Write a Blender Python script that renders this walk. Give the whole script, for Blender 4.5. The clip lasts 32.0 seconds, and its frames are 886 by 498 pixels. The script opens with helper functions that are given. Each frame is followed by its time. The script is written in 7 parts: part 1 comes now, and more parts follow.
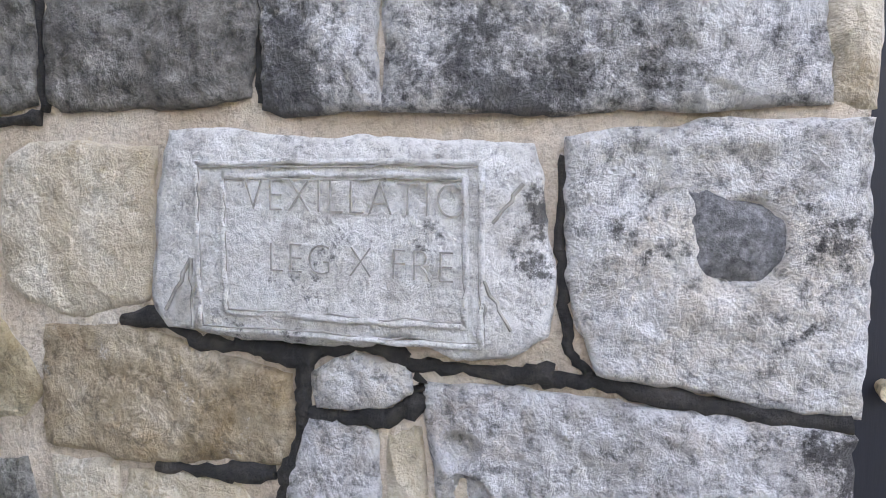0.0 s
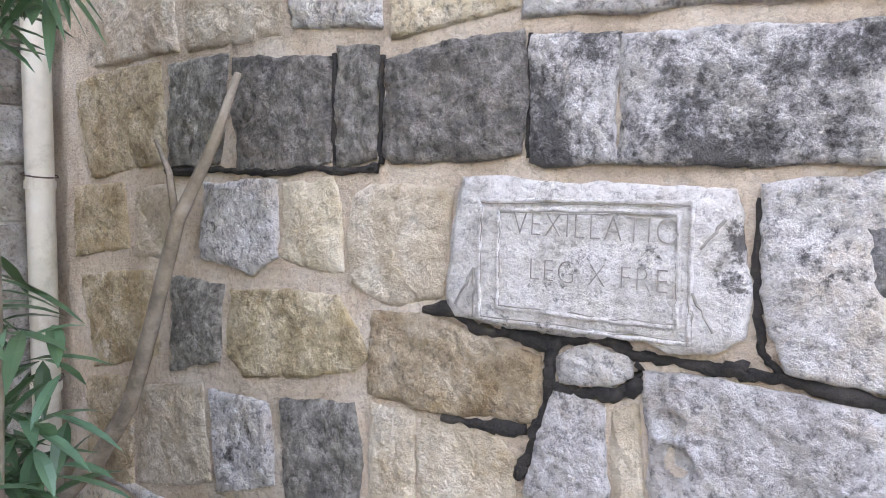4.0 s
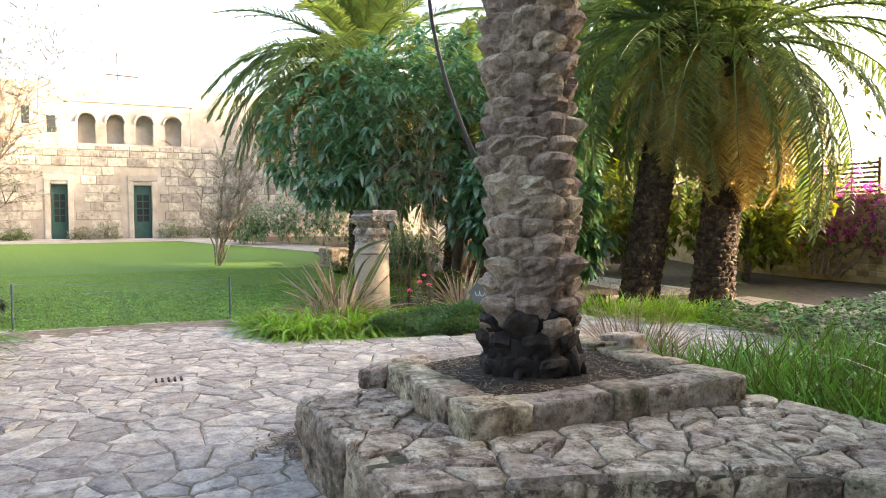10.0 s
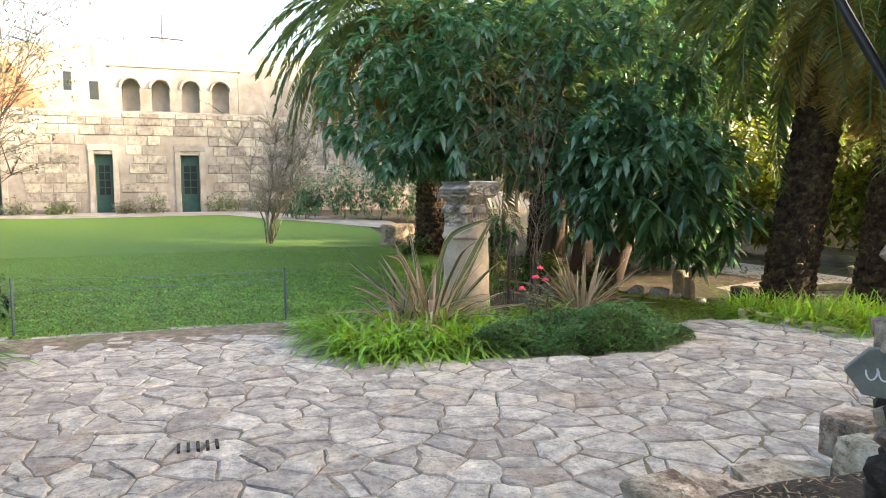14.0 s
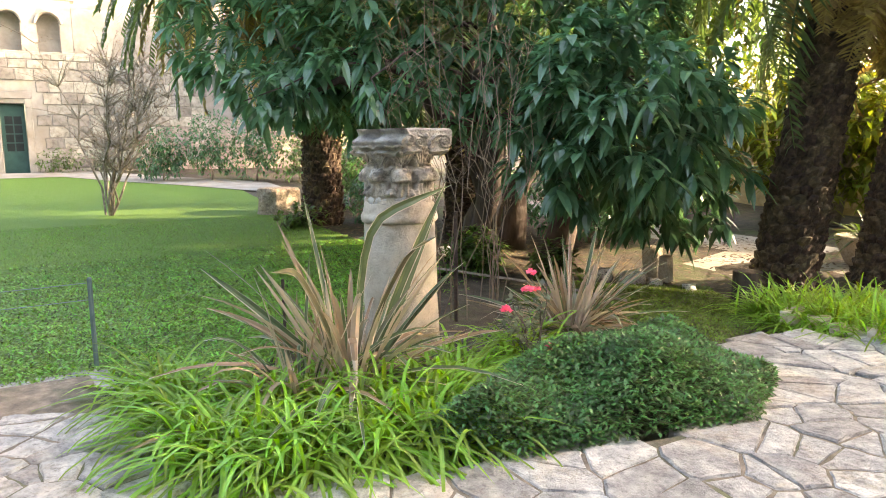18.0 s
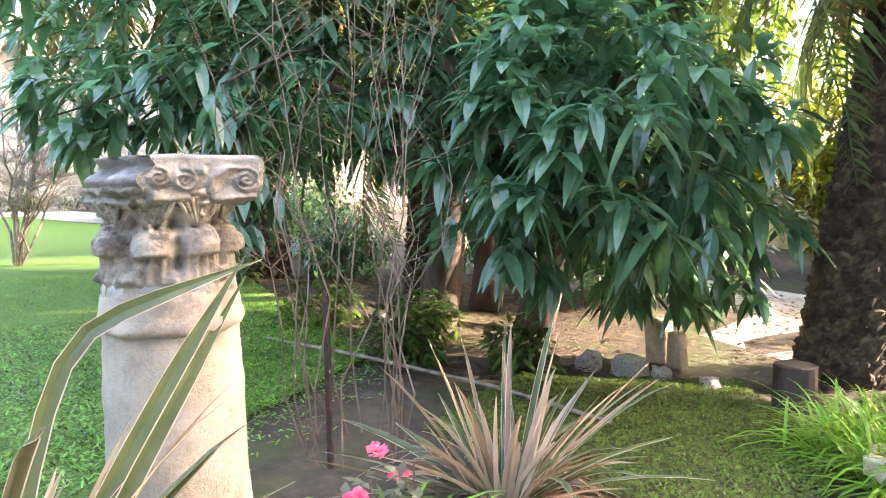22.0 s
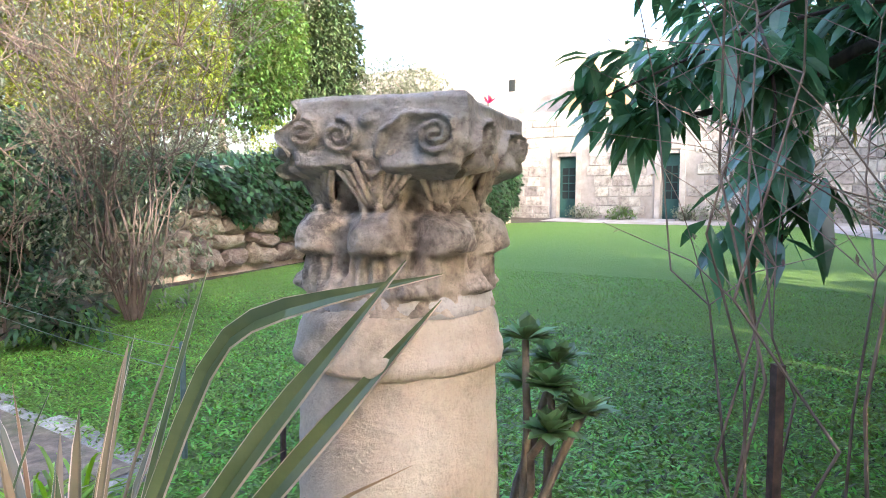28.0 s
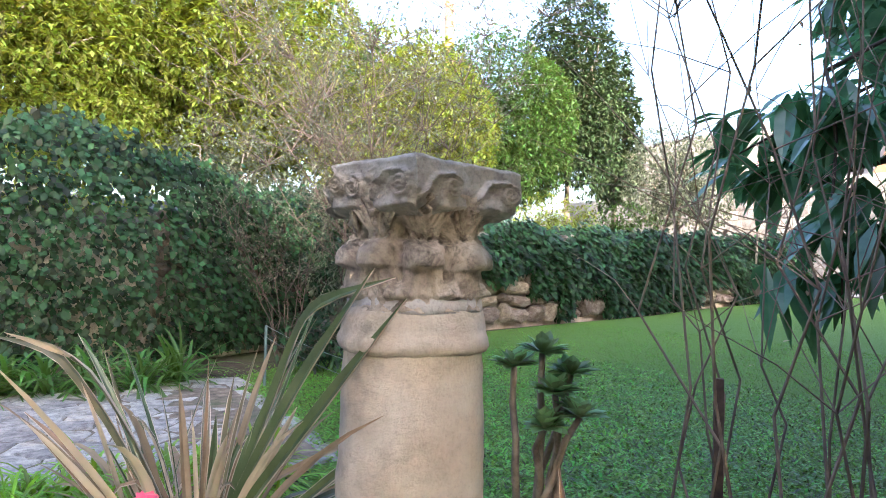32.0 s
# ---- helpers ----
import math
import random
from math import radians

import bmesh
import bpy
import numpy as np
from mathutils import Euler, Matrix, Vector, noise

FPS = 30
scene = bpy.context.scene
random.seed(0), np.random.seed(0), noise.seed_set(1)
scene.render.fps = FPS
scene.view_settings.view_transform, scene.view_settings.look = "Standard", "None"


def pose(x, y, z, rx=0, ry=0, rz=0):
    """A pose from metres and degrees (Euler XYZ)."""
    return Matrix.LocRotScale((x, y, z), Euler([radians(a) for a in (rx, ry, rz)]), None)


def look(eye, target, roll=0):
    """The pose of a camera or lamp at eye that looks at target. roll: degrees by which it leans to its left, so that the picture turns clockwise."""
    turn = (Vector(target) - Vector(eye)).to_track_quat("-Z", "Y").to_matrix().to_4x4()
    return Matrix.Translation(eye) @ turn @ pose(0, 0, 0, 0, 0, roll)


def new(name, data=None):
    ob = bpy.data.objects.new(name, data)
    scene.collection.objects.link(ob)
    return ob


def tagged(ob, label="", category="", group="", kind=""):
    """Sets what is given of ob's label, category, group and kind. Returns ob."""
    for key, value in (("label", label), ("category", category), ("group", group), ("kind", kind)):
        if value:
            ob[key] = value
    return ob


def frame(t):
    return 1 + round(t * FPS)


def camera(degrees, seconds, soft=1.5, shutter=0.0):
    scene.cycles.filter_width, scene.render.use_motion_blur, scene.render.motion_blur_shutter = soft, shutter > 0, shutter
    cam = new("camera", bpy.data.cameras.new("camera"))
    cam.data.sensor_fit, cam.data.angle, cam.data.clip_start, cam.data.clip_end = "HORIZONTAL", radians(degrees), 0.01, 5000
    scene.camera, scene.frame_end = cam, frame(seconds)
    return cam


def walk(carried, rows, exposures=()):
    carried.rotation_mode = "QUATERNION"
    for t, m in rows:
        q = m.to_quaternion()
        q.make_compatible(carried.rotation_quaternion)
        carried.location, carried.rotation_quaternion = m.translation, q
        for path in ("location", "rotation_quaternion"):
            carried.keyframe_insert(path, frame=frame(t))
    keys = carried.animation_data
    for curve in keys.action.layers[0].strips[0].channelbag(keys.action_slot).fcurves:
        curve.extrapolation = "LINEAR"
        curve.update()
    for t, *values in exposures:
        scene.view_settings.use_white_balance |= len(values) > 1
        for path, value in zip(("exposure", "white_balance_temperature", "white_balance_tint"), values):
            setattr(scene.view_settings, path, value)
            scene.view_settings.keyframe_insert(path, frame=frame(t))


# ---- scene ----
cam = camera(65.4, 32.0, 1.0)

PATH = [
    (0, (-0.029, 1.015, 1.335), (1.887, 1.545, 1.114), 0.1),
    (0.5, (-0.053, 0.967, 1.333), (1.806, 1.675, 1.135), 0.2),
    (1, (-0.072, 0.933, 1.334), (1.732, 1.774, 1.14), 0.2),
    (1.5, (-0.136, 0.911, 1.347), (1.64, 1.809, 1.15), 0.2),
    (2, (-0.225, 0.905, 1.343), (1.542, 1.824, 1.158), 0.3),
    (2.5, (-0.255, 0.877, 1.334), (1.494, 1.833, 1.172), 0.5),
    (4.5, (-0.403, 0.865, 1.37), (1.06, 2.223, 1.238), 0.8),
    (5, (-0.406, 0.762, 1.39), (0.709, 2.419, 1.276), 0.3),
    (5.5, (-0.463, 0.761, 1.405), (0.257, 2.624, 1.313), 0.8),
    (6, (-0.541, 0.852, 1.467), (-0.332, 2.838, 1.358), 1.0),
    (6.5, (-0.646, 0.83, 1.479), (-0.86, 2.816, 1.381), 0.7),
    (7, (-0.755, 0.822, 1.457), (-1.338, 2.734, 1.39), 0.2),
    (7.5, (-0.891, 0.828, 1.448), (-1.91, 2.548, 1.396), -0.1),
    (8, (-1.03, 0.804, 1.486), (-2.405, 2.256, 1.437), -0.6),
    (8.5, (-1.228, 0.856, 1.491), (-2.79, 2.103, 1.433), -0.3),
    (9, (-1.55, 0.834, 1.494), (-3.213, 1.943, 1.419), -0.4),
    (10, (-2.17, 0.903, 1.517), (-3.988, 1.732, 1.432), -0.3),
    (11, (-2.798, 0.853, 1.541), (-4.697, 1.476, 1.466), -0.2),
    (12, (-3.393, 0.974, 1.53), (-5.301, 1.564, 1.439), -0.2),
    (13, (-4.106, 1.056, 1.551), (-5.994, 1.7, 1.409), -0.3),
    (14, (-4.785, 1.184, 1.552), (-6.65, 1.886, 1.385), -0.4),
    (14.5, (-5.161, 1.217, 1.542), (-7.015, 1.944, 1.362), -0.4),
    (16.5, (-6.821, 1.515, 1.536), (-8.622, 2.347, 1.281), -0.4),
    (17, (-7.209, 1.617, 1.532), (-8.99, 2.485, 1.253), -0.5),
    (18, (-7.851, 2.039, 1.541), (-9.556, 3.042, 1.245), -0.6),
    (19, (-8.375, 2.51, 1.608), (-10.012, 3.613, 1.29), -0.1),
    (20, (-8.775, 3.071, 1.564), (-10.374, 4.236, 1.273), -0.6),
    (21, (-9.131, 3.535, 1.575), (-10.738, 4.699, 1.326), -0.6),
    (22, (-9.468, 3.981, 1.556), (-11.208, 4.947, 1.36), -0.8),
    (23, (-9.91, 4.373, 1.545), (-11.819, 4.948, 1.387), -0.7),
    (23.5, (-10.09, 4.493, 1.524), (-12.071, 4.726, 1.384), -0.7),
    (24, (-10.307, 4.599, 1.542), (-12.302, 4.588, 1.397), -0.6),
    (24.5, (-10.471, 4.757, 1.513), (-12.461, 4.629, 1.354), -0.6),
    (25, (-10.624, 4.939, 1.485), (-12.589, 4.604, 1.326), -0.1),
    (25.5, (-10.741, 5.021, 1.471), (-12.614, 4.337, 1.315), 0.0),
    (26, (-10.808, 5.101, 1.477), (-12.612, 4.251, 1.321), 0.2),
    (26.5, (-10.849, 5.204, 1.479), (-12.621, 4.289, 1.326), 0.1),
    (28.5, (-10.932, 5.606, 1.412), (-12.565, 4.459, 1.274), 0.3),
    (29, (-10.93, 5.705, 1.427), (-12.55, 4.541, 1.293), 0.3),
    (29.5, (-10.957, 5.851, 1.412), (-12.528, 4.619, 1.288), 0.4),
    (30, (-10.97, 6.039, 1.39), (-12.421, 4.666, 1.307), 0.5),
    (30.5, (-10.921, 6.195, 1.368), (-12.262, 4.711, 1.324), 0.8),
    (31, (-10.901, 6.36, 1.371), (-12.151, 4.799, 1.362), 1.0),
    (31.5, (-11.013, 6.507, 1.323), (-12.168, 4.875, 1.363), 1.1),
    (32, (-11.14, 6.627, 1.293), (-12.197, 4.93, 1.348), 1.3),
]
EXPOSURES = [(0, 4.42, 8100, 28), (2.5, 4.42, 8100, 28), (5, 4.8, 8500, 34), (6, 4.8, 8400, 32), (7, 4.2, 8300, 28), (8, 3.75, 8300, 24), (9, 3.45, 8000, 20), (13, 3.15, 7500, 14), (17, 3.4, 7700, 14), (20, 4.25, 8300, 22), (22, 4.4, 6900, 22), (23.2, 4.3, 6500, 26), (24, 3.95, 6300, 26), (25, 3.85, 6200, 24), (26.5, 3.45, 6000, 20), (28.5, 3.35, 5900, 20), (32, 2.98, 5700, 18)]
walk(cam, [(t, look(eye, target, roll)) for t, eye, target, roll in PATH], EXPOSURES)


# ---- light ----
# Low winter sun from behind the palms, hazy bright sky
SUN_AZ, SUN_EL = radians(65), radians(17)
world = bpy.data.worlds.new("sky")
scene.world = world
world.use_nodes = True
wn = world.node_tree.nodes
sky = wn.new("ShaderNodeTexSky")
sky.sky_type, sky.sun_disc = "NISHITA", False
sky.sun_elevation, sky.sun_rotation = SUN_EL, radians(90) - SUN_AZ
sky.dust_density, sky.air_density = 5.0, 1.0
wn["Background"].inputs[1].default_value = 0.15
world.node_tree.links.new(sky.outputs[0], wn["Background"].inputs[0])
sun = new("sun", bpy.data.lights.new("sun", "SUN"))
sun.data.energy, sun.data.angle, sun.data.color = 2.0, radians(0.6), (1.0, 0.88, 0.68)
sun.matrix_world = look((math.cos(SUN_AZ) * 30, math.sin(SUN_AZ) * 30, math.tan(SUN_EL) * 30), (0, 0, 0))



# ---- materials ----
def mat(name, stops, scale=4.0, rough=0.8, bump=0.3, bump_scale=30.0, stain=None, stain_scale=1.2, stain_amt=0.5, per="none", vary=0.12,
        leafy=0.0, glow=None, metal=0.0, spec=0.4, stretch=(1, 1, 1), dist=0.012, moss=None, pit_dark=0.0, pit_scale=70.0, lichen=None):
    """A surface with a grain ramp, larger stains, relief, pits darkened in place of shading, and a shift of value from
    piece to piece (per: object, island).
    """
    m = bpy.data.materials.new(name)
    m.use_nodes = True
    nt = m.node_tree
    nodes, link = nt.nodes, nt.links.new
    out, b = nodes["Material Output"], nodes["Principled BSDF"]
    b.inputs["Roughness"].default_value, b.inputs["Metallic"].default_value = rough, metal
    b.inputs["Specular IOR Level"].default_value = spec
    tc = nodes.new("ShaderNodeTexCoord")
    mp = nodes.new("ShaderNodeMapping")
    mp.inputs["Scale"].default_value = stretch
    link(tc.outputs["Object"], mp.inputs["Vector"])
    vec = mp.outputs[0]
    rnd = None
    if per == "object":
        oi = nodes.new("ShaderNodeObjectInfo")
        rnd = oi.outputs["Random"]
        add = nodes.new("ShaderNodeVectorMath")
        add.operation = "MULTIPLY_ADD"
        cmb = nodes.new("ShaderNodeCombineXYZ")
        for i in range(3):
            link(rnd, cmb.inputs[i])
        link(cmb.outputs[0], add.inputs[0])
        add.inputs[1].default_value = (37, 53, 71)
        link(vec, add.inputs[2])
        vec = add.outputs[0]
    elif per == "island":
        rnd = nodes.new("ShaderNodeNewGeometry").outputs["Random Per Island"]
    n1 = nodes.new("ShaderNodeTexNoise")
    n1.inputs["Scale"].default_value, n1.inputs["Detail"].default_value, n1.inputs["Roughness"].default_value = scale, 8, 0.65
    link(vec, n1.inputs["Vector"])
    r = nodes.new("ShaderNodeValToRGB")
    e = r.color_ramp.elements
    while len(e) < len(stops):
        e.new(0.5)
    for k, c in enumerate(stops):
        e[k].position = 0.3 + 0.4 * k / max(1, len(stops) - 1)
        e[k].color = (*c, 1)
    link(n1.outputs["Fac"], r.inputs[0])
    col = r.outputs[0]

    def mix(a, colour, fac_socket, amount, lo, hi):
        ms = nodes.new("ShaderNodeMapRange")
        ms.inputs[1].default_value, ms.inputs[2].default_value, ms.inputs[4].default_value = lo, hi, amount
        link(fac_socket, ms.inputs[0])
        mx = nodes.new("ShaderNodeMix")
        mx.data_type = "RGBA"
        link(ms.outputs[0], mx.inputs[0])
        link(a, mx.inputs[6])
        mx.inputs[7].default_value = (*colour, 1)
        return mx.outputs[2]

    for colour, sc, amt in (((stain, stain_scale, stain_amt),) if stain else ()) + ((moss,) if moss else ()):
        n2 = nodes.new("ShaderNodeTexNoise")
        n2.inputs["Scale"].default_value, n2.inputs["Detail"].default_value, n2.inputs["Roughness"].default_value = sc, 6, 0.72
        n2.inputs["Distortion"].default_value = 0.4
        link(vec, n2.inputs["Vector"])
        col = mix(col, colour, n2.outputs["Fac"], amt, 0.51, 0.62)
    if lichen:
        colour, sc, amt, lo, hi = lichen
        n5 = nodes.new("ShaderNodeTexNoise")
        n5.inputs["Scale"].default_value, n5.inputs["Detail"].default_value, n5.inputs["Roughness"].default_value = sc, 12, 0.82
        link(vec, n5.inputs["Vector"])
        col = mix(col, colour, n5.outputs["Fac"], amt, lo, hi)
    # Pits of the relief darkened in the colour, in place of weak shading
    if pit_dark:
        n4 = nodes.new("ShaderNodeTexNoise")
        n4.inputs["Scale"].default_value, n4.inputs["Detail"].default_value, n4.inputs["Roughness"].default_value = pit_scale, 5, 0.75
        link(vec, n4.inputs["Vector"])
        m4 = nodes.new("ShaderNodeMapRange")
        m4.inputs[1].default_value, m4.inputs[2].default_value, m4.inputs[3].default_value, m4.inputs[4].default_value = 0.34, 0.5, 1 - pit_dark, 1 + pit_dark * 0.15
        link(n4.outputs["Fac"], m4.inputs[0])
        h4 = nodes.new("ShaderNodeHueSaturation")
        link(m4.outputs[0], h4.inputs[2])
        link(col, h4.inputs[4])
        col = h4.outputs[0]
    if rnd is not None:
        hsv = nodes.new("ShaderNodeHueSaturation")
        for sock, lo, hi in ((2, 1 - vary * 2, 1 + vary * 2), (0, 0.5 - vary * 0.12, 0.5 + vary * 0.12)):
            mr = nodes.new("ShaderNodeMapRange")
            mr.inputs[3].default_value, mr.inputs[4].default_value = lo, hi
            link(rnd, mr.inputs[0])
            link(mr.outputs[0], hsv.inputs[sock])
        link(col, hsv.inputs[4])
        col = hsv.outputs[0]
    link(col, b.inputs["Base Color"])
    if bump:
        n3 = nodes.new("ShaderNodeTexNoise")
        n3.inputs["Scale"].default_value, n3.inputs["Detail"].default_value, n3.inputs["Roughness"].default_value = bump_scale, 7, 0.7
        link(vec, n3.inputs["Vector"])
        bp = nodes.new("ShaderNodeBump")
        bp.inputs["Strength"].default_value, bp.inputs["Distance"].default_value = bump, dist
        if pit_dark:
            pit = nodes.new("ShaderNodeMath")
            pit.operation = "MULTIPLY_ADD"
            pit.inputs[1].default_value = 0.7
            link(n4.outputs["Fac"], pit.inputs[0])
            link(n3.outputs["Fac"], pit.inputs[2])
            link(pit.outputs[0], bp.inputs["Height"])
        else:
            link(n3.outputs["Fac"], bp.inputs["Height"])
        link(bp.outputs[0], b.inputs["Normal"])
    if leafy:
        tr = nodes.new("ShaderNodeBsdfTranslucent")
        boost = nodes.new("ShaderNodeHueSaturation")
        boost.inputs[1].default_value, boost.inputs[2].default_value, boost.inputs[0].default_value = 1.15, 2.2, 0.47
        link(col, boost.inputs[4])
        link(boost.outputs[0], tr.inputs["Color"])
        ms = nodes.new("ShaderNodeMixShader")
        ms.inputs[0].default_value = leafy
        link(b.outputs[0], ms.inputs[1])
        link(tr.outputs[0], ms.inputs[2])
        link(ms.outputs[0], out.inputs["Surface"])
    return m


def leaf_mat(name, a, b, rough=0.4, leafy=0.3, vary=0.2, spec=0.5):
    return mat(name, (a, b), scale=3, rough=rough, bump=0, per="island", vary=vary, leafy=leafy, spec=spec)


M = dict(
    lime=mat("pale weathered limestone", ((0.44, 0.40, 0.35), (0.66, 0.63, 0.59), (0.80, 0.78, 0.75)), 22, bump=1.0, bump_scale=24, per="object", vary=0.05, dist=0.05, pit_dark=0.65, pit_scale=42, lichen=((0.055, 0.05, 0.046), 3.2, 0.9, 0.565, 0.61), moss=((0.60, 0.49, 0.37), 4.0, 0.45)),
    limedark=mat("pale limestone under black lichen", ((0.48, 0.45, 0.41), (0.66, 0.63, 0.59), (0.80, 0.78, 0.75)), 22, bump=1.0, bump_scale=26, per="object", vary=0.05, dist=0.05, pit_dark=0.65, pit_scale=46, lichen=((0.055, 0.052, 0.05), 3.0, 0.88, 0.475, 0.56)),
    tablet=mat("pale carved tablet stone", ((0.44, 0.405, 0.355), (0.66, 0.63, 0.58), (0.78, 0.755, 0.71)), 18, bump=1.0, bump_scale=45, dist=0.018, pit_dark=0.4, pit_scale=75, lichen=((0.06, 0.055, 0.05), 5.0, 0.88, 0.555, 0.61)),
    cream=mat("smooth cream limestone", ((0.38, 0.30, 0.20), (0.52, 0.44, 0.33), (0.64, 0.575, 0.47)), 8, bump=0.9, bump_scale=18, per="object", vary=0.07, dist=0.03, pit_dark=0.3, pit_scale=30, lichen=((0.36, 0.26, 0.15), 5, 0.6, 0.54, 0.62)),
    ochre=mat("rough ochre limestone", ((0.27, 0.19, 0.105), (0.47, 0.37, 0.235), (0.62, 0.53, 0.39)), 9, bump=1.0, bump_scale=30, per="object", vary=0.05, dist=0.03, pit_dark=0.45, pit_scale=38, lichen=((0.66, 0.60, 0.51), 7, 0.7, 0.57, 0.63), moss=((0.34, 0.22, 0.08), 4.0, 0.45)),
    scar=mat("dark broken stone face", ((0.07, 0.068, 0.066), (0.17, 0.165, 0.16), (0.36, 0.35, 0.34)), 60, bump=1.0, bump_scale=120, dist=0.008, pit_dark=0.4, pit_scale=150),
    benchcore=mat("lime and moss bench mortar", ((0.17, 0.14, 0.105), (0.30, 0.26, 0.20), (0.44, 0.39, 0.32)), 9, bump=1.0, bump_scale=30, stain=(0.05, 0.04, 0.03), stain_scale=5, stain_amt=0.7, moss=((0.045, 0.065, 0.018), 2.0, 0.7), dist=0.03, pit_dark=0.5, pit_scale=60),
    honey=mat("honey coloured limestone", ((0.40, 0.30, 0.19), (0.56, 0.45, 0.31), (0.66, 0.57, 0.44)), 7, bump=0.9, bump_scale=40, stain=(0.62, 0.58, 0.50), stain_scale=5, per="object", vary=0.1, dist=0.024, pit_dark=0.6, pit_scale=45),
    grey=mat("lichen grey limestone", ((0.10, 0.092, 0.08), (0.26, 0.24, 0.205), (0.48, 0.44, 0.38)), 24, bump=1.0, bump_scale=30, per="object", vary=0.1, dist=0.04, pit_dark=0.55, pit_scale=46, lichen=((0.55, 0.50, 0.43), 5, 0.75, 0.575, 0.63), moss=((0.05, 0.046, 0.04), 4, 0.6)),
    mortar=mat("sandy lime mortar", ((0.42, 0.325, 0.235), (0.56, 0.455, 0.345), (0.66, 0.575, 0.47)), 5, bump=0.8, bump_scale=28, pit_dark=0.3, pit_scale=60, dist=0.024, lichen=((0.07, 0.06, 0.05), 2.4, 0.85, 0.57, 0.70)),
    ashlar=mat("rough grey brown ashlar", ((0.14, 0.115, 0.085), (0.26, 0.225, 0.175), (0.40, 0.36, 0.30)), 16, bump=1.0, bump_scale=28, stain=(0.44, 0.41, 0.37), stain_scale=2.0, stain_amt=0.45, per="object", vary=0.12, dist=0.026, pit_dark=0.55, pit_scale=60),
    quoin=mat("pale rough quoin stone", ((0.26, 0.23, 0.19), (0.42, 0.39, 0.34), (0.56, 0.53, 0.49)), 11, bump=1.0, bump_scale=28, stain=(0.2, 0.17, 0.13), stain_scale=3.0, stain_amt=0.5, per="object", vary=0.07, dist=0.026, pit_dark=0.5, pit_scale=60),
    groove=mat("darker stone for carved strokes", ((0.13, 0.12, 0.10), (0.27, 0.25, 0.215), (0.42, 0.39, 0.35)), 30, bump=0.3),
    bench2=mat("worn pale top stones", ((0.22, 0.155, 0.105), (0.47, 0.39, 0.305), (0.70, 0.64, 0.56)), 12, bump=1.0, bump_scale=26, per="object", vary=0.12, dist=0.026, moss=((0.05, 0.065, 0.02), 2.6, 0.35), pit_dark=0.5, pit_scale=36, lichen=((0.085, 0.05, 0.034), 4.2, 0.85, 0.515, 0.58)),
    facade2=mat("coursed limestone blocks", ((0.20, 0.175, 0.145), (0.31, 0.28, 0.24), (0.42, 0.39, 0.345)), 3, bump=0.8, bump_scale=8, per="island", vary=0.14, pit_dark=0.3, pit_scale=6),
    rock1=mat("rough brown field stone", ((0.14, 0.10, 0.075), (0.27, 0.21, 0.16), (0.42, 0.36, 0.3)), 4, bump=0.9, bump_scale=20, per="object", vary=0.2, dist=0.044, pit_dark=0.45, pit_scale=20),
    joint=mat("pale lime joints", ((0.30, 0.265, 0.22), (0.48, 0.44, 0.385), (0.62, 0.59, 0.54)), 8, bump=0.6, pit_dark=0.4, pit_scale=60, dist=0.02),
    step=mat("worn step stone", ((0.30, 0.25, 0.18), (0.42, 0.37, 0.29), (0.5, 0.46, 0.39)), 6, bump=0.6, bump_scale=30, stain=(0.16, 0.13, 0.1), stain_scale=3, per="object", vary=0.05, pit_dark=0.4, pit_scale=50, dist=0.02),
    table=mat("pale carved table stone", ((0.36, 0.32, 0.28), (0.52, 0.48, 0.43), (0.6, 0.57, 0.53)), 8, bump=0.7, bump_scale=50, stain=(0.2, 0.17, 0.14), stain_scale=5, stain_amt=0.5, pit_dark=0.4, pit_scale=60, dist=0.02),
    bench=mat("mossy bench stone", ((0.13, 0.085, 0.055), (0.42, 0.335, 0.24), (0.76, 0.66, 0.52)), 9, bump=1.0, bump_scale=26, per="object", vary=0.14, dist=0.033, moss=((0.05, 0.075, 0.018), 2.0, 0.75), pit_dark=0.55, pit_scale=34, lichen=((0.045, 0.03, 0.022), 3.6, 0.88, 0.525, 0.585)),
    flag=mat("worn limestone flag", ((0.17, 0.165, 0.16), (0.36, 0.345, 0.325), (0.58, 0.55, 0.50)), 8, rough=0.7, bump=1.0, bump_scale=22, per="object", vary=0.13, moss=((0.46, 0.36, 0.25), 1.9, 0.4), pit_dark=0.4, pit_scale=34, dist=0.02, lichen=((0.12, 0.09, 0.065), 4.5, 0.7, 0.55, 0.63)),
    flagr=mat("worn limestone paving", ((0.17, 0.165, 0.16), (0.36, 0.345, 0.325), (0.58, 0.55, 0.50)), 8, rough=0.7, bump=1.0, bump_scale=22, per="island", vary=0.13, moss=((0.46, 0.36, 0.25), 1.9, 0.4), pit_dark=0.4, pit_scale=34, dist=0.02, lichen=((0.12, 0.09, 0.065), 4.5, 0.7, 0.55, 0.63)),
    gap=mat("sandy earth and moss in joints", ((0.07, 0.055, 0.04), (0.17, 0.135, 0.10), (0.32, 0.26, 0.19)), 9, bump=0.8, stain=(0.075, 0.09, 0.03), stain_scale=1.1, stain_amt=0.75),
    soil=mat("dark soil with litter", ((0.014, 0.011, 0.009), (0.04, 0.032, 0.026), (0.14, 0.105, 0.08)), 40, bump=1.0, bump_scale=60, stain=(0.07, 0.05, 0.035), stain_scale=3, dist=0.044, pit_dark=0.6, pit_scale=60),
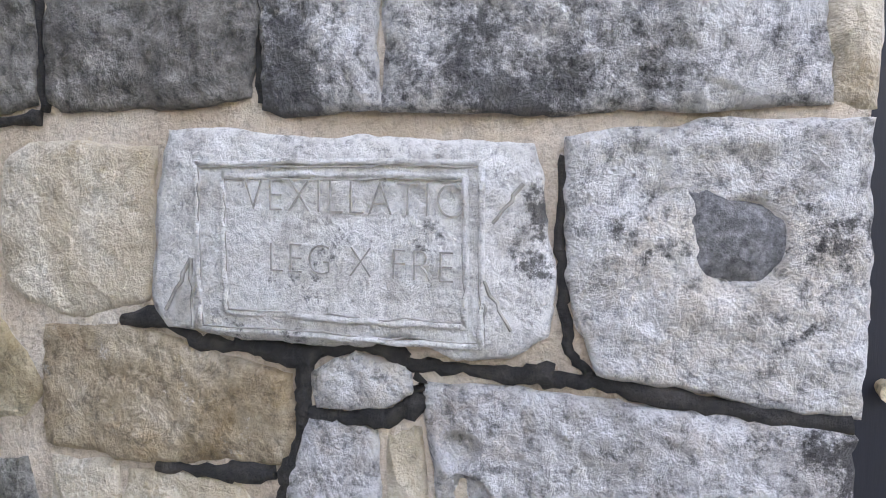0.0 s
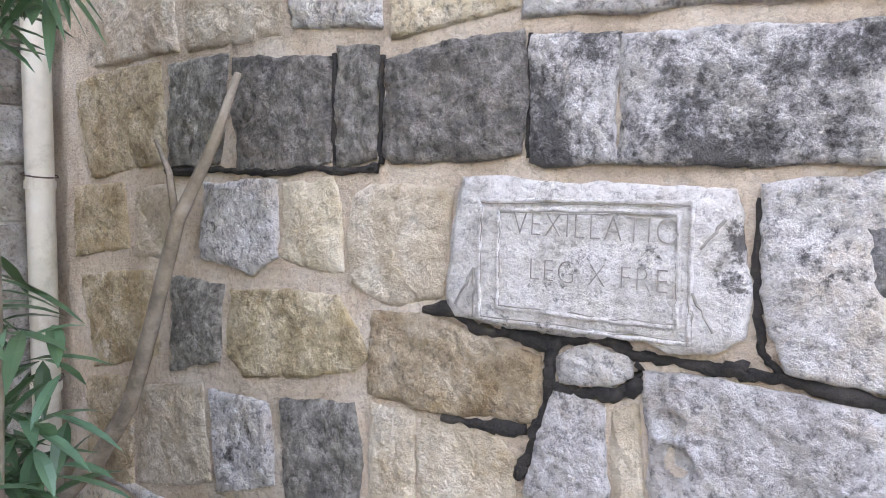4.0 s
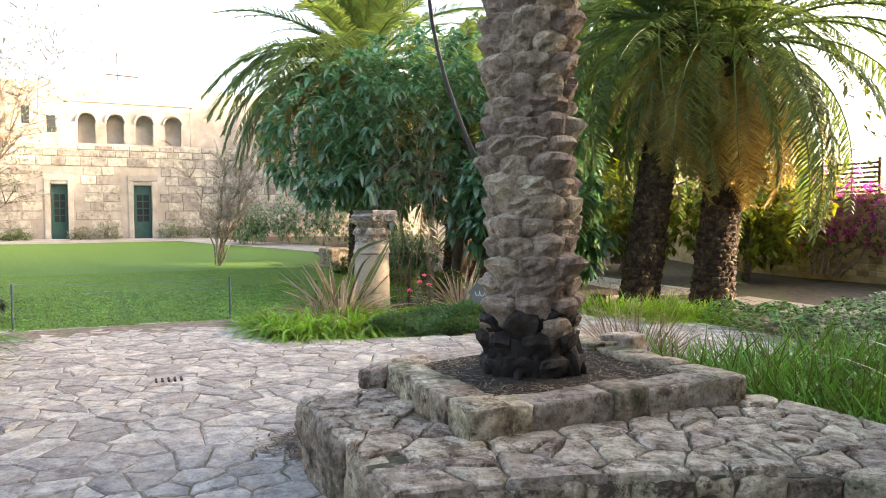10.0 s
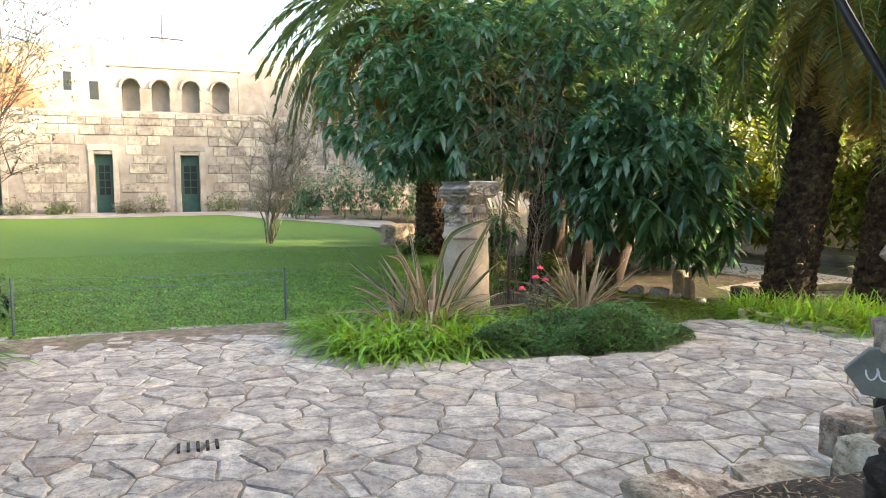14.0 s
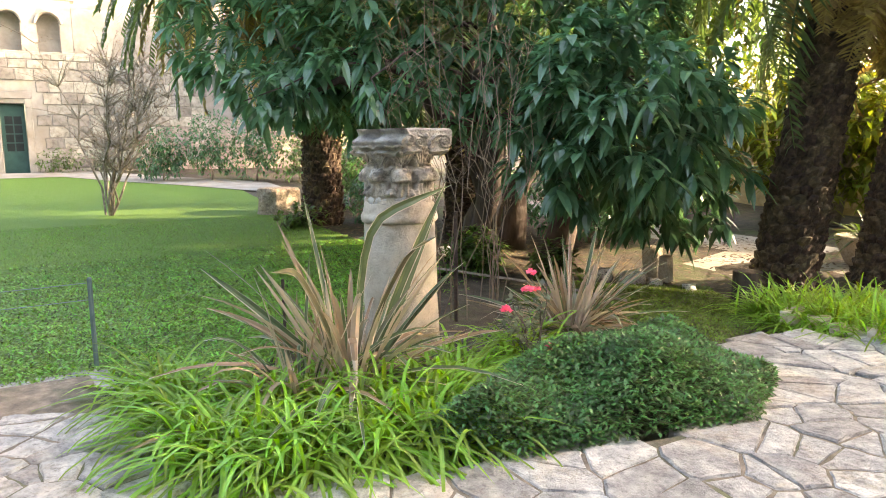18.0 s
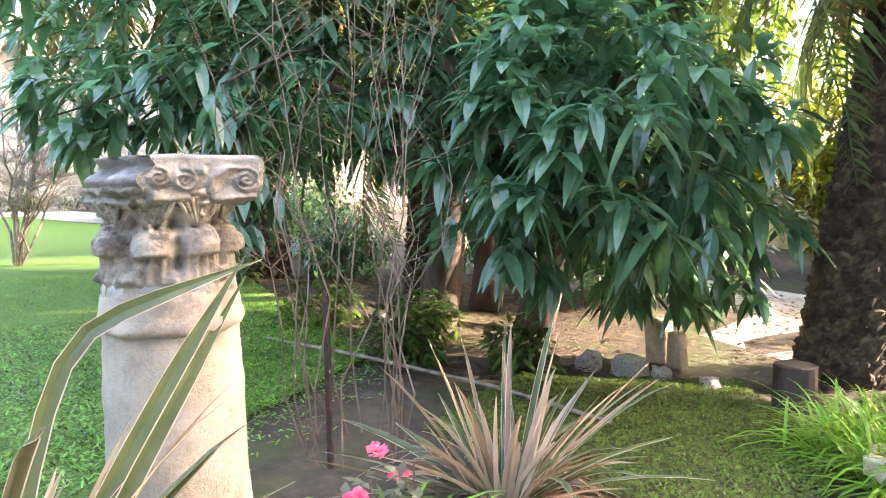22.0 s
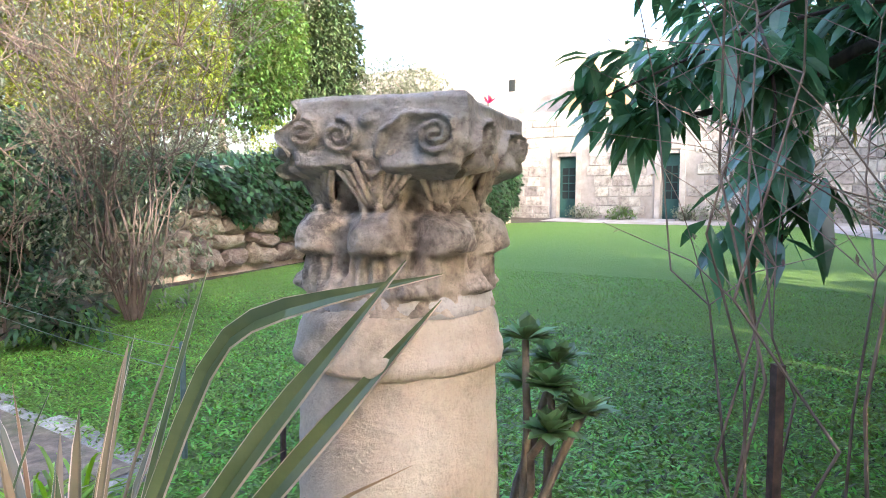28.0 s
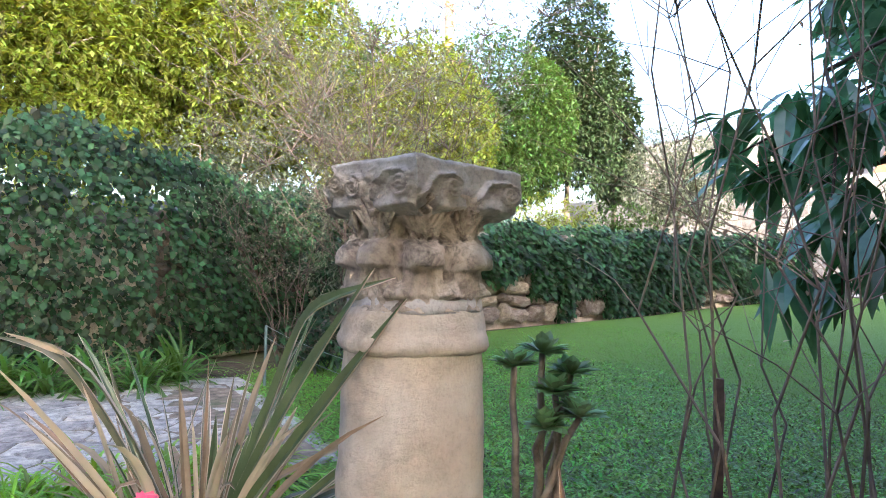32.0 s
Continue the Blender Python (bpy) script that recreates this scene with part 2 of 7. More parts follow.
    lawn=mat("mown lawn", ((0.06, 0.13, 0.015), (0.12, 0.235, 0.03), (0.19, 0.33, 0.05)), 45, bump=1.0, bump_scale=120, stain=(0.13, 0.24, 0.035), stain_scale=0.7, stain_amt=0.5, dist=0.03),
    earth=mat("garden earth and moss", ((0.035, 0.026, 0.019), (0.07, 0.053, 0.038), (0.13, 0.10, 0.072)), 6, bump=0.9, stain=(0.06, 0.09, 0.018), stain_scale=0.8, stain_amt=0.7, dist=0.02),
    bark=mat("rough grey bark", ((0.13, 0.095, 0.068), (0.33, 0.26, 0.20), (0.52, 0.44, 0.36)), 16, bump=1.0, bump_scale=40, per="island", vary=0.16, dist=0.022, pit_dark=0.5, pit_scale=50),
    barkdark=mat("dark fibrous palm bark", ((0.022, 0.013, 0.008), (0.065, 0.04, 0.025), (0.17, 0.115, 0.075)), 12, bump=1.0, bump_scale=40, per="island", vary=0.2, dist=0.01),
    stem=mat("grey brown smooth stem", ((0.13, 0.10, 0.075), (0.25, 0.205, 0.155), (0.36, 0.31, 0.25)), 10, rough=0.65, bump=0.4, stain=(0.08, 0.06, 0.045), stain_scale=6),
    l_litter=leaf_mat("fallen brown leaves", (0.06, 0.038, 0.022), (0.14, 0.09, 0.052), rough=0.7, leafy=0.1, vary=0.3),
    l_moss=leaf_mat("moss and thin grass", (0.06, 0.10, 0.012), (0.12, 0.18, 0.025), rough=0.7, leafy=0.2, vary=0.3),
    bell=mat("worn cream marble with dark crust", ((0.16, 0.135, 0.11), (0.40, 0.345, 0.28), (0.58, 0.52, 0.44)), 7, rough=0.8, bump=1.0, bump_scale=40, stain=(0.07, 0.06, 0.05), stain_scale=5.5, stain_amt=0.85, dist=0.012, pit_dark=0.25, pit_scale=60),
    mortarpale=mat("pale grey repair plaster", ((0.36, 0.35, 0.34), (0.46, 0.45, 0.435), (0.54, 0.53, 0.52)), 6, rough=0.85, bump=0.4, bump_scale=30, stain=(0.3, 0.27, 0.24), stain_scale=5, stain_amt=0.6, pit_dark=0.25),
    # Near black colour for the dark of open joints, joint stain and drain slots
    gapblack=mat("black of open joints and slots", ((0.012, 0.011, 0.010), (0.03, 0.027, 0.024), (0.07, 0.06, 0.05)), 20, bump=1.0, bump_scale=60, dist=0.02),
    l_tall=leaf_mat("tall grass leaves", (0.055, 0.14, 0.03), (0.14, 0.28, 0.06), rough=0.45, leafy=0.3, vary=0.35),
    l_aeo=leaf_mat("succulent rosette leaves", (0.10, 0.20, 0.08), (0.20, 0.31, 0.14), rough=0.45, leafy=0.25, vary=0.25),
    rootdark=mat("black damp palm roots", ((0.008, 0.006, 0.005), (0.022, 0.017, 0.014), (0.055, 0.042, 0.035)), 14, bump=1.0, bump_scale=40, per="island", vary=0.2, dist=0.02),
    twigpale=mat("pale reddish dry stems", ((0.11, 0.075, 0.055), (0.20, 0.145, 0.105), (0.30, 0.23, 0.17)), 8, rough=0.7, bump=0.2),
    twig=mat("reddish brown twigs", ((0.06, 0.042, 0.034), (0.11, 0.08, 0.064), (0.17, 0.13, 0.105)), 8, rough=0.7, bump=0.2),
    wood=mat("weathered dark wood", ((0.03, 0.022, 0.018), (0.07, 0.05, 0.04), (0.11, 0.085, 0.07)), 8, bump=0.7, stretch=(1, 1, 0.15)),
    capital=mat("weathered carved marble", ((0.15, 0.142, 0.13), (0.30, 0.285, 0.26), (0.45, 0.43, 0.40)), 9, rough=0.8, bump=1.0, bump_scale=50, stain=(0.40, 0.35, 0.28), stain_scale=3.5, stain_amt=0.6, dist=0.012, pit_dark=0.25, pit_scale=60),
    shaft=mat("cream marble shaft", ((0.36, 0.31, 0.245), (0.52, 0.455, 0.37), (0.62, 0.565, 0.485)), 4, rough=0.7, bump=0.8, bump_scale=35, stain=(0.25, 0.215, 0.18), stain_scale=2.4, stain_amt=0.6, moss=((0.60, 0.50, 0.40), 1.6, 0.6), dist=0.012, pit_dark=0.12, pit_scale=60),
    facade=mat("sunlit limestone facade", ((0.25, 0.225, 0.19), (0.35, 0.32, 0.28), (0.46, 0.43, 0.39)), 1.5, bump=0.5, bump_scale=8, per="object", vary=0.08, stain=(0.3, 0.25, 0.19), stain_scale=0.6, stain_amt=0.4),
    # Lightened and warmed to stand in for sun on the garden wall
    farwall=mat("ochre rubble wall", ((0.34, 0.24, 0.13), (0.52, 0.40, 0.24), (0.62, 0.52, 0.36)), 3, bump=0.8, bump_scale=10, per="island", vary=0.18),
    rock=mat("reddish field stone", ((0.14, 0.10, 0.075), (0.27, 0.21, 0.16), (0.42, 0.36, 0.3)), 4, bump=0.9, bump_scale=20, per="island", vary=0.2, dist=0.02),
    green=mat("dark green door paint", ((0.012, 0.05, 0.042), (0.018, 0.07, 0.06), (0.03, 0.09, 0.075)), 3, rough=0.5, bump=0.1),
    black=mat("black painted metal", ((0.006, 0.007, 0.010), (0.010, 0.011, 0.016), (0.016, 0.017, 0.022)), 3, rough=0.55, bump=0.15, stretch=(1, 1, 0.1)),
    white=mat("white paint", ((0.66, 0.68, 0.71), (0.74, 0.76, 0.79), (0.8, 0.81, 0.83)), 2, rough=0.5, bump=0.1),
    card=mat("white cardboard", ((0.70, 0.70, 0.72), (0.76, 0.76, 0.78), (0.8, 0.8, 0.82)), 3, rough=0.6, bump=0.05),
    ink=mat("grey blue print", ((0.2, 0.22, 0.28), (0.26, 0.28, 0.34)), 3, bump=0),
    pipe=mat("cream painted pipe", ((0.40, 0.37, 0.29), (0.50, 0.465, 0.38), (0.56, 0.53, 0.45)), 6, rough=0.5, bump=0.2, stain=(0.28, 0.24, 0.18), stain_scale=4),
    wire=mat("galvanised wire", ((0.22, 0.25, 0.25), (0.3, 0.34, 0.34)), 20, rough=0.45, bump=0, metal=0.7),
    postg=mat("green grey steel post", ((0.10, 0.15, 0.15), (0.16, 0.22, 0.22)), 20, rough=0.5, bump=0.1, metal=0.3),
    rust=mat("rusty dark steel", ((0.035, 0.024, 0.02), (0.075, 0.05, 0.042), (0.12, 0.08, 0.06)), 25, rough=0.8, bump=0.4),
    rubber=mat("black hose", ((0.008, 0.008, 0.009), (0.014, 0.014, 0.016)), 9, rough=0.45, bump=0),
    slate=mat("grey green slate", ((0.10, 0.115, 0.10), (0.16, 0.175, 0.155), (0.22, 0.235, 0.21)), 9, rough=0.7, bump=0.4),
    terracotta=mat("terracotta", ((0.30, 0.15, 0.08), (0.42, 0.23, 0.13)), 6, bump=0.3),
    glass=mat("dark window glass", ((0.02, 0.025, 0.025), (0.035, 0.04, 0.04)), 2, rough=0.08, bump=0),
    l_ficus=leaf_mat("glossy rubber tree leaves", (0.036, 0.105, 0.058), (0.11, 0.21, 0.115), rough=0.22, leafy=0.35, spec=0.9),
    l_oleander=leaf_mat("oleander leaves", (0.04, 0.10, 0.055), (0.10, 0.19, 0.105), rough=0.33, leafy=0.25, spec=0.7),
    l_palm=leaf_mat("palm leaflets", (0.05, 0.09, 0.03), (0.105, 0.165, 0.055), rough=0.45, leafy=0.35),
    l_palmolive=leaf_mat("yellowing palm leaflets", (0.12, 0.125, 0.04), (0.24, 0.22, 0.08), rough=0.55, leafy=0.45),
    l_palmdry=leaf_mat("dry golden palm leaflets", (0.24, 0.20, 0.065), (0.38, 0.33, 0.13), rough=0.6, leafy=0.5),
    l_lily=leaf_mat("bright strap leaves", (0.10, 0.22, 0.025), (0.20, 0.37, 0.06), rough=0.4, leafy=0.35),
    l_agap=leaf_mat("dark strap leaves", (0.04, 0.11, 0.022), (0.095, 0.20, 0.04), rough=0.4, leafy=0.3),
    l_flax=leaf_mat("olive and tan flax blades", (0.075, 0.10, 0.05), (0.21, 0.165, 0.115), rough=0.3, leafy=0.2, vary=0.35),
    l_flaxgreen=leaf_mat("olive green flax blades", (0.05, 0.085, 0.035), (0.12, 0.15, 0.07), rough=0.3, leafy=0.25, vary=0.25),
    l_flaxred=leaf_mat("bronze flax blades", (0.18, 0.115, 0.065), (0.32, 0.22, 0.135), rough=0.35, leafy=0.25, vary=0.25),
    l_flaxedge=leaf_mat("pale flax margins", (0.52, 0.43, 0.33), (0.62, 0.53, 0.43), rough=0.4, leafy=0.2, vary=0.15),
    l_cover=leaf_mat("fine dark groundcover leaves", (0.04, 0.10, 0.03), (0.10, 0.20, 0.06), rough=0.5, leafy=0.25, vary=0.35),
    l_ivy=leaf_mat("ivy leaves", (0.013, 0.036, 0.013), (0.044, 0.09, 0.032), rough=0.5, leafy=0.15, vary=0.35, spec=0.3),
    l_grass=leaf_mat("grass blades", (0.06, 0.15, 0.018), (0.19, 0.34, 0.06), rough=0.45, leafy=0.3, vary=0.42),
    l_yellow=leaf_mat("sunlit yellow green leaves", (0.09, 0.13, 0.02), (0.20, 0.23, 0.045), rough=0.5, leafy=0.4, vary=0.3),
    l_mid=leaf_mat("mid green shrub leaves", (0.04, 0.085, 0.02), (0.09, 0.15, 0.035), rough=0.5, leafy=0.35, vary=0.3),
    l_cypress=leaf_mat("cypress sprays", (0.025, 0.05, 0.018), (0.06, 0.09, 0.03), rough=0.6, leafy=0.15, vary=0.3),
    l_olive=leaf_mat("grey green leaves", (0.09, 0.11, 0.07), (0.17, 0.19, 0.12), rough=0.5, leafy=0.3, vary=0.25),
    l_rust=leaf_mat("purple brown small leaves", (0.13, 0.085, 0.07), (0.24, 0.17, 0.12), rough=0.6, leafy=0.3, vary=0.3),
    l_dry=leaf_mat("dry straw blades", (0.17, 0.125, 0.075), (0.30, 0.235, 0.15), rough=0.6, leafy=0.3, vary=0.25),
    boug=leaf_mat("magenta bracts", (0.28, 0.05, 0.18), (0.42, 0.10, 0.28), rough=0.6, leafy=0.4),
    pink=leaf_mat("pink petals", (0.75, 0.13, 0.2), (0.85, 0.3, 0.36), rough=0.5, leafy=0.3),
    red=leaf_mat("red petals", (0.5, 0.03, 0.03), (0.7, 0.08, 0.06), rough=0.5, leafy=0.3),
    cactus=mat("grey green cactus", ((0.10, 0.14, 0.06), (0.16, 0.21, 0.10), (0.2, 0.25, 0.13)), 6, rough=0.6, bump=0.3),
)



# ---- builders ----
rng = np.random.default_rng(7)


def thing(name, place, label, category, group="", turn=0):
    ob = new(name)
    ob.matrix_world = pose(*place, 0, 0, turn)
    return tagged(ob, label, category, group)


def part(name, bm, material, parent=None, label="", smooth=False, kind=""):
    """Links a bmesh, or a pair of vertices and faces, as one mesh object."""
    me = bpy.data.meshes.new(name)
    if isinstance(bm, tuple):
        v, fc = bm
        me.from_pydata(v.tolist() if hasattr(v, "tolist") else v, [], fc.tolist() if hasattr(fc, "tolist") else fc)
    else:
        bm.to_mesh(me)
        bm.free()
    if smooth:
        me.polygons.foreach_set("use_smooth", [True] * len(me.polygons))
    me.materials.append(material)
    me.update()
    ob = new(name, me)
    if parent is not None:
        ob.parent = parent
    return tagged(ob, label, "", "", kind)


def share(name, mesh, parent, m):
    """One more piece on a mesh that others use too."""
    ob = new(name, mesh)
    ob.parent = parent
    ob.matrix_basis = m
    return ob


def setting(name, bm, material, label, category, smooth=False):
    return tagged(part(name, bm, material, None, label, smooth), label, category, "", "structure")


def join(*lots):
    vs, fs, n = [], [], 0
    for v, fc in lots:
        vs.append(np.asarray(v, float))
        fs += [[i + n for i in face] for face in (fc.tolist() if hasattr(fc, "tolist") else fc)]
        n += len(v)
    return np.concatenate(vs), fs


def box_bm(x0, x1, y0, y1, z0, z1, bevel=0.01):
    bm = bmesh.new()
    bmesh.ops.create_cube(bm, size=1, matrix=Matrix.Translation(((x0 + x1) / 2, (y0 + y1) / 2, (z0 + z1) / 2)) @ Matrix.Diagonal((x1 - x0, y1 - y0, z1 - z0, 1)))
    if bevel:
        bmesh.ops.bevel(bm, geom=bm.edges[:], offset=bevel, segments=1, affect="EDGES")
    return bm


def stone_bm(w, d, h, seed, uneven=0.02, nx=3, nz=2, round_=0.25, taper=(0, 0), fine=0.0):
    """A hand-worked block standing in x and z, its front at -y, centred; edges wander and chip, the front is rough."""
    bm = bmesh.new()
    r = random.Random(seed)
    off = Vector((r.random() * 90, r.random() * 90, r.random() * 90))
    us = [-1, -1] + [-0.9 + 1.8 * k / max(1, nx - 1) for k in range(nx)] + [1, 1]
    vs = [-1, -1] + [-0.86 + 1.72 * k / max(1, nz - 1) for k in range(nz)] + [1, 1]
    grid = []
    for j, v in enumerate(vs):
        row = []
        for i, u in enumerate(us):
            rim = i in (0, len(us) - 1) or j in (0, len(vs) - 1)
            edge = abs(u) == 1 or abs(v) == 1
            p = Vector((u * w / 2, -d / 2, v * h / 2 * (1 + (taper[0] if u < 0 else taper[1]))))
            q = noise.noise_vector(p * 4.5 + off) * uneven
            q2 = noise.noise_vector(p * 19 + off) * uneven * 0.55
            p += Vector((q.x + q2.x, (q.y + q2.y) * 1.3, q.z + q2.z))
            if fine:
                p.y += fine * (noise.noise(p * 48 + off) + 0.6 * noise.noise(p * 95 + off)) - fine * 2.2 * max(0, noise.noise(p * 27 + off) - 0.25)
            if rim:
                p.y = d / 2
            elif edge:
                p.y += round_ * 0.055 + 0.5 * uneven * max(0, noise.noise(p * 13 + off))
                if abs(u) == 1 and abs(v) == 1:
                    p.x, p.z = p.x * (1 - 0.012 / w), p.z * (1 - 0.012 / h)
            row.append(bm.verts.new(p))
        grid.append(row)
    for j in range(len(vs) - 1):
        for i in range(len(us) - 1):
            bm.faces.new((grid[j][i], grid[j][i + 1], grid[j + 1][i + 1], grid[j + 1][i]))
    return bm


def tube(points, radii, sides=6, cap=True):
    """A tapered tube along points."""
    pts = np.asarray(points, float)
    radii = np.broadcast_to(np.asarray(radii, float), (len(pts),))
    d = np.gradient(pts, axis=0)
    d /= np.linalg.norm(d, axis=1)[:, None] + 1e-9
    ref = np.array([0, 0, 1.0]) if abs(d[:, 2]).mean() < 0.8 else np.array([1.0, 0, 0])
    a = np.cross(d, ref)
    a /= np.linalg.norm(a, axis=1)[:, None] + 1e-9
    b = np.cross(d, a)
    ang = np.arange(sides) / sides * 2 * np.pi
    v = (pts[:, None] + radii[:, None, None] * (np.cos(ang)[None, :, None] * a[:, None] + np.sin(ang)[None, :, None] * b[:, None])).reshape(-1, 3)
    fc = [[k * sides + i, k * sides + (i + 1) % sides, (k + 1) * sides + (i + 1) % sides, (k + 1) * sides + i] for k in range(len(pts) - 1) for i in range(sides)]
    if cap:
        fc += [list(range(sides))[::-1], list(range((len(pts) - 1) * sides, len(pts) * sides))]
    return v, fc


def bend(a, b, sag=(0, 0, 0), n=6, wander=0.0, seed=0):
    """Points from a to b that bow by sag and wander a little."""
    r = np.random.default_rng(seed)
    t = np.linspace(0, 1, n)[:, None]
    p = np.asarray(a) * (1 - t) + np.asarray(b) * t + np.asarray(sag) * 4 * t * (1 - t)
    if wander:
        w = r.normal(0, wander, (n, 3))
        w[0] = w[-1] = 0
        p = p + w
    return p


def grid_faces(rows, cols, wrap=True):
    return [[j * cols + i, j * cols + (i + 1) % cols, (j + 1) * cols + (i + 1) % cols, (j + 1) * cols + i] for j in range(rows - 1) for i in range(cols if wrap else cols - 1)]


def unit(v):
    return v / (np.linalg.norm(v, axis=-1, keepdims=True) + 1e-9)


def blades(base, way, up, length, width, droop=0.3, segs=3, fold=0.0, tip=0.12, fat=0.45, bellies=None):
    """Leaves: base points, ways, a rough normal, lengths and widths (arrays). Each bends over by droop as it runs out."""
    n = len(base)
    base, way, up = np.asarray(base, float), unit(np.asarray(way, float)), np.broadcast_to(np.asarray(up, float), (n, 3))
    length, width = np.broadcast_to(np.asarray(length, float), (n,)), np.broadcast_to(np.asarray(width, float), (n,))
    droop = np.broadcast_to(np.asarray(droop, float), (n,))
    side = unit(np.cross(way, up))
    nor = np.cross(side, way)
    cols = []
    for k in range(segs + 1):
        t = k / segs
        p = base + way * (length * t)[:, None]
        p = p - np.array([0, 0, 1.0]) * (droop * length * t * t)[:, None]
        prof = (math.sin(math.pi * min(1, t / (2 * fat))) ** 0.7 if t < fat else math.cos((t - fat) / (1 - fat) * math.pi / 2) ** 0.8) if bellies is None else bellies[k]
        w = (width * max(prof, tip if k < segs else 0.02) / 2)[:, None]
        lift = nor * (fold * w)
        cols += [p - side * w + lift, p + side * w + lift] if not fold else [p - side * w + lift, p, p + side * w + lift]
    per = 3 if fold else 2
    v = np.stack(cols, 1)
    m = v.shape[1]
    fc = []
    for k in range(segs):
        a = k * per
        for s in range(per - 1):
            fc.append([a + s, a + s + 1, a + per + s + 1, a + per + s])
    fc = np.array(fc)
    faces = (np.arange(n)[:, None, None] * m + fc[None]).reshape(-1, 4)
    return v.reshape(-1, 3), faces


def ways(n, lo=-0.3, hi=1.0, r=None):
    """Random unit ways with z between lo and hi."""
    r = r or rng
    z = r.uniform(lo, hi, n)
    a = r.uniform(0, 2 * np.pi, n)
    s = np.sqrt(np.maximum(0, 1 - z * z))
    return np.stack([np.cos(a) * s, np.sin(a) * s, z], 1)


def ground_z(x, y):
    """Height of the ground: level court, lawn rising to the far house, lower soil under the palms."""
    x, y = np.asarray(x, float), np.asarray(y, float)
    rise = 0.7 * np.clip((-x - 14) / 23, 0, 1.0) ** 1.6 + 0.05 * np.clip((-x - 12.5) / 1.5, 0, 1)
    dip = -0.28 * np.clip((y - 6.5) / 2.5, 0, 1) * np.clip((-x - 9) / 3, 0, 1) * np.clip((x + 24) / 4, 0, 1)
    return rise + dip + 0.02 * np.sin(x * 0.9 + 1) * np.sin(y * 0.7) * np.clip((-x - 12.5), 0, 1)



# ---- ground and structure ----
COURT = [(0.93, 3.6), (0.93, -1.2), (-5.5, -1.1), (-10.6, -0.7), (-13.1, -1.1), (-12.95, 2.25), (-11.35, 2.4), (-10.65, 2.8), (-10.4, 3.9), (-10.1, 5.5), (-10.7, 6.35), (-11.15, 7.0), (-10.6, 8.4), (-6.0, 8.0), (-6.9, 4.3), (-4.9, 4.2), (-1.9, 4.3), (-1.9, 3.6)]


def inside(px, py, poly):
    """Which points lie within a polygon."""
    px, py = np.asarray(px, float), np.asarray(py, float)
    hit = np.zeros(px.shape, bool)
    for (x0, y0), (x1, y1) in zip(poly, poly[1:] + poly[:1]):
        cross = ((y0 > py) != (y1 > py)) & (px < (x1 - x0) * (py - y0) / (y1 - y0 + 1e-12) + x0)
        hit ^= cross
    return hit


def ground_sheet():
    xs = np.unique(np.concatenate([np.linspace(-900, -60, 8), np.linspace(-60, 8, 69), np.linspace(8, 900, 8)]))
    ys = np.unique(np.concatenate([np.linspace(-900, -30, 8), np.linspace(-30, 40, 71), np.linspace(40, 900, 8)]))
    gx, gy = np.meshgrid(xs, ys, indexing="ij")
    v = np.stack([gx, gy, ground_z(gx, gy) - 0.05], -1).reshape(-1, 3)
    nx, ny = len(xs), len(ys)
    i, j = np.meshgrid(np.arange(nx - 1), np.arange(ny - 1), indexing="ij")
    a = (i * ny + j).ravel()
    return v, np.stack([a, a + ny, a + ny + 1, a + 1], 1)


setting("ground", ground_sheet(), M["earth"], "brown garden earth with patches of moss and leaf litter", "ground", True)

LAWN = [(-13.1, -1.1), (-16.4, -3.6), (-20.5, -4.6), (-33.5, -6.6), (-35.2, -4.0), (-34.6, 2.8), (-28, 7.2), (-22, 6.6), (-18, 6.4), (-15, 6.3), (-13.4, 4.2), (-12.4, 3.0), (-12.95, 2.25)]


def sheet(poly, step, lift, name, material, label, category):
    """A sheet that follows the ground within a polygon."""
    pts = np.array(poly)
    x0, y0 = pts.min(0)
    x1, y1 = pts.max(0)
    bm = bmesh.new()
    vs = [bm.verts.new((x, y, 0)) for x, y in poly]
    bm.faces.new(vs)
    for k in range(1, int((x1 - x0) / step) + 1):
        bmesh.ops.bisect_plane(bm, geom=bm.verts[:] + bm.edges[:] + bm.faces[:], plane_co=(x0 + k * step, 0, 0), plane_no=(1, 0, 0))
    for k in range(1, int((y1 - y0) / step) + 1):
        bmesh.ops.bisect_plane(bm, geom=bm.verts[:] + bm.edges[:] + bm.faces[:], plane_co=(0, y0 + k * step, 0), plane_no=(0, 1, 0))
    for v in bm.verts:
        v.co.z = float(ground_z(v.co.x, v.co.y)) + lift
    for fc in bm.faces:
        if fc.normal.z < 0:
            fc.normal_flip()
    return setting(name, bm, material, label, category, True)


sheet(LAWN, 1.0, -0.02, "lawn", M["lawn"], "short green lawn sloping up to the far house", "lawn")
sheet(COURT, 1.2, 0.003, "pavement_bed", M["gap"], "earth and moss between the paving stones", "pavement")
WALL_X, WALL_Y = 0.927, 3.618

# Wall with the inscription: mortar core, stones come last
setting("wall_east", box_bm(WALL_X + 0.006, WALL_X + 0.7, 0.74, WALL_Y + 0.6, -0.1, 6.5, 0), M["mortar"], "old rubble wall of limestone in sandy mortar", "wall")
setting("wall_south", box_bm(WALL_X + 0.25, WALL_X + 0.7, -9.0, 0.74, -0.1, 6.5, 0), M["mortar"], "set back stretch of old wall beside the doorway", "wall")
# Black panel with a knob closes the set back opening
dark = tagged(thing("opening_panel", (WALL_X + 0.2, 0.1, 0), "black panel with a knob closing the set back opening", "gate"), "", "", "", "structure")
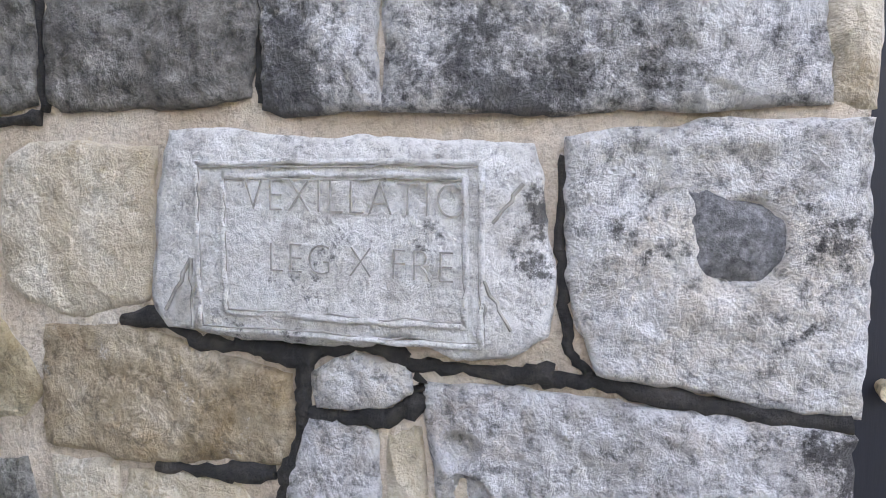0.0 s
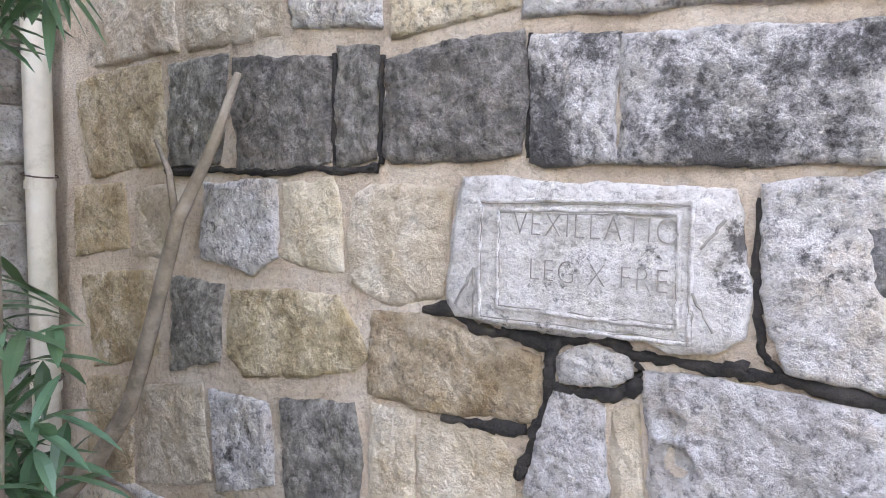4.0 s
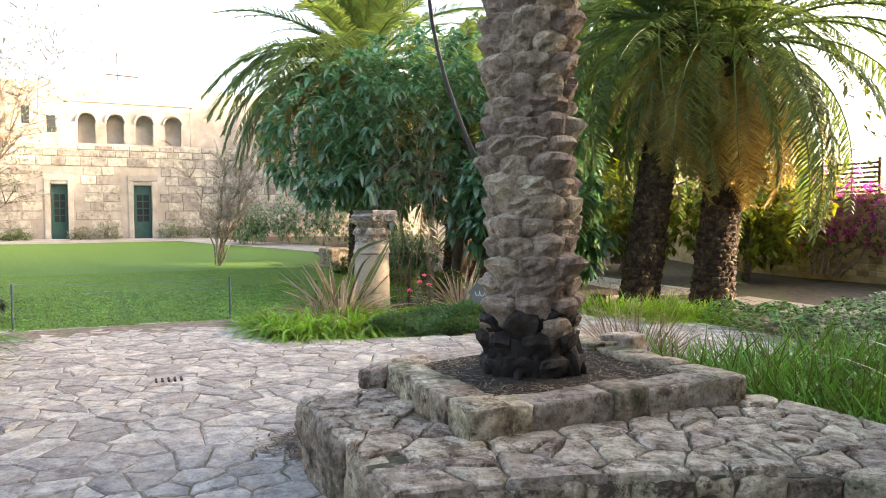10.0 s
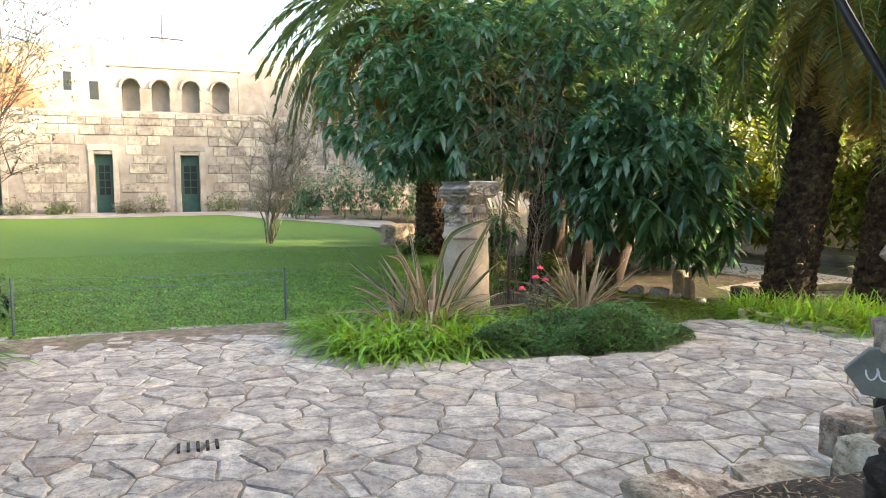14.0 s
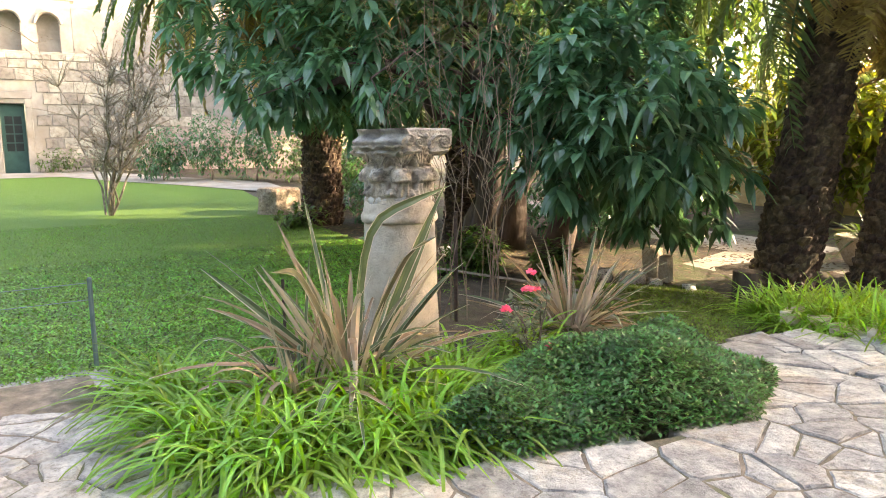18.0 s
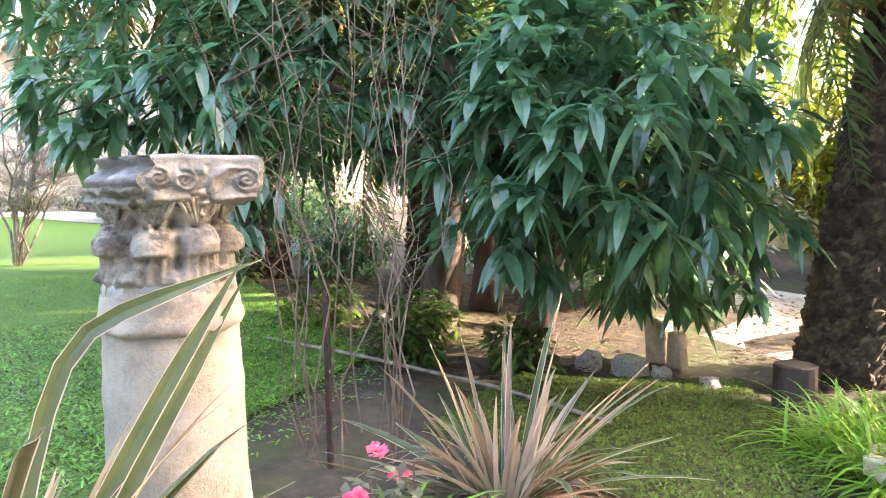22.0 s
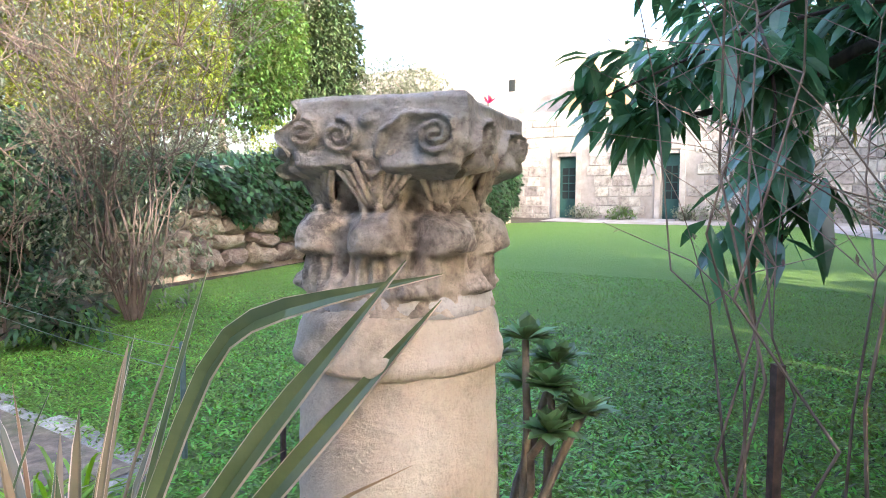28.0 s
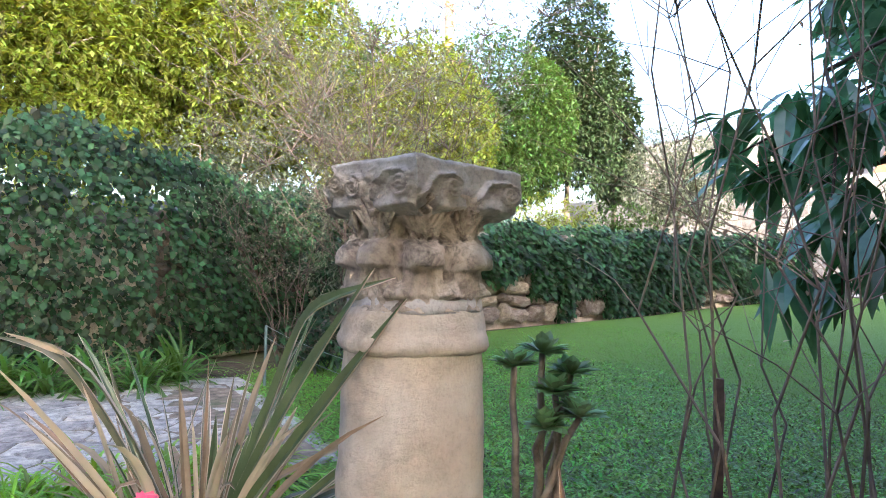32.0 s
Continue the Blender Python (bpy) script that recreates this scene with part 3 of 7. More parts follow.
part("gate_panel", box_bm(-0.02, 0.02, -0.62, 0.62, 0.02, 2.5, 0.005), M["black"], dark)
part("gate_knob", tube([(-0.02, 0.55, 1.02), (-0.06, 0.55, 1.02)], [0.012, 0.016], 10), M["honey"], dark, "brass knob")

# Wall with the doorway
DX0, DX1, DZ1 = -0.936, -0.15, 2.29


def door_wall():
    bm = bmesh.new()
    # Height above the doorway is unseen, raised for the shade it casts
    for x0, x1, z0, z1 in ((-1.88, DX0, -0.1, 10.5), (DX1, WALL_X + 0.004, -0.1, 10.5), (DX0, DX1, DZ1, 10.5)):
        bmesh.ops.create_cube(bm, size=1, matrix=Matrix.Translation(((x0 + x1) / 2, WALL_Y + 0.312, (z0 + z1) / 2)) @ Matrix.Diagonal((x1 - x0, 0.612, z1 - z0, 1)))
    return bm


setting("wall_north", door_wall(), M["joint"], "old ashlar wall around the raised doorway", "wall")
# Unseen walls and roof, added and sized to shade the court and lawn
setting("wall_side", box_bm(-1.88, -1.5, WALL_Y + 0.62, 33.0, -0.1, 10.5, 0), M["ashlar"], "unseen house side wall, length and height added for shade", "wall")
setting("wall_upper", box_bm(WALL_X + 0.7, 8.0, -9.0, WALL_Y + 0.2, -0.1, 8.4, 0), M["joint"], "unseen block added east of the court to cast shade", "wall")
setting("wall_back", box_bm(-1.5, 8.0, 32.6, 33.0, -0.1, 10.5, 0), M["ashlar"], "unseen rear wall closing the added shade house", "wall")
setting("roof", box_bm(-1.9, 8.0, WALL_Y + 0.1, 33.0, 10.5, 10.8, 0.02), M["joint"], "unseen flat roof over the added shade house", "roof")

# Raised doorway: steps, dark leaf, frame
STEPS = ((3.95, 4.3, 0.89, 0.76), (3.62, 3.98, 0.78, 0.64), (3.28, 3.66, 0.655, 0.48), (2.98, 3.32, 0.48, 0.30), (2.68, 3.02, 0.30, 0.12))
stair = tagged(thing("stair", (0, 0, 0), "worn stone steps up to the doorway", "stair"), "", "", "", "structure")
for k, (y0, y1, z1, z0) in enumerate(STEPS):
    x0, x1 = (DX0 + 0.005, DX1 - 0.005) if k < 2 else (DX0 - 0.05 - 0.02 * k, DX1 + 0.05)
    part("step", box_bm(x0, x1, y0, y1, z0 + 0.03, z1, 0.012), M["step"], stair)
    part("riser", box_bm(x0 + 0.01, x1 - 0.01, y0 + 0.03, y1, -0.08, z0 + 0.032, 0.004), M["step"], stair)
door = tagged(thing("door_1", (0, 4.3, 0.89), "closed black boarded door in a deep stone doorway", "door"), "", "", "", "structure")
for k in range(9):
    w = (DX1 - DX0) / 9
    part("board", box_bm(DX0 + k * w + 0.002, DX0 + (k + 1) * w - 0.002, 0.0, 0.03, 0.0, 1.45, 0.004), M["black"], door)
# Added sheet behind the boards, blocks light through their gaps
part("door_back", box_bm(DX0 - 0.1, DX1 + 0.1, 0.03, 0.06, -0.9, 1.6, 0), M["black"], door)
part("door_frame", box_bm(DX1 - 0.085, DX1 - 0.002, -0.69, 0.0, -0.2, 1.405, 0.006), M["white"], door, "white painted door jamb")
part("lintel", box_bm(DX0 + 0.002, DX1 - 0.002, -0.66, -0.5, 1.36, 1.398, 0.004), M["white"], door, "white painted lintel strip")
box = thing("cardboard_box", (-0.73, 4.08, 0.893), "white cardboard box with grey print on the top step", "box", turn=-6)
part("carton", box_bm(-0.145, 0.145, -0.05, 0.05, 0, 0.255, 0.004), M["card"], box)
for w, z in ((0.05, 0.19), (0.16, 0.125), (0.16, 0.105), (0.09, 0.085)):
    part("print", box_bm(-w / 2, w / 2, -0.052, -0.05, z - 0.005, z + (0.035 if w == 0.05 else 0.005), 0), M["ink"], box)

# Stone table on a column drum
table = thing("stone_table", (-1.395, 3.25, 0), "pale stone table, cracked slab on a column drum", "table")


def slab(x0, x1, y0, y1, z0, z1):
    bm = bmesh.new()
    nx = 8
    top, low = [], []
    for k in range(nx + 1):
        y = y0 + (y1 - y0) * k / nx
        w = 0.012 * math.sin(k * 2.3)
        top.append((bm.verts.new((x0 + (w if x0 > -0.2 else 0), y, z1)), bm.verts.new((x1 + (w if x1 < 0.2 else 0), y, z1))))
        low.append((bm.verts.new((x0 + (0.05 if x0 < -0.2 else w), y, z0)), bm.verts.new((x1 - (0.05 if x1 > 0.2 else -w), y, z0))))
    for k in range(nx):
        for a, b, c, d in ((top[k][0], top[k][1], top[k + 1][1], top[k + 1][0]), (low[k][1], low[k][0], low[k + 1][0], low[k + 1][1]),
                           (top[k][0], top[k + 1][0], low[k + 1][0], low[k][0]), (top[k][1], low[k][1], low[k + 1][1], top[k + 1][1])):
            bm.faces.new((a, b, c, d))
    bm.faces.new((top[0][0], low[0][0], low[0][1], top[0][1]))
    bm.faces.new((top[-1][0], top[-1][1], low[-1][1], low[-1][0]))
    return bm


tl = part("slab", slab(-0.3, 0.066, -0.3, 0.3, 0.70, 0.805), M["table"], table)
part("slab", slab(0.072, 0.3, -0.3, 0.3, 0.695, 0.80), M["table"], table)
for x0, x1, y0, y1 in ((-0.27, 0.06, -0.275, -0.215), (0.08, 0.275, -0.275, -0.215), (-0.27, 0.06, 0.215, 0.275), (0.08, 0.275, 0.215, 0.275), (-0.27, -0.21, -0.21, 0.21), (0.215, 0.275, -0.21, 0.21)):
    part("raised_border", box_bm(x0, x1, y0, y1, 0.79, 0.816, 0.006), M["table"], table)
part("drum", tube([(0, 0.02, z) for z in (0, 0.2, 0.45, 0.70)], [0.195, 0.19, 0.188, 0.19], 24), M["shaft"], table, smooth=False)

# Drainpipe in the corner
pipe = thing("drainpipe", (WALL_X - 0.075, WALL_Y - 0.08, 0), "cream painted drainpipe in the wall corner", "pipe")
part("tube", tube([(0, 0, z) for z in (0.02, 1.2, 2.4, 5.2)], 0.048, 16), M["pipe"], pipe, smooth=True)
for z in (0.62, 1.37, 2.4):
    part("clamp", tube([(0, 0, z), (0, 0, z + 0.03)], 0.054, 16), M["pipe"], pipe)
    part("wire_tie", tube([(0.06 * math.cos(a), 0.06 * math.sin(a), z + 0.05 + 0.01 * math.sin(a)) for a in np.linspace(0, 6.2, 12)], 0.003, 5), M["rust"], pipe)

# Curved bench wall from the palm planter to the house
BENCH = [(-6.41, 1.853), (-4.72, 1.853), (-4.63, 2.32), (-4.48, 2.84), (-4.33, 3.28), (-4.1, 3.68), (-3.74, 3.95), (-3.2, 4.1), (-2.6, 4.2), (-1.95, 4.24)]
BACK = [(-6.41, 4.4), (-5.6, 4.43), (-5.15, 4.45), (-4.75, 4.5), (-4.3, 4.52), (-3.9, 4.53), (-3.55, 4.56), (-3.1, 4.66), (-2.6, 4.75), (-1.95, 4.8)]


def bench_core():
    bm = bmesh.new()
    ring = [(x - 0.006, y + 0.008) for x, y in BENCH] + BACK[::-1]
    low = [bm.verts.new((x, y, -0.06)) for x, y in ring]
    top = [bm.verts.new((x, y, 0.40)) for x, y in ring]
    for k in range(len(ring)):
        bm.faces.new((low[k], low[(k + 1) % len(ring)], top[(k + 1) % len(ring)], top[k]))
    n = len(BENCH)
    for k in range(n - 1):
        bm.faces.new((top[k], top[k + 1], top[-2 - k], top[-1 - k]))
    return bm


bench = setting("bench_wall", bench_core(), M["benchcore"], "low curved garden wall of mossy weathered stone", "wall")
planter = tagged(thing("palm_planter", (-6.05, 3.32, 0.40), "square raised planter of mossy stone around a palm", "planter"), "", "", "", "structure")


def planter_soil():
    """Soil level with the kerb that spills down over the broken corner."""
    n = 46
    x, y = np.meshgrid(np.linspace(-1.15, 0.86, n), np.linspace(-0.86, 0.98, n), indexing="ij")
    z = 0.135 - 0.52 * np.clip((-x - 0.45) / 0.65, 0, 1) ** 1.3
    z = z + np.array([0.03 * noise.noise(Vector((a * 2.2, b * 2.2, 1))) + 0.018 * noise.noise(Vector((a * 9, b * 9, 4))) for a, b in zip(x.ravel(), y.ravel())]).reshape(x.shape)
    z = z + 0.06 * np.exp(-((x - 0.13) ** 2 + (y + 0.1) ** 2) / 0.16)
    return np.stack([x, y, z], -1).reshape(-1, 3), grid_faces(n, n, False)


part("planter_soil", planter_soil(), M["soil"], planter, "dark soil with palm litter", True)



# ---- palms ----
def palm_trunk(parent, height, r0, r1, rows, around, material, lean=(0, 0), bulge=0.35, label="", seed=1, start=0.0):
    """A trunk wrapped in old leaf bases, each a lump of its own in one mesh."""
    r = np.random.default_rng(seed)
    zs = np.linspace(0, height, 12)
    core = np.stack([lean[0] * (zs / height), lean[1] * (zs / height), zs], 1)
    part("trunk", tube(core, np.interp(zs, [0, height * 0.12, height], [r0 * 0.96, r0 * 0.9, r1 * 0.9]), 18), material, parent, smooth=True)
    lots = []
    nu, nv = 6, 7
    for k in range(rows):
        z = (k + 0.5) / rows * height
        if z < start:
            continue
        rad = float(np.interp(z, [0, height * 0.05, height], [r0 * 1.06, r0, r1]))
        for i in range(around):
            a = (i + 0.5 * (k % 2) + r.normal(0, 0.07)) / around * 2 * math.pi
            w, h = 2 * math.pi * rad / around * r.uniform(1.08, 1.4), height / rows * r.uniform(1.5, 2.2)
            out = bulge * min(w, h) * r.uniform(0.7, 1.4)
            j = r.normal(0, 1, (nv + 1, nu + 1)) * 0.009
            tilt = r.normal(0, 0.25)
            v = []
            for q in range(nv + 1):
                for p in range(nu + 1):
                    u, s = p / nu * 2 - 1, q / nv * 2 - 1
                    wide = 1 - 0.55 * max(0, -s) ** 1.5 - 0.2 * max(0, s) ** 3
                    d = max(0.0, (1 - abs(u) ** 2.6)) ** 0.6 * (max(0.0, (s + 1) / 1.6) ** 0.8 if s < 0.6 else max(0.0, 1 - ((s - 0.6) / 0.4) ** 1.6))
                    ang = a + u * wide * w / 2 / rad + tilt * s * h / 2 / rad * 0.5
                    rr = rad * 0.97 + d * out + j[q, p]
                    zz = z + s * h / 2 - 0.10 * h * u * u
                    v.append((rr * math.cos(ang) + lean[0] * zz / height, rr * math.sin(ang) + lean[1] * zz / height, zz))
            fc = [[q * (nu + 1) + p, q * (nu + 1) + p + 1, (q + 1) * (nu + 1) + p + 1, (q + 1) * (nu + 1) + p] for q in range(nv) for p in range(nu)]
            lots.append((np.array(v), fc))
    part("leaf_base_wrap", join(*lots), material, parent, label, kind="stuff")


def frond_mesh(name, length, droop, seed, pairs=64, leaflet=0.5, material="l_palm", vee=0.5):
    r = np.random.default_rng(seed)
    t = np.linspace(0, 1, 16)
    path = np.stack([length * (t - 0.18 * t ** 3 * droop), r.normal(0, 0.08) * length * t * t, length * (0.28 * t - droop * 0.62 * t ** 2.1)], 1)
    rach = tube(path, np.linspace(0.035, 0.006, 16), 5)
    u = np.linspace(0.12, 0.99, pairs)
    base = np.stack([np.interp(u, t, path[:, k]) for k in range(3)], 1)
    tang = unit(np.stack([np.interp(u, t, np.gradient(path[:, k])) for k in range(3)], 1))
    lots = []
    ln = leaflet * np.clip(np.sin(u * math.pi * 0.88 + 0.3), 0.25, 1) * (length / 3.2)
    for s in (-1, 1):
        side = np.stack([-tang[:, 1], tang[:, 0], 0 * u], 1) * -s
        way = tang * 0.75 + unit(side) * 0.9 + np.array([0, 0, vee]) + r.normal(0, 0.10, (pairs, 3))
        lots.append(blades(base, way, (0, 0, 1), ln * r.uniform(0.85, 1.1, pairs), 0.034 * length / 3.2, droop=0.35 * droop + 0.1, segs=2, tip=0.5, fat=0.4))
    v, fc = join(rach, *lots)
    me = bpy.data.meshes.new(name)
    me.from_pydata(v.tolist(), [], fc)
    me.materials.append(M[material])
    return me


def palm_crown(parent, top, n, length, lo, hi, seed, material="l_palm", name="frond"):
    """Fronds from the top of the trunk; lo and hi: how far they hang (degrees)."""
    r = np.random.default_rng(seed)
    meshes = [frond_mesh("frond", length * s, d, seed + k, material=material) for k, (s, d) in enumerate(((1.0, 0.7), (1.08, 1.0), (0.92, 1.35)))]
    for k in range(n):
        tilt = lo + (hi - lo) * (k + 0.5) / n + r.normal(0, 5)
        me = meshes[min(2, int((k / n) * 3))]
        share(name, me, parent, pose(*top, 0, tilt, k * 137.5 + r.normal(0, 9)))


palm = thing("planter_palm", (-5.92, 3.22, 0.52), "tall date palm with a stout scaly grey trunk in the planter", "palm tree")
palm_trunk(palm, 5.4, 0.228, 0.206, 44, 7, M["bark"], bulge=0.46, label="knobbly cut leaf bases", seed=3, start=0.30)
palm_crown(palm, (0, 0, 5.4), 26, 2.6, -55, 10, 5)
palm_trunk(palm, 0.40, 0.242, 0.225, 3, 8, M["rootdark"], bulge=0.46, label="black decayed leaf bases", seed=9)
roots = np.random.default_rng(8)
part("root_mass", join(*[tube(bend((0.2 * math.cos(a), 0.2 * math.sin(a), roots.uniform(0.12, 0.42)), (0.31 * math.cos(a + roots.normal(0, 0.2)), 0.31 * math.sin(a), 0.0), (0, 0, 0.05), 5, 0.015, k), [0.035, 0.045, 0.045, 0.04, 0.02], 6) for k, a in enumerate(np.linspace(0, 12.56, 34))]), M["rootdark"], palm, "dark knotted aerial roots", True)

for x, y, h, r0, lean, n, ln, seed, dry, hang, lab in (
    (-13.15, 10.2, 5.5, 0.40, (0.5, 0.5), 64, 4.1, 11, 36, 30, "dark trunked date palm leaning slightly"),
    (-12.6, 11.6, 5.2, 0.42, (0.55, 0.1), 70, 4.6, 12, 36, 30, "stout date palm with a rough dark trunk"),
    (-18.5, 8.8, 3.9, 0.45, (-0.1, 0.2), 56, 3.8, 13, 14, 40, "date palm with hanging dry fronds beside the rubber tree"),
    (-20.8, 6.9, 5.7, 0.4, (0, 0.1), 120, 4.6, 14, 46, 74, "date palm with drooping dry fronds at the lawn edge"),
):
    z = float(ground_z(x, y)) - 0.08
    p = thing("date_palm", (x, y, z), lab, "palm tree", "palms in the garden")
    palm_trunk(p, h, r0 * 0.9, r0 * 0.62, 46, 15, M["barkdark"], lean=lean, bulge=0.34, seed=seed)
    palm_crown(p, (lean[0], lean[1], h), n, ln, -68, hang, seed)
    if seed == 14:
        hang_r = np.random.default_rng(95)
        for k, (m, nm) in enumerate((("l_palm", "frond"), ("l_palmolive", "frond"), ("l_palmdry", "dry_frond"))):
            me = frond_mesh("hanging_frond", 4.9 - 0.5 * k, 1.25, 300 + k, material=m)
            for j in range(10):
                share(nm, me, p, pose(lean[0], lean[1], h - 0.1 * k, 0, -8 + 14 * k + hang_r.uniform(-10, 22), -75 + hang_r.uniform(-48, 48)))
    palm_crown(p, (lean[0], lean[1], h - 0.25), dry, ln * 0.66, 42, 80, seed + 50, "l_palmdry", "dry_frond")



# ---- column with capital ----
COL = (-12.43, 4.36)
column = thing("column", (COL[0], COL[1], 0.0), "weathered marble column with a carved Corinthian capital in the flower bed", "column")


def lathe(profile, sides=40, wobble=0.0, seed=0):
    r = np.random.default_rng(seed)
    v, fc = [], []
    for k, (rad, z) in enumerate(profile):
        for i in range(sides):
            a = i / sides * 2 * math.pi
            w = 1 + wobble * (noise.noise(Vector((math.cos(a) * 2 + seed, math.sin(a) * 2, z * 5))) + 0.5 * noise.noise(Vector((math.cos(a) * 7, math.sin(a) * 7, z * 14 + seed))))
            v.append((rad * w * math.cos(a), rad * w * math.sin(a), z))
    n = len(profile)
    fc = [[k * sides + i, k * sides + (i + 1) % sides, (k + 1) * sides + (i + 1) % sides, (k + 1) * sides + i] for k in range(n - 1) for i in range(sides)]
    fc += [list(range(sides))[::-1], list(range((n - 1) * sides, n * sides))]
    return np.array(v), fc




def ease(a, b, x):
    t = np.clip((x - a) / (b - a), 0, 1)
    return t * t * (3 - 2 * t)


def rough(P, amounts):
    """Weathering: points shifted by noise at several sizes."""
    out = P.copy()
    for k, q in enumerate(P):
        w = Vector(q)
        for sc, am in amounts:
            out[k] += np.array(noise.noise_vector(w * sc)) * am
    return out


def worn(profile, rings, amounts, seed):
    """A turned piece with a worn, chipped surface."""
    z = np.linspace(profile[0][1], profile[-1][1], rings)
    v, fc = lathe(list(zip(np.interp(z, [p[1] for p in profile], [p[0] for p in profile]), z)), 72, 0.012, seed)
    return rough(np.asarray(v), amounts), fc


part("shaft", worn([(0.285, -0.05), (0.282, 0.2), (0.275, 0.5), (0.268, 0.8), (0.262, 1.0)], 46, ((4, 0.007), (13, 0.005), (38, 0.0025)), 3), M["shaft"], column, smooth=True)
part("collar", worn([(0.258, 0.985), (0.279, 0.995), (0.287, 1.015), (0.282, 1.04), (0.272, 1.06), (0.266, 1.10), (0.258, 1.13), (0.245, 1.15)], 16, ((6, 0.008), (16, 0.007), (40, 0.003)), 5), M["shaft"], column, smooth=True)


def bell_mesh():
    """Bell with two rows of acanthus: fluted hollows above, worn leaf tips, stalks and holes below."""
    cols, rows = 192, 72
    z, th = np.meshgrid(np.linspace(1.14, 1.545, rows), np.arange(cols) / cols * 2 * np.pi, indexing="ij")
    u = ((np.degrees(th) + 14.5) % 45 - 22.5) / 22.5
    au = np.abs(u)
    rad = np.interp(z, [1.14, 1.2, 1.3, 1.42, 1.5, 1.545], [0.258, 0.24, 0.226, 0.228, 0.25, 0.27])
    square = np.minimum(0.268 / np.maximum(np.abs(np.cos(th)), np.abs(np.sin(th))), 0.345)
    rad = rad + (square - rad) * ease(1.42, 1.54, z) * 0.9
    tip = ease(1.275, 1.298, z) * (1 - ease(1.325, 1.425, z))
    rad = rad + tip * (0.07 * np.clip(1 - (au / 0.8) ** 1.9, 0, 1) ** 0.75 - 0.022 * ease(0.7, 0.95, au))
    fan = np.arctan2(u * 0.088, np.maximum(z - 1.335, 0.004))
    high = ease(1.365, 1.40, z) * (1 - ease(1.50, 1.535, z))
    rad = rad + high * (0.02 * np.cos(fan * 11) - 0.018 - 0.035 * ease(0.45, 0.95, au) + 0.012 * np.cos((z - 1.36) * 150 - au * 6) * (au < 0.5))
    low = ease(1.175, 1.20, z) * (1 - ease(1.272, 1.292, z))
    rad = rad + low * (0.014 + 0.010 * np.cos(u * np.pi * 5) - 0.055 * ease(0.66, 0.92, au) * ease(1.225, 1.25, z))
    rad = rad + 0.022 * np.clip(1 - ((1 - au) / 0.6) ** 2, 0, 1) * ease(1.175, 1.19, z) * (1 - ease(1.2, 1.23, z))
    P = np.stack([rad * np.cos(th), rad * np.sin(th), z], -1).reshape(-1, 3)
    P = rough(P, ((5, 0.009), (17, 0.009), (45, 0.005)))
    return P, grid_faces(rows, cols)


cap = part("bell", bell_mesh(), M["bell"], column, "cream and grey carved leaves with dark worn hollows", True)


for leaf in range(8):
    for j in range(-4, 5):
        a0, a1 = radians(8 + 45 * leaf + j * 1.2), radians(8 + 45 * leaf + j * 5.2)
        t = np.linspace(0, 1, 6)
        ang = a0 + (a1 - a0) * t ** 0.8
        high = 1.405 + (0.115 - 0.006 * abs(j)) * t
        rad = 0.214 + 0.012 * np.sin(t * math.pi) + 0.045 * t ** 2 + 0.003 * math.sin(j * 2.1 + leaf)
        part("leaf_rib", tube(np.stack([rad * np.cos(ang), rad * np.sin(ang), high], 1), np.linspace(0.0105, 0.009, 6), 6), M["bell"], cap, smooth=True)


def spiral(cy, cz, size, turns, hand, start=90):
    t = np.linspace(0, 1, 60)
    a = hand * t * turns * 2 * math.pi + math.radians(start)
    return np.stack([cy + size * (1 - 0.9 * t) * np.cos(a), cz + size * (1 - 0.9 * t) * np.sin(a)], 1)


def abacus():
    """A square block with volutes in low relief, lumps below and one broken side."""
    n, rows, half = 84, 40, 0.280
    front = [spiral(-0.135, 1.60, 0.04, 1.9, -1), spiral(-0.04, 1.588, 0.047, 2.0, -1), spiral(0.2, 1.588, 0.054, 2.1, -1),
             np.stack([np.interp(np.linspace(0, 3, 40), range(4), (0.05, 0.07, 0.13, 0.2)), np.interp(np.linspace(0, 3, 40), range(4), (1.535, 1.60, 1.645, 1.643))], 1),
             spiral(0.035, 1.63, 0.014, 1, 1)]
    side = [spiral(-0.1, 1.592, 0.05, 2.0, -1), spiral(0.205, 1.585, 0.05, 2.0, -1),
            np.stack([np.interp(np.linspace(0, 2, 30), range(3), (0.04, 0.1, 0.2)), np.interp(np.linspace(0, 2, 30), range(3), (1.54, 1.62, 1.638))], 1),
            np.stack([np.interp(np.linspace(0, 2, 30), range(3), (-0.25, -0.19, -0.1)), np.interp(np.linspace(0, 2, 30), range(3), (1.54, 1.625, 1.645))], 1)]
    zs = np.linspace(1.47, 1.70, rows)
    pts = np.zeros((rows, 4 * n, 3))
    for f in range(4):
        y, z = np.meshgrid((np.arange(n) / n * 2 - 1) * half, zs)
        marks = np.concatenate(front if f in (0, 2) else side)
        gap = np.sqrt(((y[..., None] - marks[:, 0]) ** 2 + (z[..., None] - marks[:, 1]) ** 2).min(-1))
        out = half - 0.016 * (1 - (y / half) ** 2) + 0.024 * np.exp(-(gap / 0.0085) ** 2)
        lump = np.maximum(ease(-0.18, -0.155, y) * (1 - ease(-0.02, 0.01, y)), ease(0.04, 0.07, y) * (1 - ease(0.24, 0.265, y)))
        below = 1 - ease(1.51, 1.57, z)
        out = out + below * (0.012 * lump - 0.032 * (1 - lump)) - 0.07 * (1 - ease(1.468, 1.512, z)) - 0.014 * ease(1.685, 1.70, z)
        c, s = round(math.cos(f * math.pi / 2)), round(math.sin(f * math.pi / 2))
        yy = np.clip(y, -out, out)
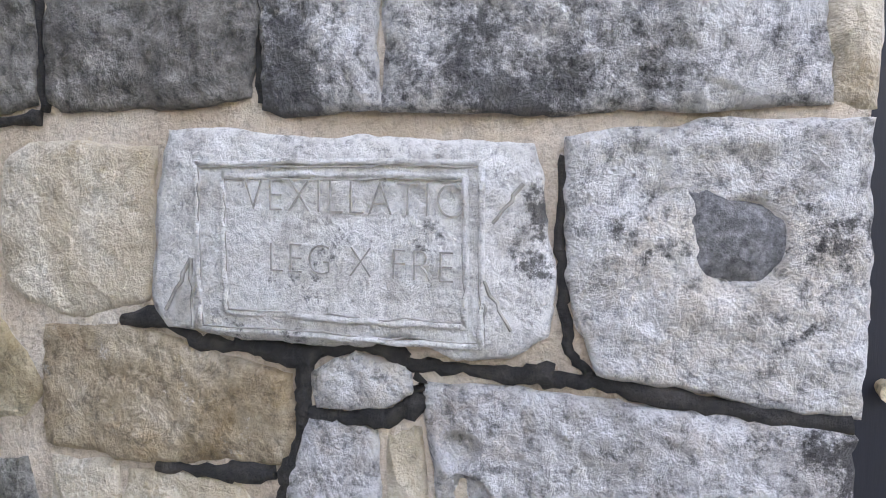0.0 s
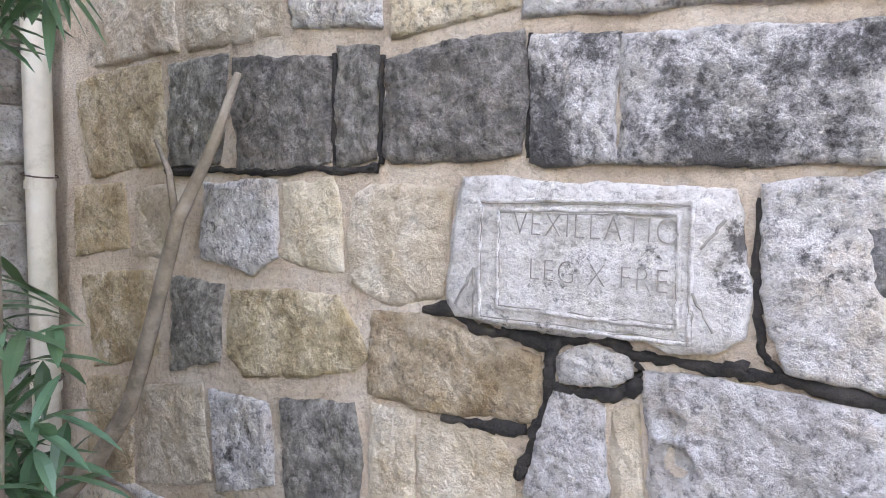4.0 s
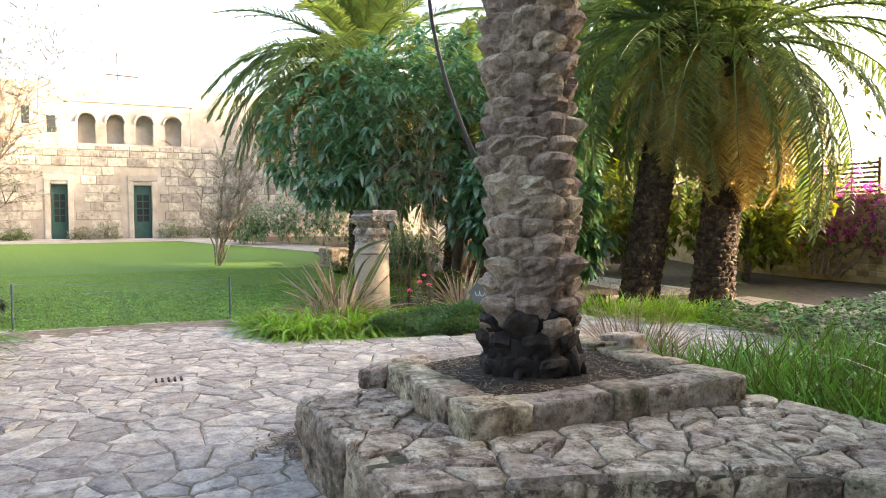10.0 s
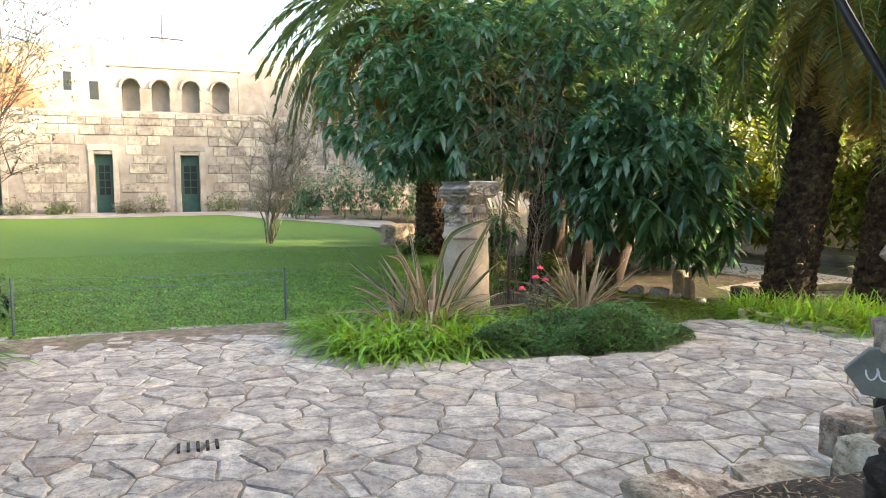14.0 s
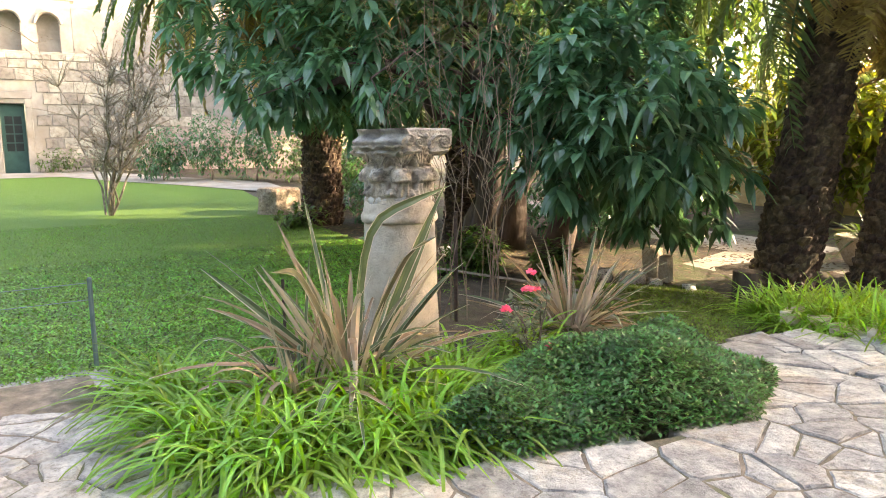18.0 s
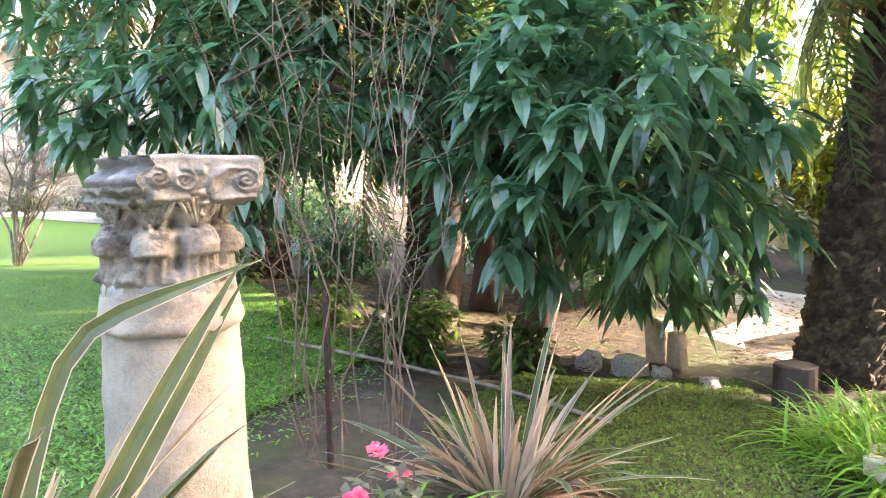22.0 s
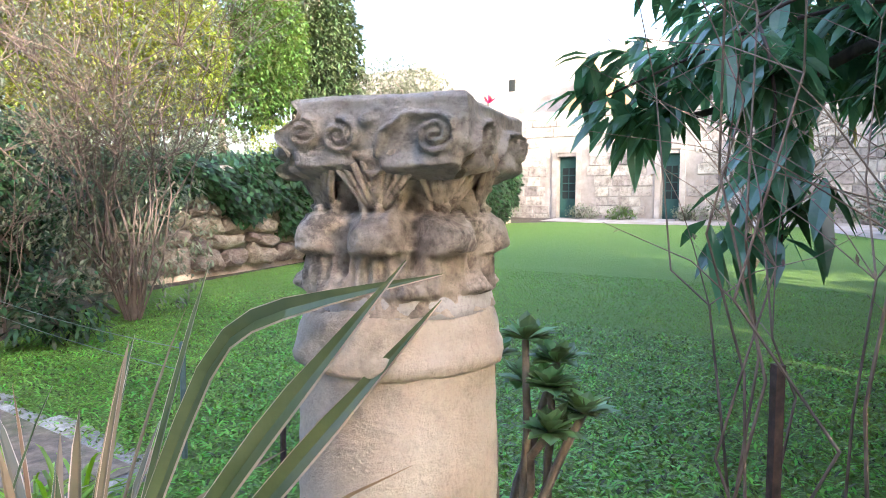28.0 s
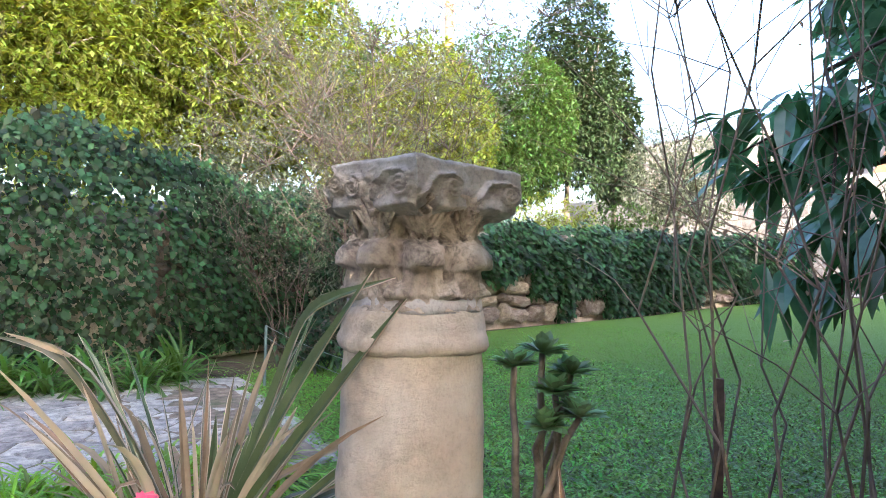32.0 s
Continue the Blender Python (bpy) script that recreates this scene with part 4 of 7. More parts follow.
        pts[:, f * n:(f + 1) * n] = np.stack([out * c - yy * s, out * s + yy * c, z], -1)
    P = pts.reshape(-1, 3)
    # the side towards the court has split away
    lim = -(0.145 + (1.70 - P[:, 2]) * 0.42 + 0.03 * np.sin(P[:, 0] * 23) + 0.02 * np.sin(P[:, 2] * 60))
    P[:, 1] = np.maximum(P[:, 1], lim)
    P = rough(P, ((5, 0.007), (18, 0.0045), (50, 0.003)))
    fc = grid_faces(rows, 4 * n) + [list(range((rows - 1) * 4 * n, rows * 4 * n)), list(range(4 * n))[::-1]]
    return P, fc


part("abacus", abacus(), M["capital"], column, "lichen grey top block with worn spiral volutes", True)
plaster = part("plaster_band", lathe([(0.24, 1.125), (0.256, 1.135), (0.255, 1.16), (0.248, 1.185), (0.232, 1.195)], 48, 0.04, 15), M["mortarpale"], column, "grey plaster repair under the capital", True)
for ob in column.children:
    if ob.name.startswith(("bell", "abacus")):
        ob.matrix_basis = pose(0, 0, 0.22 if ob.name.startswith("abacus") else 0, 0, 0, 15) @ Matrix.Diagonal((1, 1, 0.85 if ob.name.startswith("abacus") else 1, 1))



# ---- plants ----
def rosettes(tips, dirs, per, length, width, spread=0.75, droop=0.35, segs=3, fold=0.0, r=None, fat=0.45):
    """Leaves in whorls at twig tips."""
    r = r or rng
    n = len(tips)
    base = np.repeat(tips, per, 0) + r.normal(0, 0.03, (n * per, 3))
    d = np.repeat(unit(dirs), per, 0)
    way = unit(d * 0.55 + ways(n * per, -0.8, 0.8, r) * spread)
    return blades(base, way, (0, 0, 1), length * r.uniform(0.7, 1.15, n * per), width * r.uniform(0.8, 1.15, n * per), droop, segs, fold, fat=fat)


def crown_points(n, centre, radii, r, shell=0.35, low=-1.0, lumps=14):
    """Points in the outer part of an uneven crown, and the ways out."""
    d = ways(n, low, 1.0, r)
    hubs = ways(lumps, -0.6, 1.0, r)
    near = (d @ hubs.T).max(1)
    scale = (0.72 + 0.33 * np.clip((near - 0.55) / 0.45, 0, 1)) * (1 - shell * r.random(n) ** 1.6)
    return np.asarray(centre) + d * np.asarray(radii) * scale[:, None], d


def limbs(parent, root, ends, r0, r1, material, seed, name="limb", wander=0.08):
    for k, e in enumerate(ends):
        root_k = np.asarray(root) + np.array([0.03 * math.cos(k), 0.03 * math.sin(k), 0])
        part(name, tube(bend(root_k, e, (0, 0, 0.12 * np.linalg.norm(np.asarray(e) - root_k)), 8, wander, seed + k), np.linspace(r0, r1, 8), 7), material, parent, smooth=True)


# Rubber tree
r = np.random.default_rng(21)
fic = thing("rubber_tree", (-16.9, 7.9, -0.25), "large spreading rubber tree with glossy dark leaves and hanging boughs", "tree")
for k, (x, y) in enumerate(((-0.4, 0.3), (0.5, -0.2), (0.9, 0.9), (-0.6, 1.2))):
    part("trunk", tube(bend((x, y, 0), (x * 1.6, y * 1.4, 3.2), (0.1, 0.1, 0), 7, 0.08, k), np.linspace(0.24, 0.12, 7), 10), M["wood"], fic, smooth=True)
limbs(fic, (0, 0.3, 1.8), [(1.4, -3.6, 2.2), (2.6, -1.6, 2.6), (2.9, 1.4, 2.4), (-1.5, -2.4, 3.4), (0.5, 3.2, 3.0), (-2.4, 1, 3.2), (0.6, 0.2, 5.2)], 0.11, 0.02, M["wood"], 4)
C1, d1 = crown_points(1500, (0.2, -0.4, 3.2), (2.75, 3.9, 2.7), r, 0.45, -0.75, 20)
keep = ~((C1[:, 2] < 2.25 + 0.3 * np.sin(C1[:, 1] * 1.7 + 1)) & (r.random(len(C1)) < 0.95))
keep &= (C1[:, 1] > -2.5) | ((C1[:, 2] > 2.6) & (r.random(len(C1)) < 0.75))
C1, d1 = C1[keep], d1[keep]
part("crown", rosettes(C1, d1 * 0.7 + np.array([0, 0, -0.15]), 9, 0.29, 0.094, 0.85, 0.4, 4, 0.2, r=r, fat=0.5), M["l_ficus"], fic, kind="stuff")
C2, d2 = crown_points(190, (3.45, -0.35, 2.05), (1.15, 1.4, 1.2), r, 0.5, -0.9, 8)
part("hanging_bough", rosettes(C2, d2 + np.array([0, 0, -0.15]), 9, 0.33, 0.102, 0.9, 0.5, 4, 0.2, r=r, fat=0.5), M["l_ficus"], fic, kind="stuff")
C3, d3 = crown_points(170, (2.7, 1.0, 1.75), (1.2, 1.3, 1.45), r, 0.55, -0.95, 8)
part("hanging_bough", rosettes(C3, d3 + np.array([0, 0, -0.2]), 9, 0.32, 0.1, 0.9, 0.5, 4, 0.2, r=r, fat=0.5), M["l_ficus"], fic, kind="stuff")
part("bough", tube(bend((0.5, -0.5, 2.8), (2.0, -4.0, 2.25), (0.2, 0, 0.3), 9, 0.05, 3), np.linspace(0.026, 0.006, 9), 6), M["wood"], fic, smooth=True)
t = r.random(52)
tips = np.array([0.6, -2.4, 2.75]) * (1 - t[:, None]) + np.array([1.95, -3.9, 2.25]) * t[:, None] + r.normal(0, 0.15, (52, 3))
part("bough_leaves", rosettes(tips, np.tile((0.3, -0.5, -0.6), (52, 1)), 7, 0.28, 0.1, 0.7, 0.4, 3, 0.18, r=r), M["l_ficus"], fic, kind="stuff")
part("bough", tube(bend((0.9, -0.9, 2.9), (2.75, -2.95, 2.45), (0.1, 0.1, 0.3), 9, 0.04, 5), np.linspace(0.024, 0.009, 9), 6), M["wood"], fic, smooth=True)
part("bough", tube(bend((2.75, -2.95, 2.45), (2.85, -2.82, 1.35), (0.06, 0.03, 0.0), 7, 0.02, 6), np.linspace(0.009, 0.004, 7), 5), M["wood"], fic, smooth=True)
t = r.random(20)
tips = np.array([2.75, -2.9, 2.4]) + np.array([0.1, 0.1, -1.0]) * t[:, None] + r.normal(0, 0.09, (20, 3))
part("bough_leaves", rosettes(tips, np.tile((0.1, -0.1, -0.9), (20, 1)), 6, 0.25, 0.085, 0.6, 0.3, 3, 0.18, r=r), M["l_ficus"], fic, kind="stuff")


# Strap leaved clumps
def strap_clump(place, n, length, width, material, label, category, seed, lo=0.25, droop=0.55, group="", spread=0.1, name="strap_plant", fold=0.35):
    r = np.random.default_rng(seed)
    x, y = place
    p = thing(name, (x, y, float(ground_z(x, y))), label, category, group)
    base = np.stack([r.normal(0, spread, n), r.normal(0, spread, n), 0 * np.ones(n)], 1)
    w = ways(n, lo, 0.97, r)
    w[:, :2] += base[:, :2] * 1.5
    part("leaves", blades(base, w, (0, 0, 1), length * r.uniform(0.6, 1.1, n), width * r.uniform(0.8, 1.1, n), droop * r.uniform(0.6, 1.3, n), 5, fold, tip=0.6, fat=0.35), material, p, kind="stuff")
    return p


for k, (x, y) in enumerate(((-11.9, 2.75), (-11.5, 2.65), (-11.15, 2.75), (-11.35, 3.05), (-10.95, 3.05), (-10.95, 3.4), (-11.3, 3.45), (-11.7, 3.1), (-11.55, 3.5), (-10.9, 3.75), (-11.35, 4.1), (-11.2, 3.85), (-12.3, 2.6), (-11.6, 4.35), (-11.75, 5.0))):
    strap_clump((x, y), 230, 0.82, 0.025, M["l_lily"], "bright green arching strap leaved clump in the flower bed", "plant", 100 + k, 0.2, 0.75, "strap clumps in the bed", 0.1)
for k in range(30):
    strap_clump((-11.75 + 0.33 * (k % 6) + 0.09 * math.sin(k * 3), 7.95 + 0.31 * (k // 6) + 0.1 * math.cos(k * 5)), 130, 0.86, 0.021, M["l_lily"], "bright green grassy clump beside the path", "plant", 140 + k, 0.35, 0.6, "grassy clumps by the path", 0.12)
for k, (x, y) in enumerate(((-4.75, 6.3), (-4.35, 6.75), (-4.5, 5.95), (-3.9, 6.3))):
    strap_clump((x, y), 60, 1.15, 0.07, M["l_lily"], "bright broad leaved plant in the bed beside the bench", "plant", 190 + k, 0.6, 0.4, "broad leaved plants in the bed", 0.08)
strap_clump((-5.0, 6.2), 16, 1.2, 0.04, M["l_flaxedge"], "pale variegated strap plant in the bed", "plant", 199, 0.6, 0.5, "", 0.03)
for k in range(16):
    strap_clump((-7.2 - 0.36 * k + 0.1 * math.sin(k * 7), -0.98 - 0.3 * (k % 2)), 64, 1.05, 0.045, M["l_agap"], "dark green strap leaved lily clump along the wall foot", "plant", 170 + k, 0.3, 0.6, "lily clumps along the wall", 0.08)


def flax(place, seed, size, label, lean=(0, 0), n=74, extra=()):
    r = np.random.default_rng(seed)
    x, y = place
    p = thing("flax_plant", (x, y, float(ground_z(x, y))), label, "plant", "flax plants by the column")
    lots = [(r.uniform(0, 2 * np.pi), 1 - 0.8 * r.random() ** 1.35, size * r.uniform(0.5, 1.08), 0.1 + 1.15 * r.random() ** 1.7) for k in range(n)] + list(extra)
    for k, (a, el, ln, dr) in enumerate(lots):
        el = min(el, 0.985)
        f = math.sqrt(1 - el * el)
        w = np.array([[math.cos(a) * f + lean[0], math.sin(a) * f + lean[1], el]])
        b = np.array([[0.13 * math.cos(a) * r.random(), 0.13 * math.sin(a) * r.random(), 0.0]])
        up = np.array([[-math.cos(a), -math.sin(a), 0.35]])
        wd = r.uniform(0.022, 0.048) * size / 1.4
        prof = (0.55, 0.85, 1.0, 1.0, 0.9, 0.62, 0.06)
        dry = k % 6 == 0
        turn = r.normal(0, 0.5)
        up = np.array([[-math.cos(a + turn), -math.sin(a + turn), 0.35]])
        blade = part("blade", blades(b, w, up, ln, wd, dr, 6, 0.5, bellies=prof), M["l_dry"] if dry else M[("l_flax", "l_flaxgreen", "l_flaxgreen", "l_flaxred")[k % 4]], p)
        if not dry:
            part("margin", blades(b + (0, 0, -0.004), w, up, ln * 1.004, wd * 1.2, dr, 6, 0.5, bellies=prof), M["l_flaxedge"], blade)
    return p


def ribbon(path, width, up):
    """A folded strap along a path; up is its rough normal."""
    p = np.asarray(path, float)
    u = np.linspace(0, len(p) - 1, 12)
    q = np.stack([np.interp(u, np.arange(len(p)), p[:, c]) for c in range(3)], 1)
    q[1:-1] = q[1:-1] * 0.5 + (q[:-2] + q[2:]) * 0.25
    side = unit(np.cross(np.gradient(q, axis=0), np.asarray(up, float)))
    nor = unit(np.cross(side, np.gradient(q, axis=0)))
    s = np.linspace(0, 1, 12)
    w = (width / 2 * np.clip(np.minimum(0.6 + s * 1.6, (1 - s) * 3.2 + 0.03), 0, 1))[:, None]
    v = np.concatenate([q - side * w + nor * w * 0.45, q, q + side * w + nor * w * 0.45])
    fc = [[a * 12 + k, a * 12 + k + 1, (a + 1) * 12 + k + 1, (a + 1) * 12 + k] for a in (0, 1) for k in range(11)]
    return v, fc


big = flax((-11.82, 3.68), 31, 1.42, "tall flax with olive and pinkish tan sword leaves against the column", n=120, extra=((2.0, 0.80, 1.45, 0.25), (1.75, 0.86, 1.4, 0.3), (2.3, 0.72, 1.35, 0.12)))
for path, wd, m in ((((0, 0.05, 0), (-0.2, 0.15, 0.6), (-0.30, 0.3, 1.05), (-0.26, 0.62, 1.17), (-0.36, 0.99, 1.26)), 0.055, "l_flaxgreen"),
                    (((0, 0.1, 0), (-0.1, 0.35, 0.5), (-0.2, 0.62, 0.9), (-0.32, 0.92, 1.29)), 0.058, "l_flaxgreen"),
                    (((0.05, 0.1, 0), (-0.12, 0.4, 0.45), (-0.28, 0.66, 0.82), (-0.43, 0.94, 1.19)), 0.055, "l_flaxgreen"),
                    (((0, 0, 0), (0.25, 0.1, 0.6), (0.45, 0.2, 0.95), (0.7, 0.25, 1.05)), 0.04, "l_flax"),
                    (((0, 0, 0), (0.3, -0.3, 0.6), (0.5, -0.5, 0.9), (0.75, -0.7, 0.95)), 0.04, "l_flax")):
    blade = part("blade", ribbon(path, wd, (1.0, 0.3, 0.4)), M[m], big)
    part("margin", ribbon(np.asarray(path) + (-0.004, 0, -0.002), wd * 1.16, (1.0, 0.3, 0.4)), M["l_flaxedge"], blade)
flax((-11.72, 3.3), 33, 1.15, "lower flax clump with pinkish tan sword leaves in the bed", n=55)
flax((-12.1, 5.75), 32, 1.12, "wide flax clump with dry tan sword leaves beside the rose", n=165)


# Low mounds of fine foliage
def mound(name, poly, height, n, leaf, material, label, category, seed, wob=1.6, lift=0.0, w=0.4):
    r = np.random.default_rng(seed)
    pts = np.array(poly)
    x = r.uniform(pts[:, 0].min(), pts[:, 0].max(), n * 3)
    y = r.uniform(pts[:, 1].min(), pts[:, 1].max(), n * 3)
    ok = inside(x, y, poly)
    x, y = x[ok][:n], y[ok][:n]
    edge = np.full(len(x), 9.0)
    for (x0, y0), (x1, y1) in zip(poly, poly[1:] + poly[:1]):
        t = np.clip(((x - x0) * (x1 - x0) + (y - y0) * (y1 - y0)) / ((x1 - x0) ** 2 + (y1 - y0) ** 2), 0, 1)
        edge = np.minimum(edge, np.hypot(x - x0 - t * (x1 - x0), y - y0 - t * (y1 - y0)))
    lump = 0.75 + 0.25 * np.sin(x * wob * 2.1 + seed) * np.sin(y * wob * 2.7 + 1.3) + 0.12 * np.sin(x * 7 + y * 5)
    top = height * lump * np.clip(edge / (height * 0.9 + 0.02), 0, 1) ** 0.5
    z = ground_z(x, y) + lift + top * (1 - 0.5 * r.random(len(x)) ** 2)
    way = ways(len(x), -0.2, 0.9, r)
    ob = part(name, blades(np.stack([x, y, z], 1), way, (0, 0, 1), leaf * r.uniform(0.6, 1.3, len(x)), leaf * w * r.uniform(0.7, 1.2, len(x)), 0.3, 2, fat=0.5), material, None, label)
    return tagged(ob, label, category, "", "stuff")


mound("groundcover", [(-10.75, 3.55), (-10.45, 3.95), (-10.12, 5.4), (-10.5, 6.15), (-11.5, 6.3), (-11.7, 5.2), (-11.3, 4.3)], 0.36, 30000, 0.05, M["l_cover"], "low spreading mound of fine dark green foliage edging the paving", "groundcover", 41)
r = np.random.default_rng(45)
n = 5200
lx, ly = r.uniform(-21, -11.6, n), r.uniform(6.3, 13.5, n)
lit = part("leaf_litter", blades(np.stack([lx, ly, ground_z(lx, ly) - 0.035 + r.uniform(0, 0.02, n)], 1), ways(n, -0.1, 0.3, r), (0, 0, 1), r.uniform(0.05, 0.16, n), 0.045, 0.1, 2, tip=0.5), M["l_litter"], None)
tagged(lit, "fallen brown leaves on the soil under the trees", "leaf litter", "", "stuff")
mound("moss", [(-11.2, 6.5), (-13.2, 5.9), (-14.0, 7.2), (-13.5, 9.2), (-11.9, 8.3)], 0.03, 26000, 0.035, M["l_moss"], "thin moss and grass on shaded soil", "moss", 42)
BEDN = [(-2.0, 4.95), (-3.2, 4.8), (-5.0, 4.65), (-6.4, 4.6), (-6.6, 7.5), (-10.2, 8.6), (-9.5, 12.5), (-2.0, 12)]
mound("ivy_groundcover", BEDN, 0.35, 22000, 0.085, M["l_cover"], "dense ivy groundcover in the garden bed", "groundcover", 43, 0.8, w=0.8)
r = np.random.default_rng(44)
n = 5200
bx, by = r.uniform(-6.6, -2.0, n), 4.85 + 2.2 * r.random(n) ** 1.5
tg = part("tall_grass", blades(np.stack([bx, by, 0 * bx], 1), ways(n, 0.75, 1.0, r), (1, 0, 0.2), r.uniform(0.4, 0.9, n), 0.018, r.uniform(0.05, 0.4, n), 3, 0, tip=0.6, fat=0.35), M["l_tall"], None)
tagged(tg, "tall green grassy leaves behind the curved wall", "grass", "", "stuff")
tuft = thing("dry_grass_tuft", (-7.0, 5.0, 0.0), "dry fountain grass tuft with pale seed heads", "grass")
n = 280
part("tuft_blade", blades(r.normal(0, 0.1, (n, 3)) * (1, 1, 0), ways(n, 0.7, 1.0, r), (1, 0, 0.2), r.uniform(0.55, 1.15, n), 0.009, r.uniform(0.05, 0.3, n), 4, 0, tip=0.6), M["l_dry"], tuft, kind="stuff")

# Oleander in the corner
ole = thing("oleander", (0.28, 2.75, 0.0), "leafy oleander bush with grey bare stems against the wall", "shrub")
r = np.random.default_rng(51)
STEMS = (
    (((0.05, 2.6, 0.0), (0.05, 2.6, 0.75), (0.05, 2.64, 1.2), (-0.1, 2.65, 1.52), (-0.22, 2.61, 1.67), (-0.46, 2.57, 1.78), (-0.67, 2.52, 1.77), (-0.84, 2.45, 1.74)), 0.03),
    (((0.15, 2.35, 0.0), (0.16, 2.28, 0.85), (0.19, 2.32, 1.3), (0.14, 2.29, 1.6), (0.03, 2.25, 1.82), (-0.08, 2.17, 2.05), (-0.15, 2.1, 2.4)), 0.034),
    (((0.1, 2.75, 0.0), (0.11, 2.71, 1.1), (0.13, 2.73, 1.6), (0.1, 2.7, 1.93), (0.06, 2.63, 2.5)), 0.02),
    (((0.0, 2.6, 0.4), (-0.05, 2.55, 1.1), (-0.3, 2.53, 1.3), (-0.56, 2.45, 1.5), (-0.73, 2.42, 1.72)), 0.018),
    (((-0.28, 2.62, 1.7), (-0.4, 2.6, 1.87), (-0.57, 2.58, 2.0), (-0.75, 2.5, 2.2)), 0.02),
    (((0.3, 2.9, 0.0), (0.38, 2.9, 1.2), (0.4, 2.8, 2.0), (0.35, 2.6, 2.8)), 0.02),
    (((0.1, 2.4, 0.0), (-0.1, 2.2, 0.5), (-0.3, 2.05, 0.85)), 0.014),
    (((0.0, 2.5, 0.0), (-0.3, 2.4, 0.5), (-0.55, 2.3, 0.75)), 0.014),
    (((0.0, 2.5, 0.0), (-0.15, 2.35, 0.4), (-0.25, 2.2, 0.6)), 0.014))
tips, dirs = [], []
origin = np.array([0.28, 2.75, 0.0])
for k, (knots, rad) in enumerate(STEMS):
    kn = np.array(knots) - origin
    u = np.linspace(0, len(kn) - 1, 14)
    path = np.stack([np.interp(u, np.arange(len(kn)), kn[:, c]) for c in range(3)], 1)
    path[1:-1] = path[1:-1] * 0.5 + (path[:-2] + path[2:]) * 0.25
    part("stem", tube(path, np.linspace(rad, rad * 0.5, 14), 9), M["stem"], ole, smooth=True)
    for j in range(10):
        s = path[r.integers(7, 14)] if j > 2 else path[13]
        e = s + ways(1, -0.2, 0.95, r)[0] * r.uniform(0.12, 0.42)
        part("twig", tube(bend(s, e, (0, 0, 0.04), 5, 0.01, k * 9 + j), np.linspace(rad * 0.3, 0.004, 5), 5), M["stem"], ole, smooth=True)
        for q in np.linspace(0.5, 1, 3):
            tips.append(s + (e - s) * q)
            dirs.append(e - s)
low = np.stack([r.uniform(-0.62, 0.0, 190), r.uniform(-0.5, 0.15, 190), r.uniform(0.05, 1.2, 190)], 1)
low = low[low[:, 2] < 1.35 + 0.45 * low[:, 0]]
hang = np.stack([r.uniform(-0.3, 0.2, 14), r.uniform(-0.5, 0.0, 14), r.uniform(1.6, 2.4, 14)], 1)
tips = np.concatenate([np.array(tips), low, hang])
dirs = np.concatenate([np.array(dirs), ways(len(low), 0, 0.9, r), ways(14, -1.0, -0.5, r)])
part("leaves", rosettes(tips, dirs, 8, 0.165, 0.033, 0.75, 0.3, 4, 0.25, r, fat=0.45), M["l_oleander"], ole, kind="stuff")
knot = part("cut_knot", tube([(-0.14, -0.47, 1.33), (-0.19, -0.51, 1.34)], [0.03, 0.026], 10), M["rust"], ole, "dark sawn branch stub")
fallen = thing("bare_branch", (0.84, 3.0, 0.0), "bare grey brown branch leaning on the wall", "branch")
part("branch_wood", tube([(0, 0.55, 0.03), (0, 0.4, 0.25), (0, 0.16, 0.45), (0.01, -0.02, 0.66), (0, -0.13, 0.85), (0.0, -0.21, 1.03), (0.0, -0.32, 1.28), (0.01, -0.48, 1.5), (0, -0.6, 1.68)], [0.034, 0.032, 0.03, 0.027, 0.026, 0.024, 0.021, 0.016, 0.009], 8), M["stem"], fallen, smooth=True)
part("side_twig", tube([(0, -0.31, 1.28), (0.0, -0.28, 1.42), (0.01, -0.2, 1.52)], [0.014, 0.01, 0.006], 6), M["stem"], fallen, smooth=True)


# Trees and shrubs
def leafy_tree(name, place, height, centre, radii, n, leaf, wide, material, label, category, seed, trunk=0.12, per=6, bark="stem", group="", lift=None, shell=0.6, nl=7):
    r = np.random.default_rng(seed)
    x, y = place
    z = float(ground_z(x, y)) - 0.05 if lift is None else lift
    p = thing(name, (x, y, z), label, category, group)
    c = np.asarray(centre, float)
    if trunk:
        part("trunk", tube(bend((0, 0, 0), c * (1, 1, 0.8), (0.1, 0, 0), 6, 0.04, seed), np.linspace(trunk, trunk * 0.5, 6), 8), M[bark], p, smooth=True)
        ends, _ = crown_points(nl, c, np.asarray(radii) * 0.8, r, 0.3, -0.4)
        limbs(p, c * (1, 1, 0.45), ends, trunk * 0.5, 0.012, M[bark], seed)
    P, d = crown_points(n, c, radii, r, shell, -0.85)
    part("crown", rosettes(P, d, per, leaf, wide, 0.9, 0.3, 2, r=r), M[material], p, kind="stuff")
    return p


def bare_shrub(name, place, n, height, spread, label, category, seed, material="twig", leafm=None, leaf=0.03, per=2, rad=0.012, lift=None, kids=6, root=0.08):
    """Upright thin stems that fork, with few or no leaves."""
    r = np.random.default_rng(seed)
    x, y = place
    p = thing(name, (x, y, float(ground_z(x, y)) if lift is None else lift), label, category)
    tips, sprays = [], []
    for k in range(n):
        a = r.uniform(0, 6.28)
        e = np.array([math.cos(a) * spread * r.random() ** 0.6, math.sin(a) * spread * r.random() ** 0.6, height * r.uniform(0.6, 1.0)])
        s = np.array([math.cos(a) * root, math.sin(a) * root, 0])
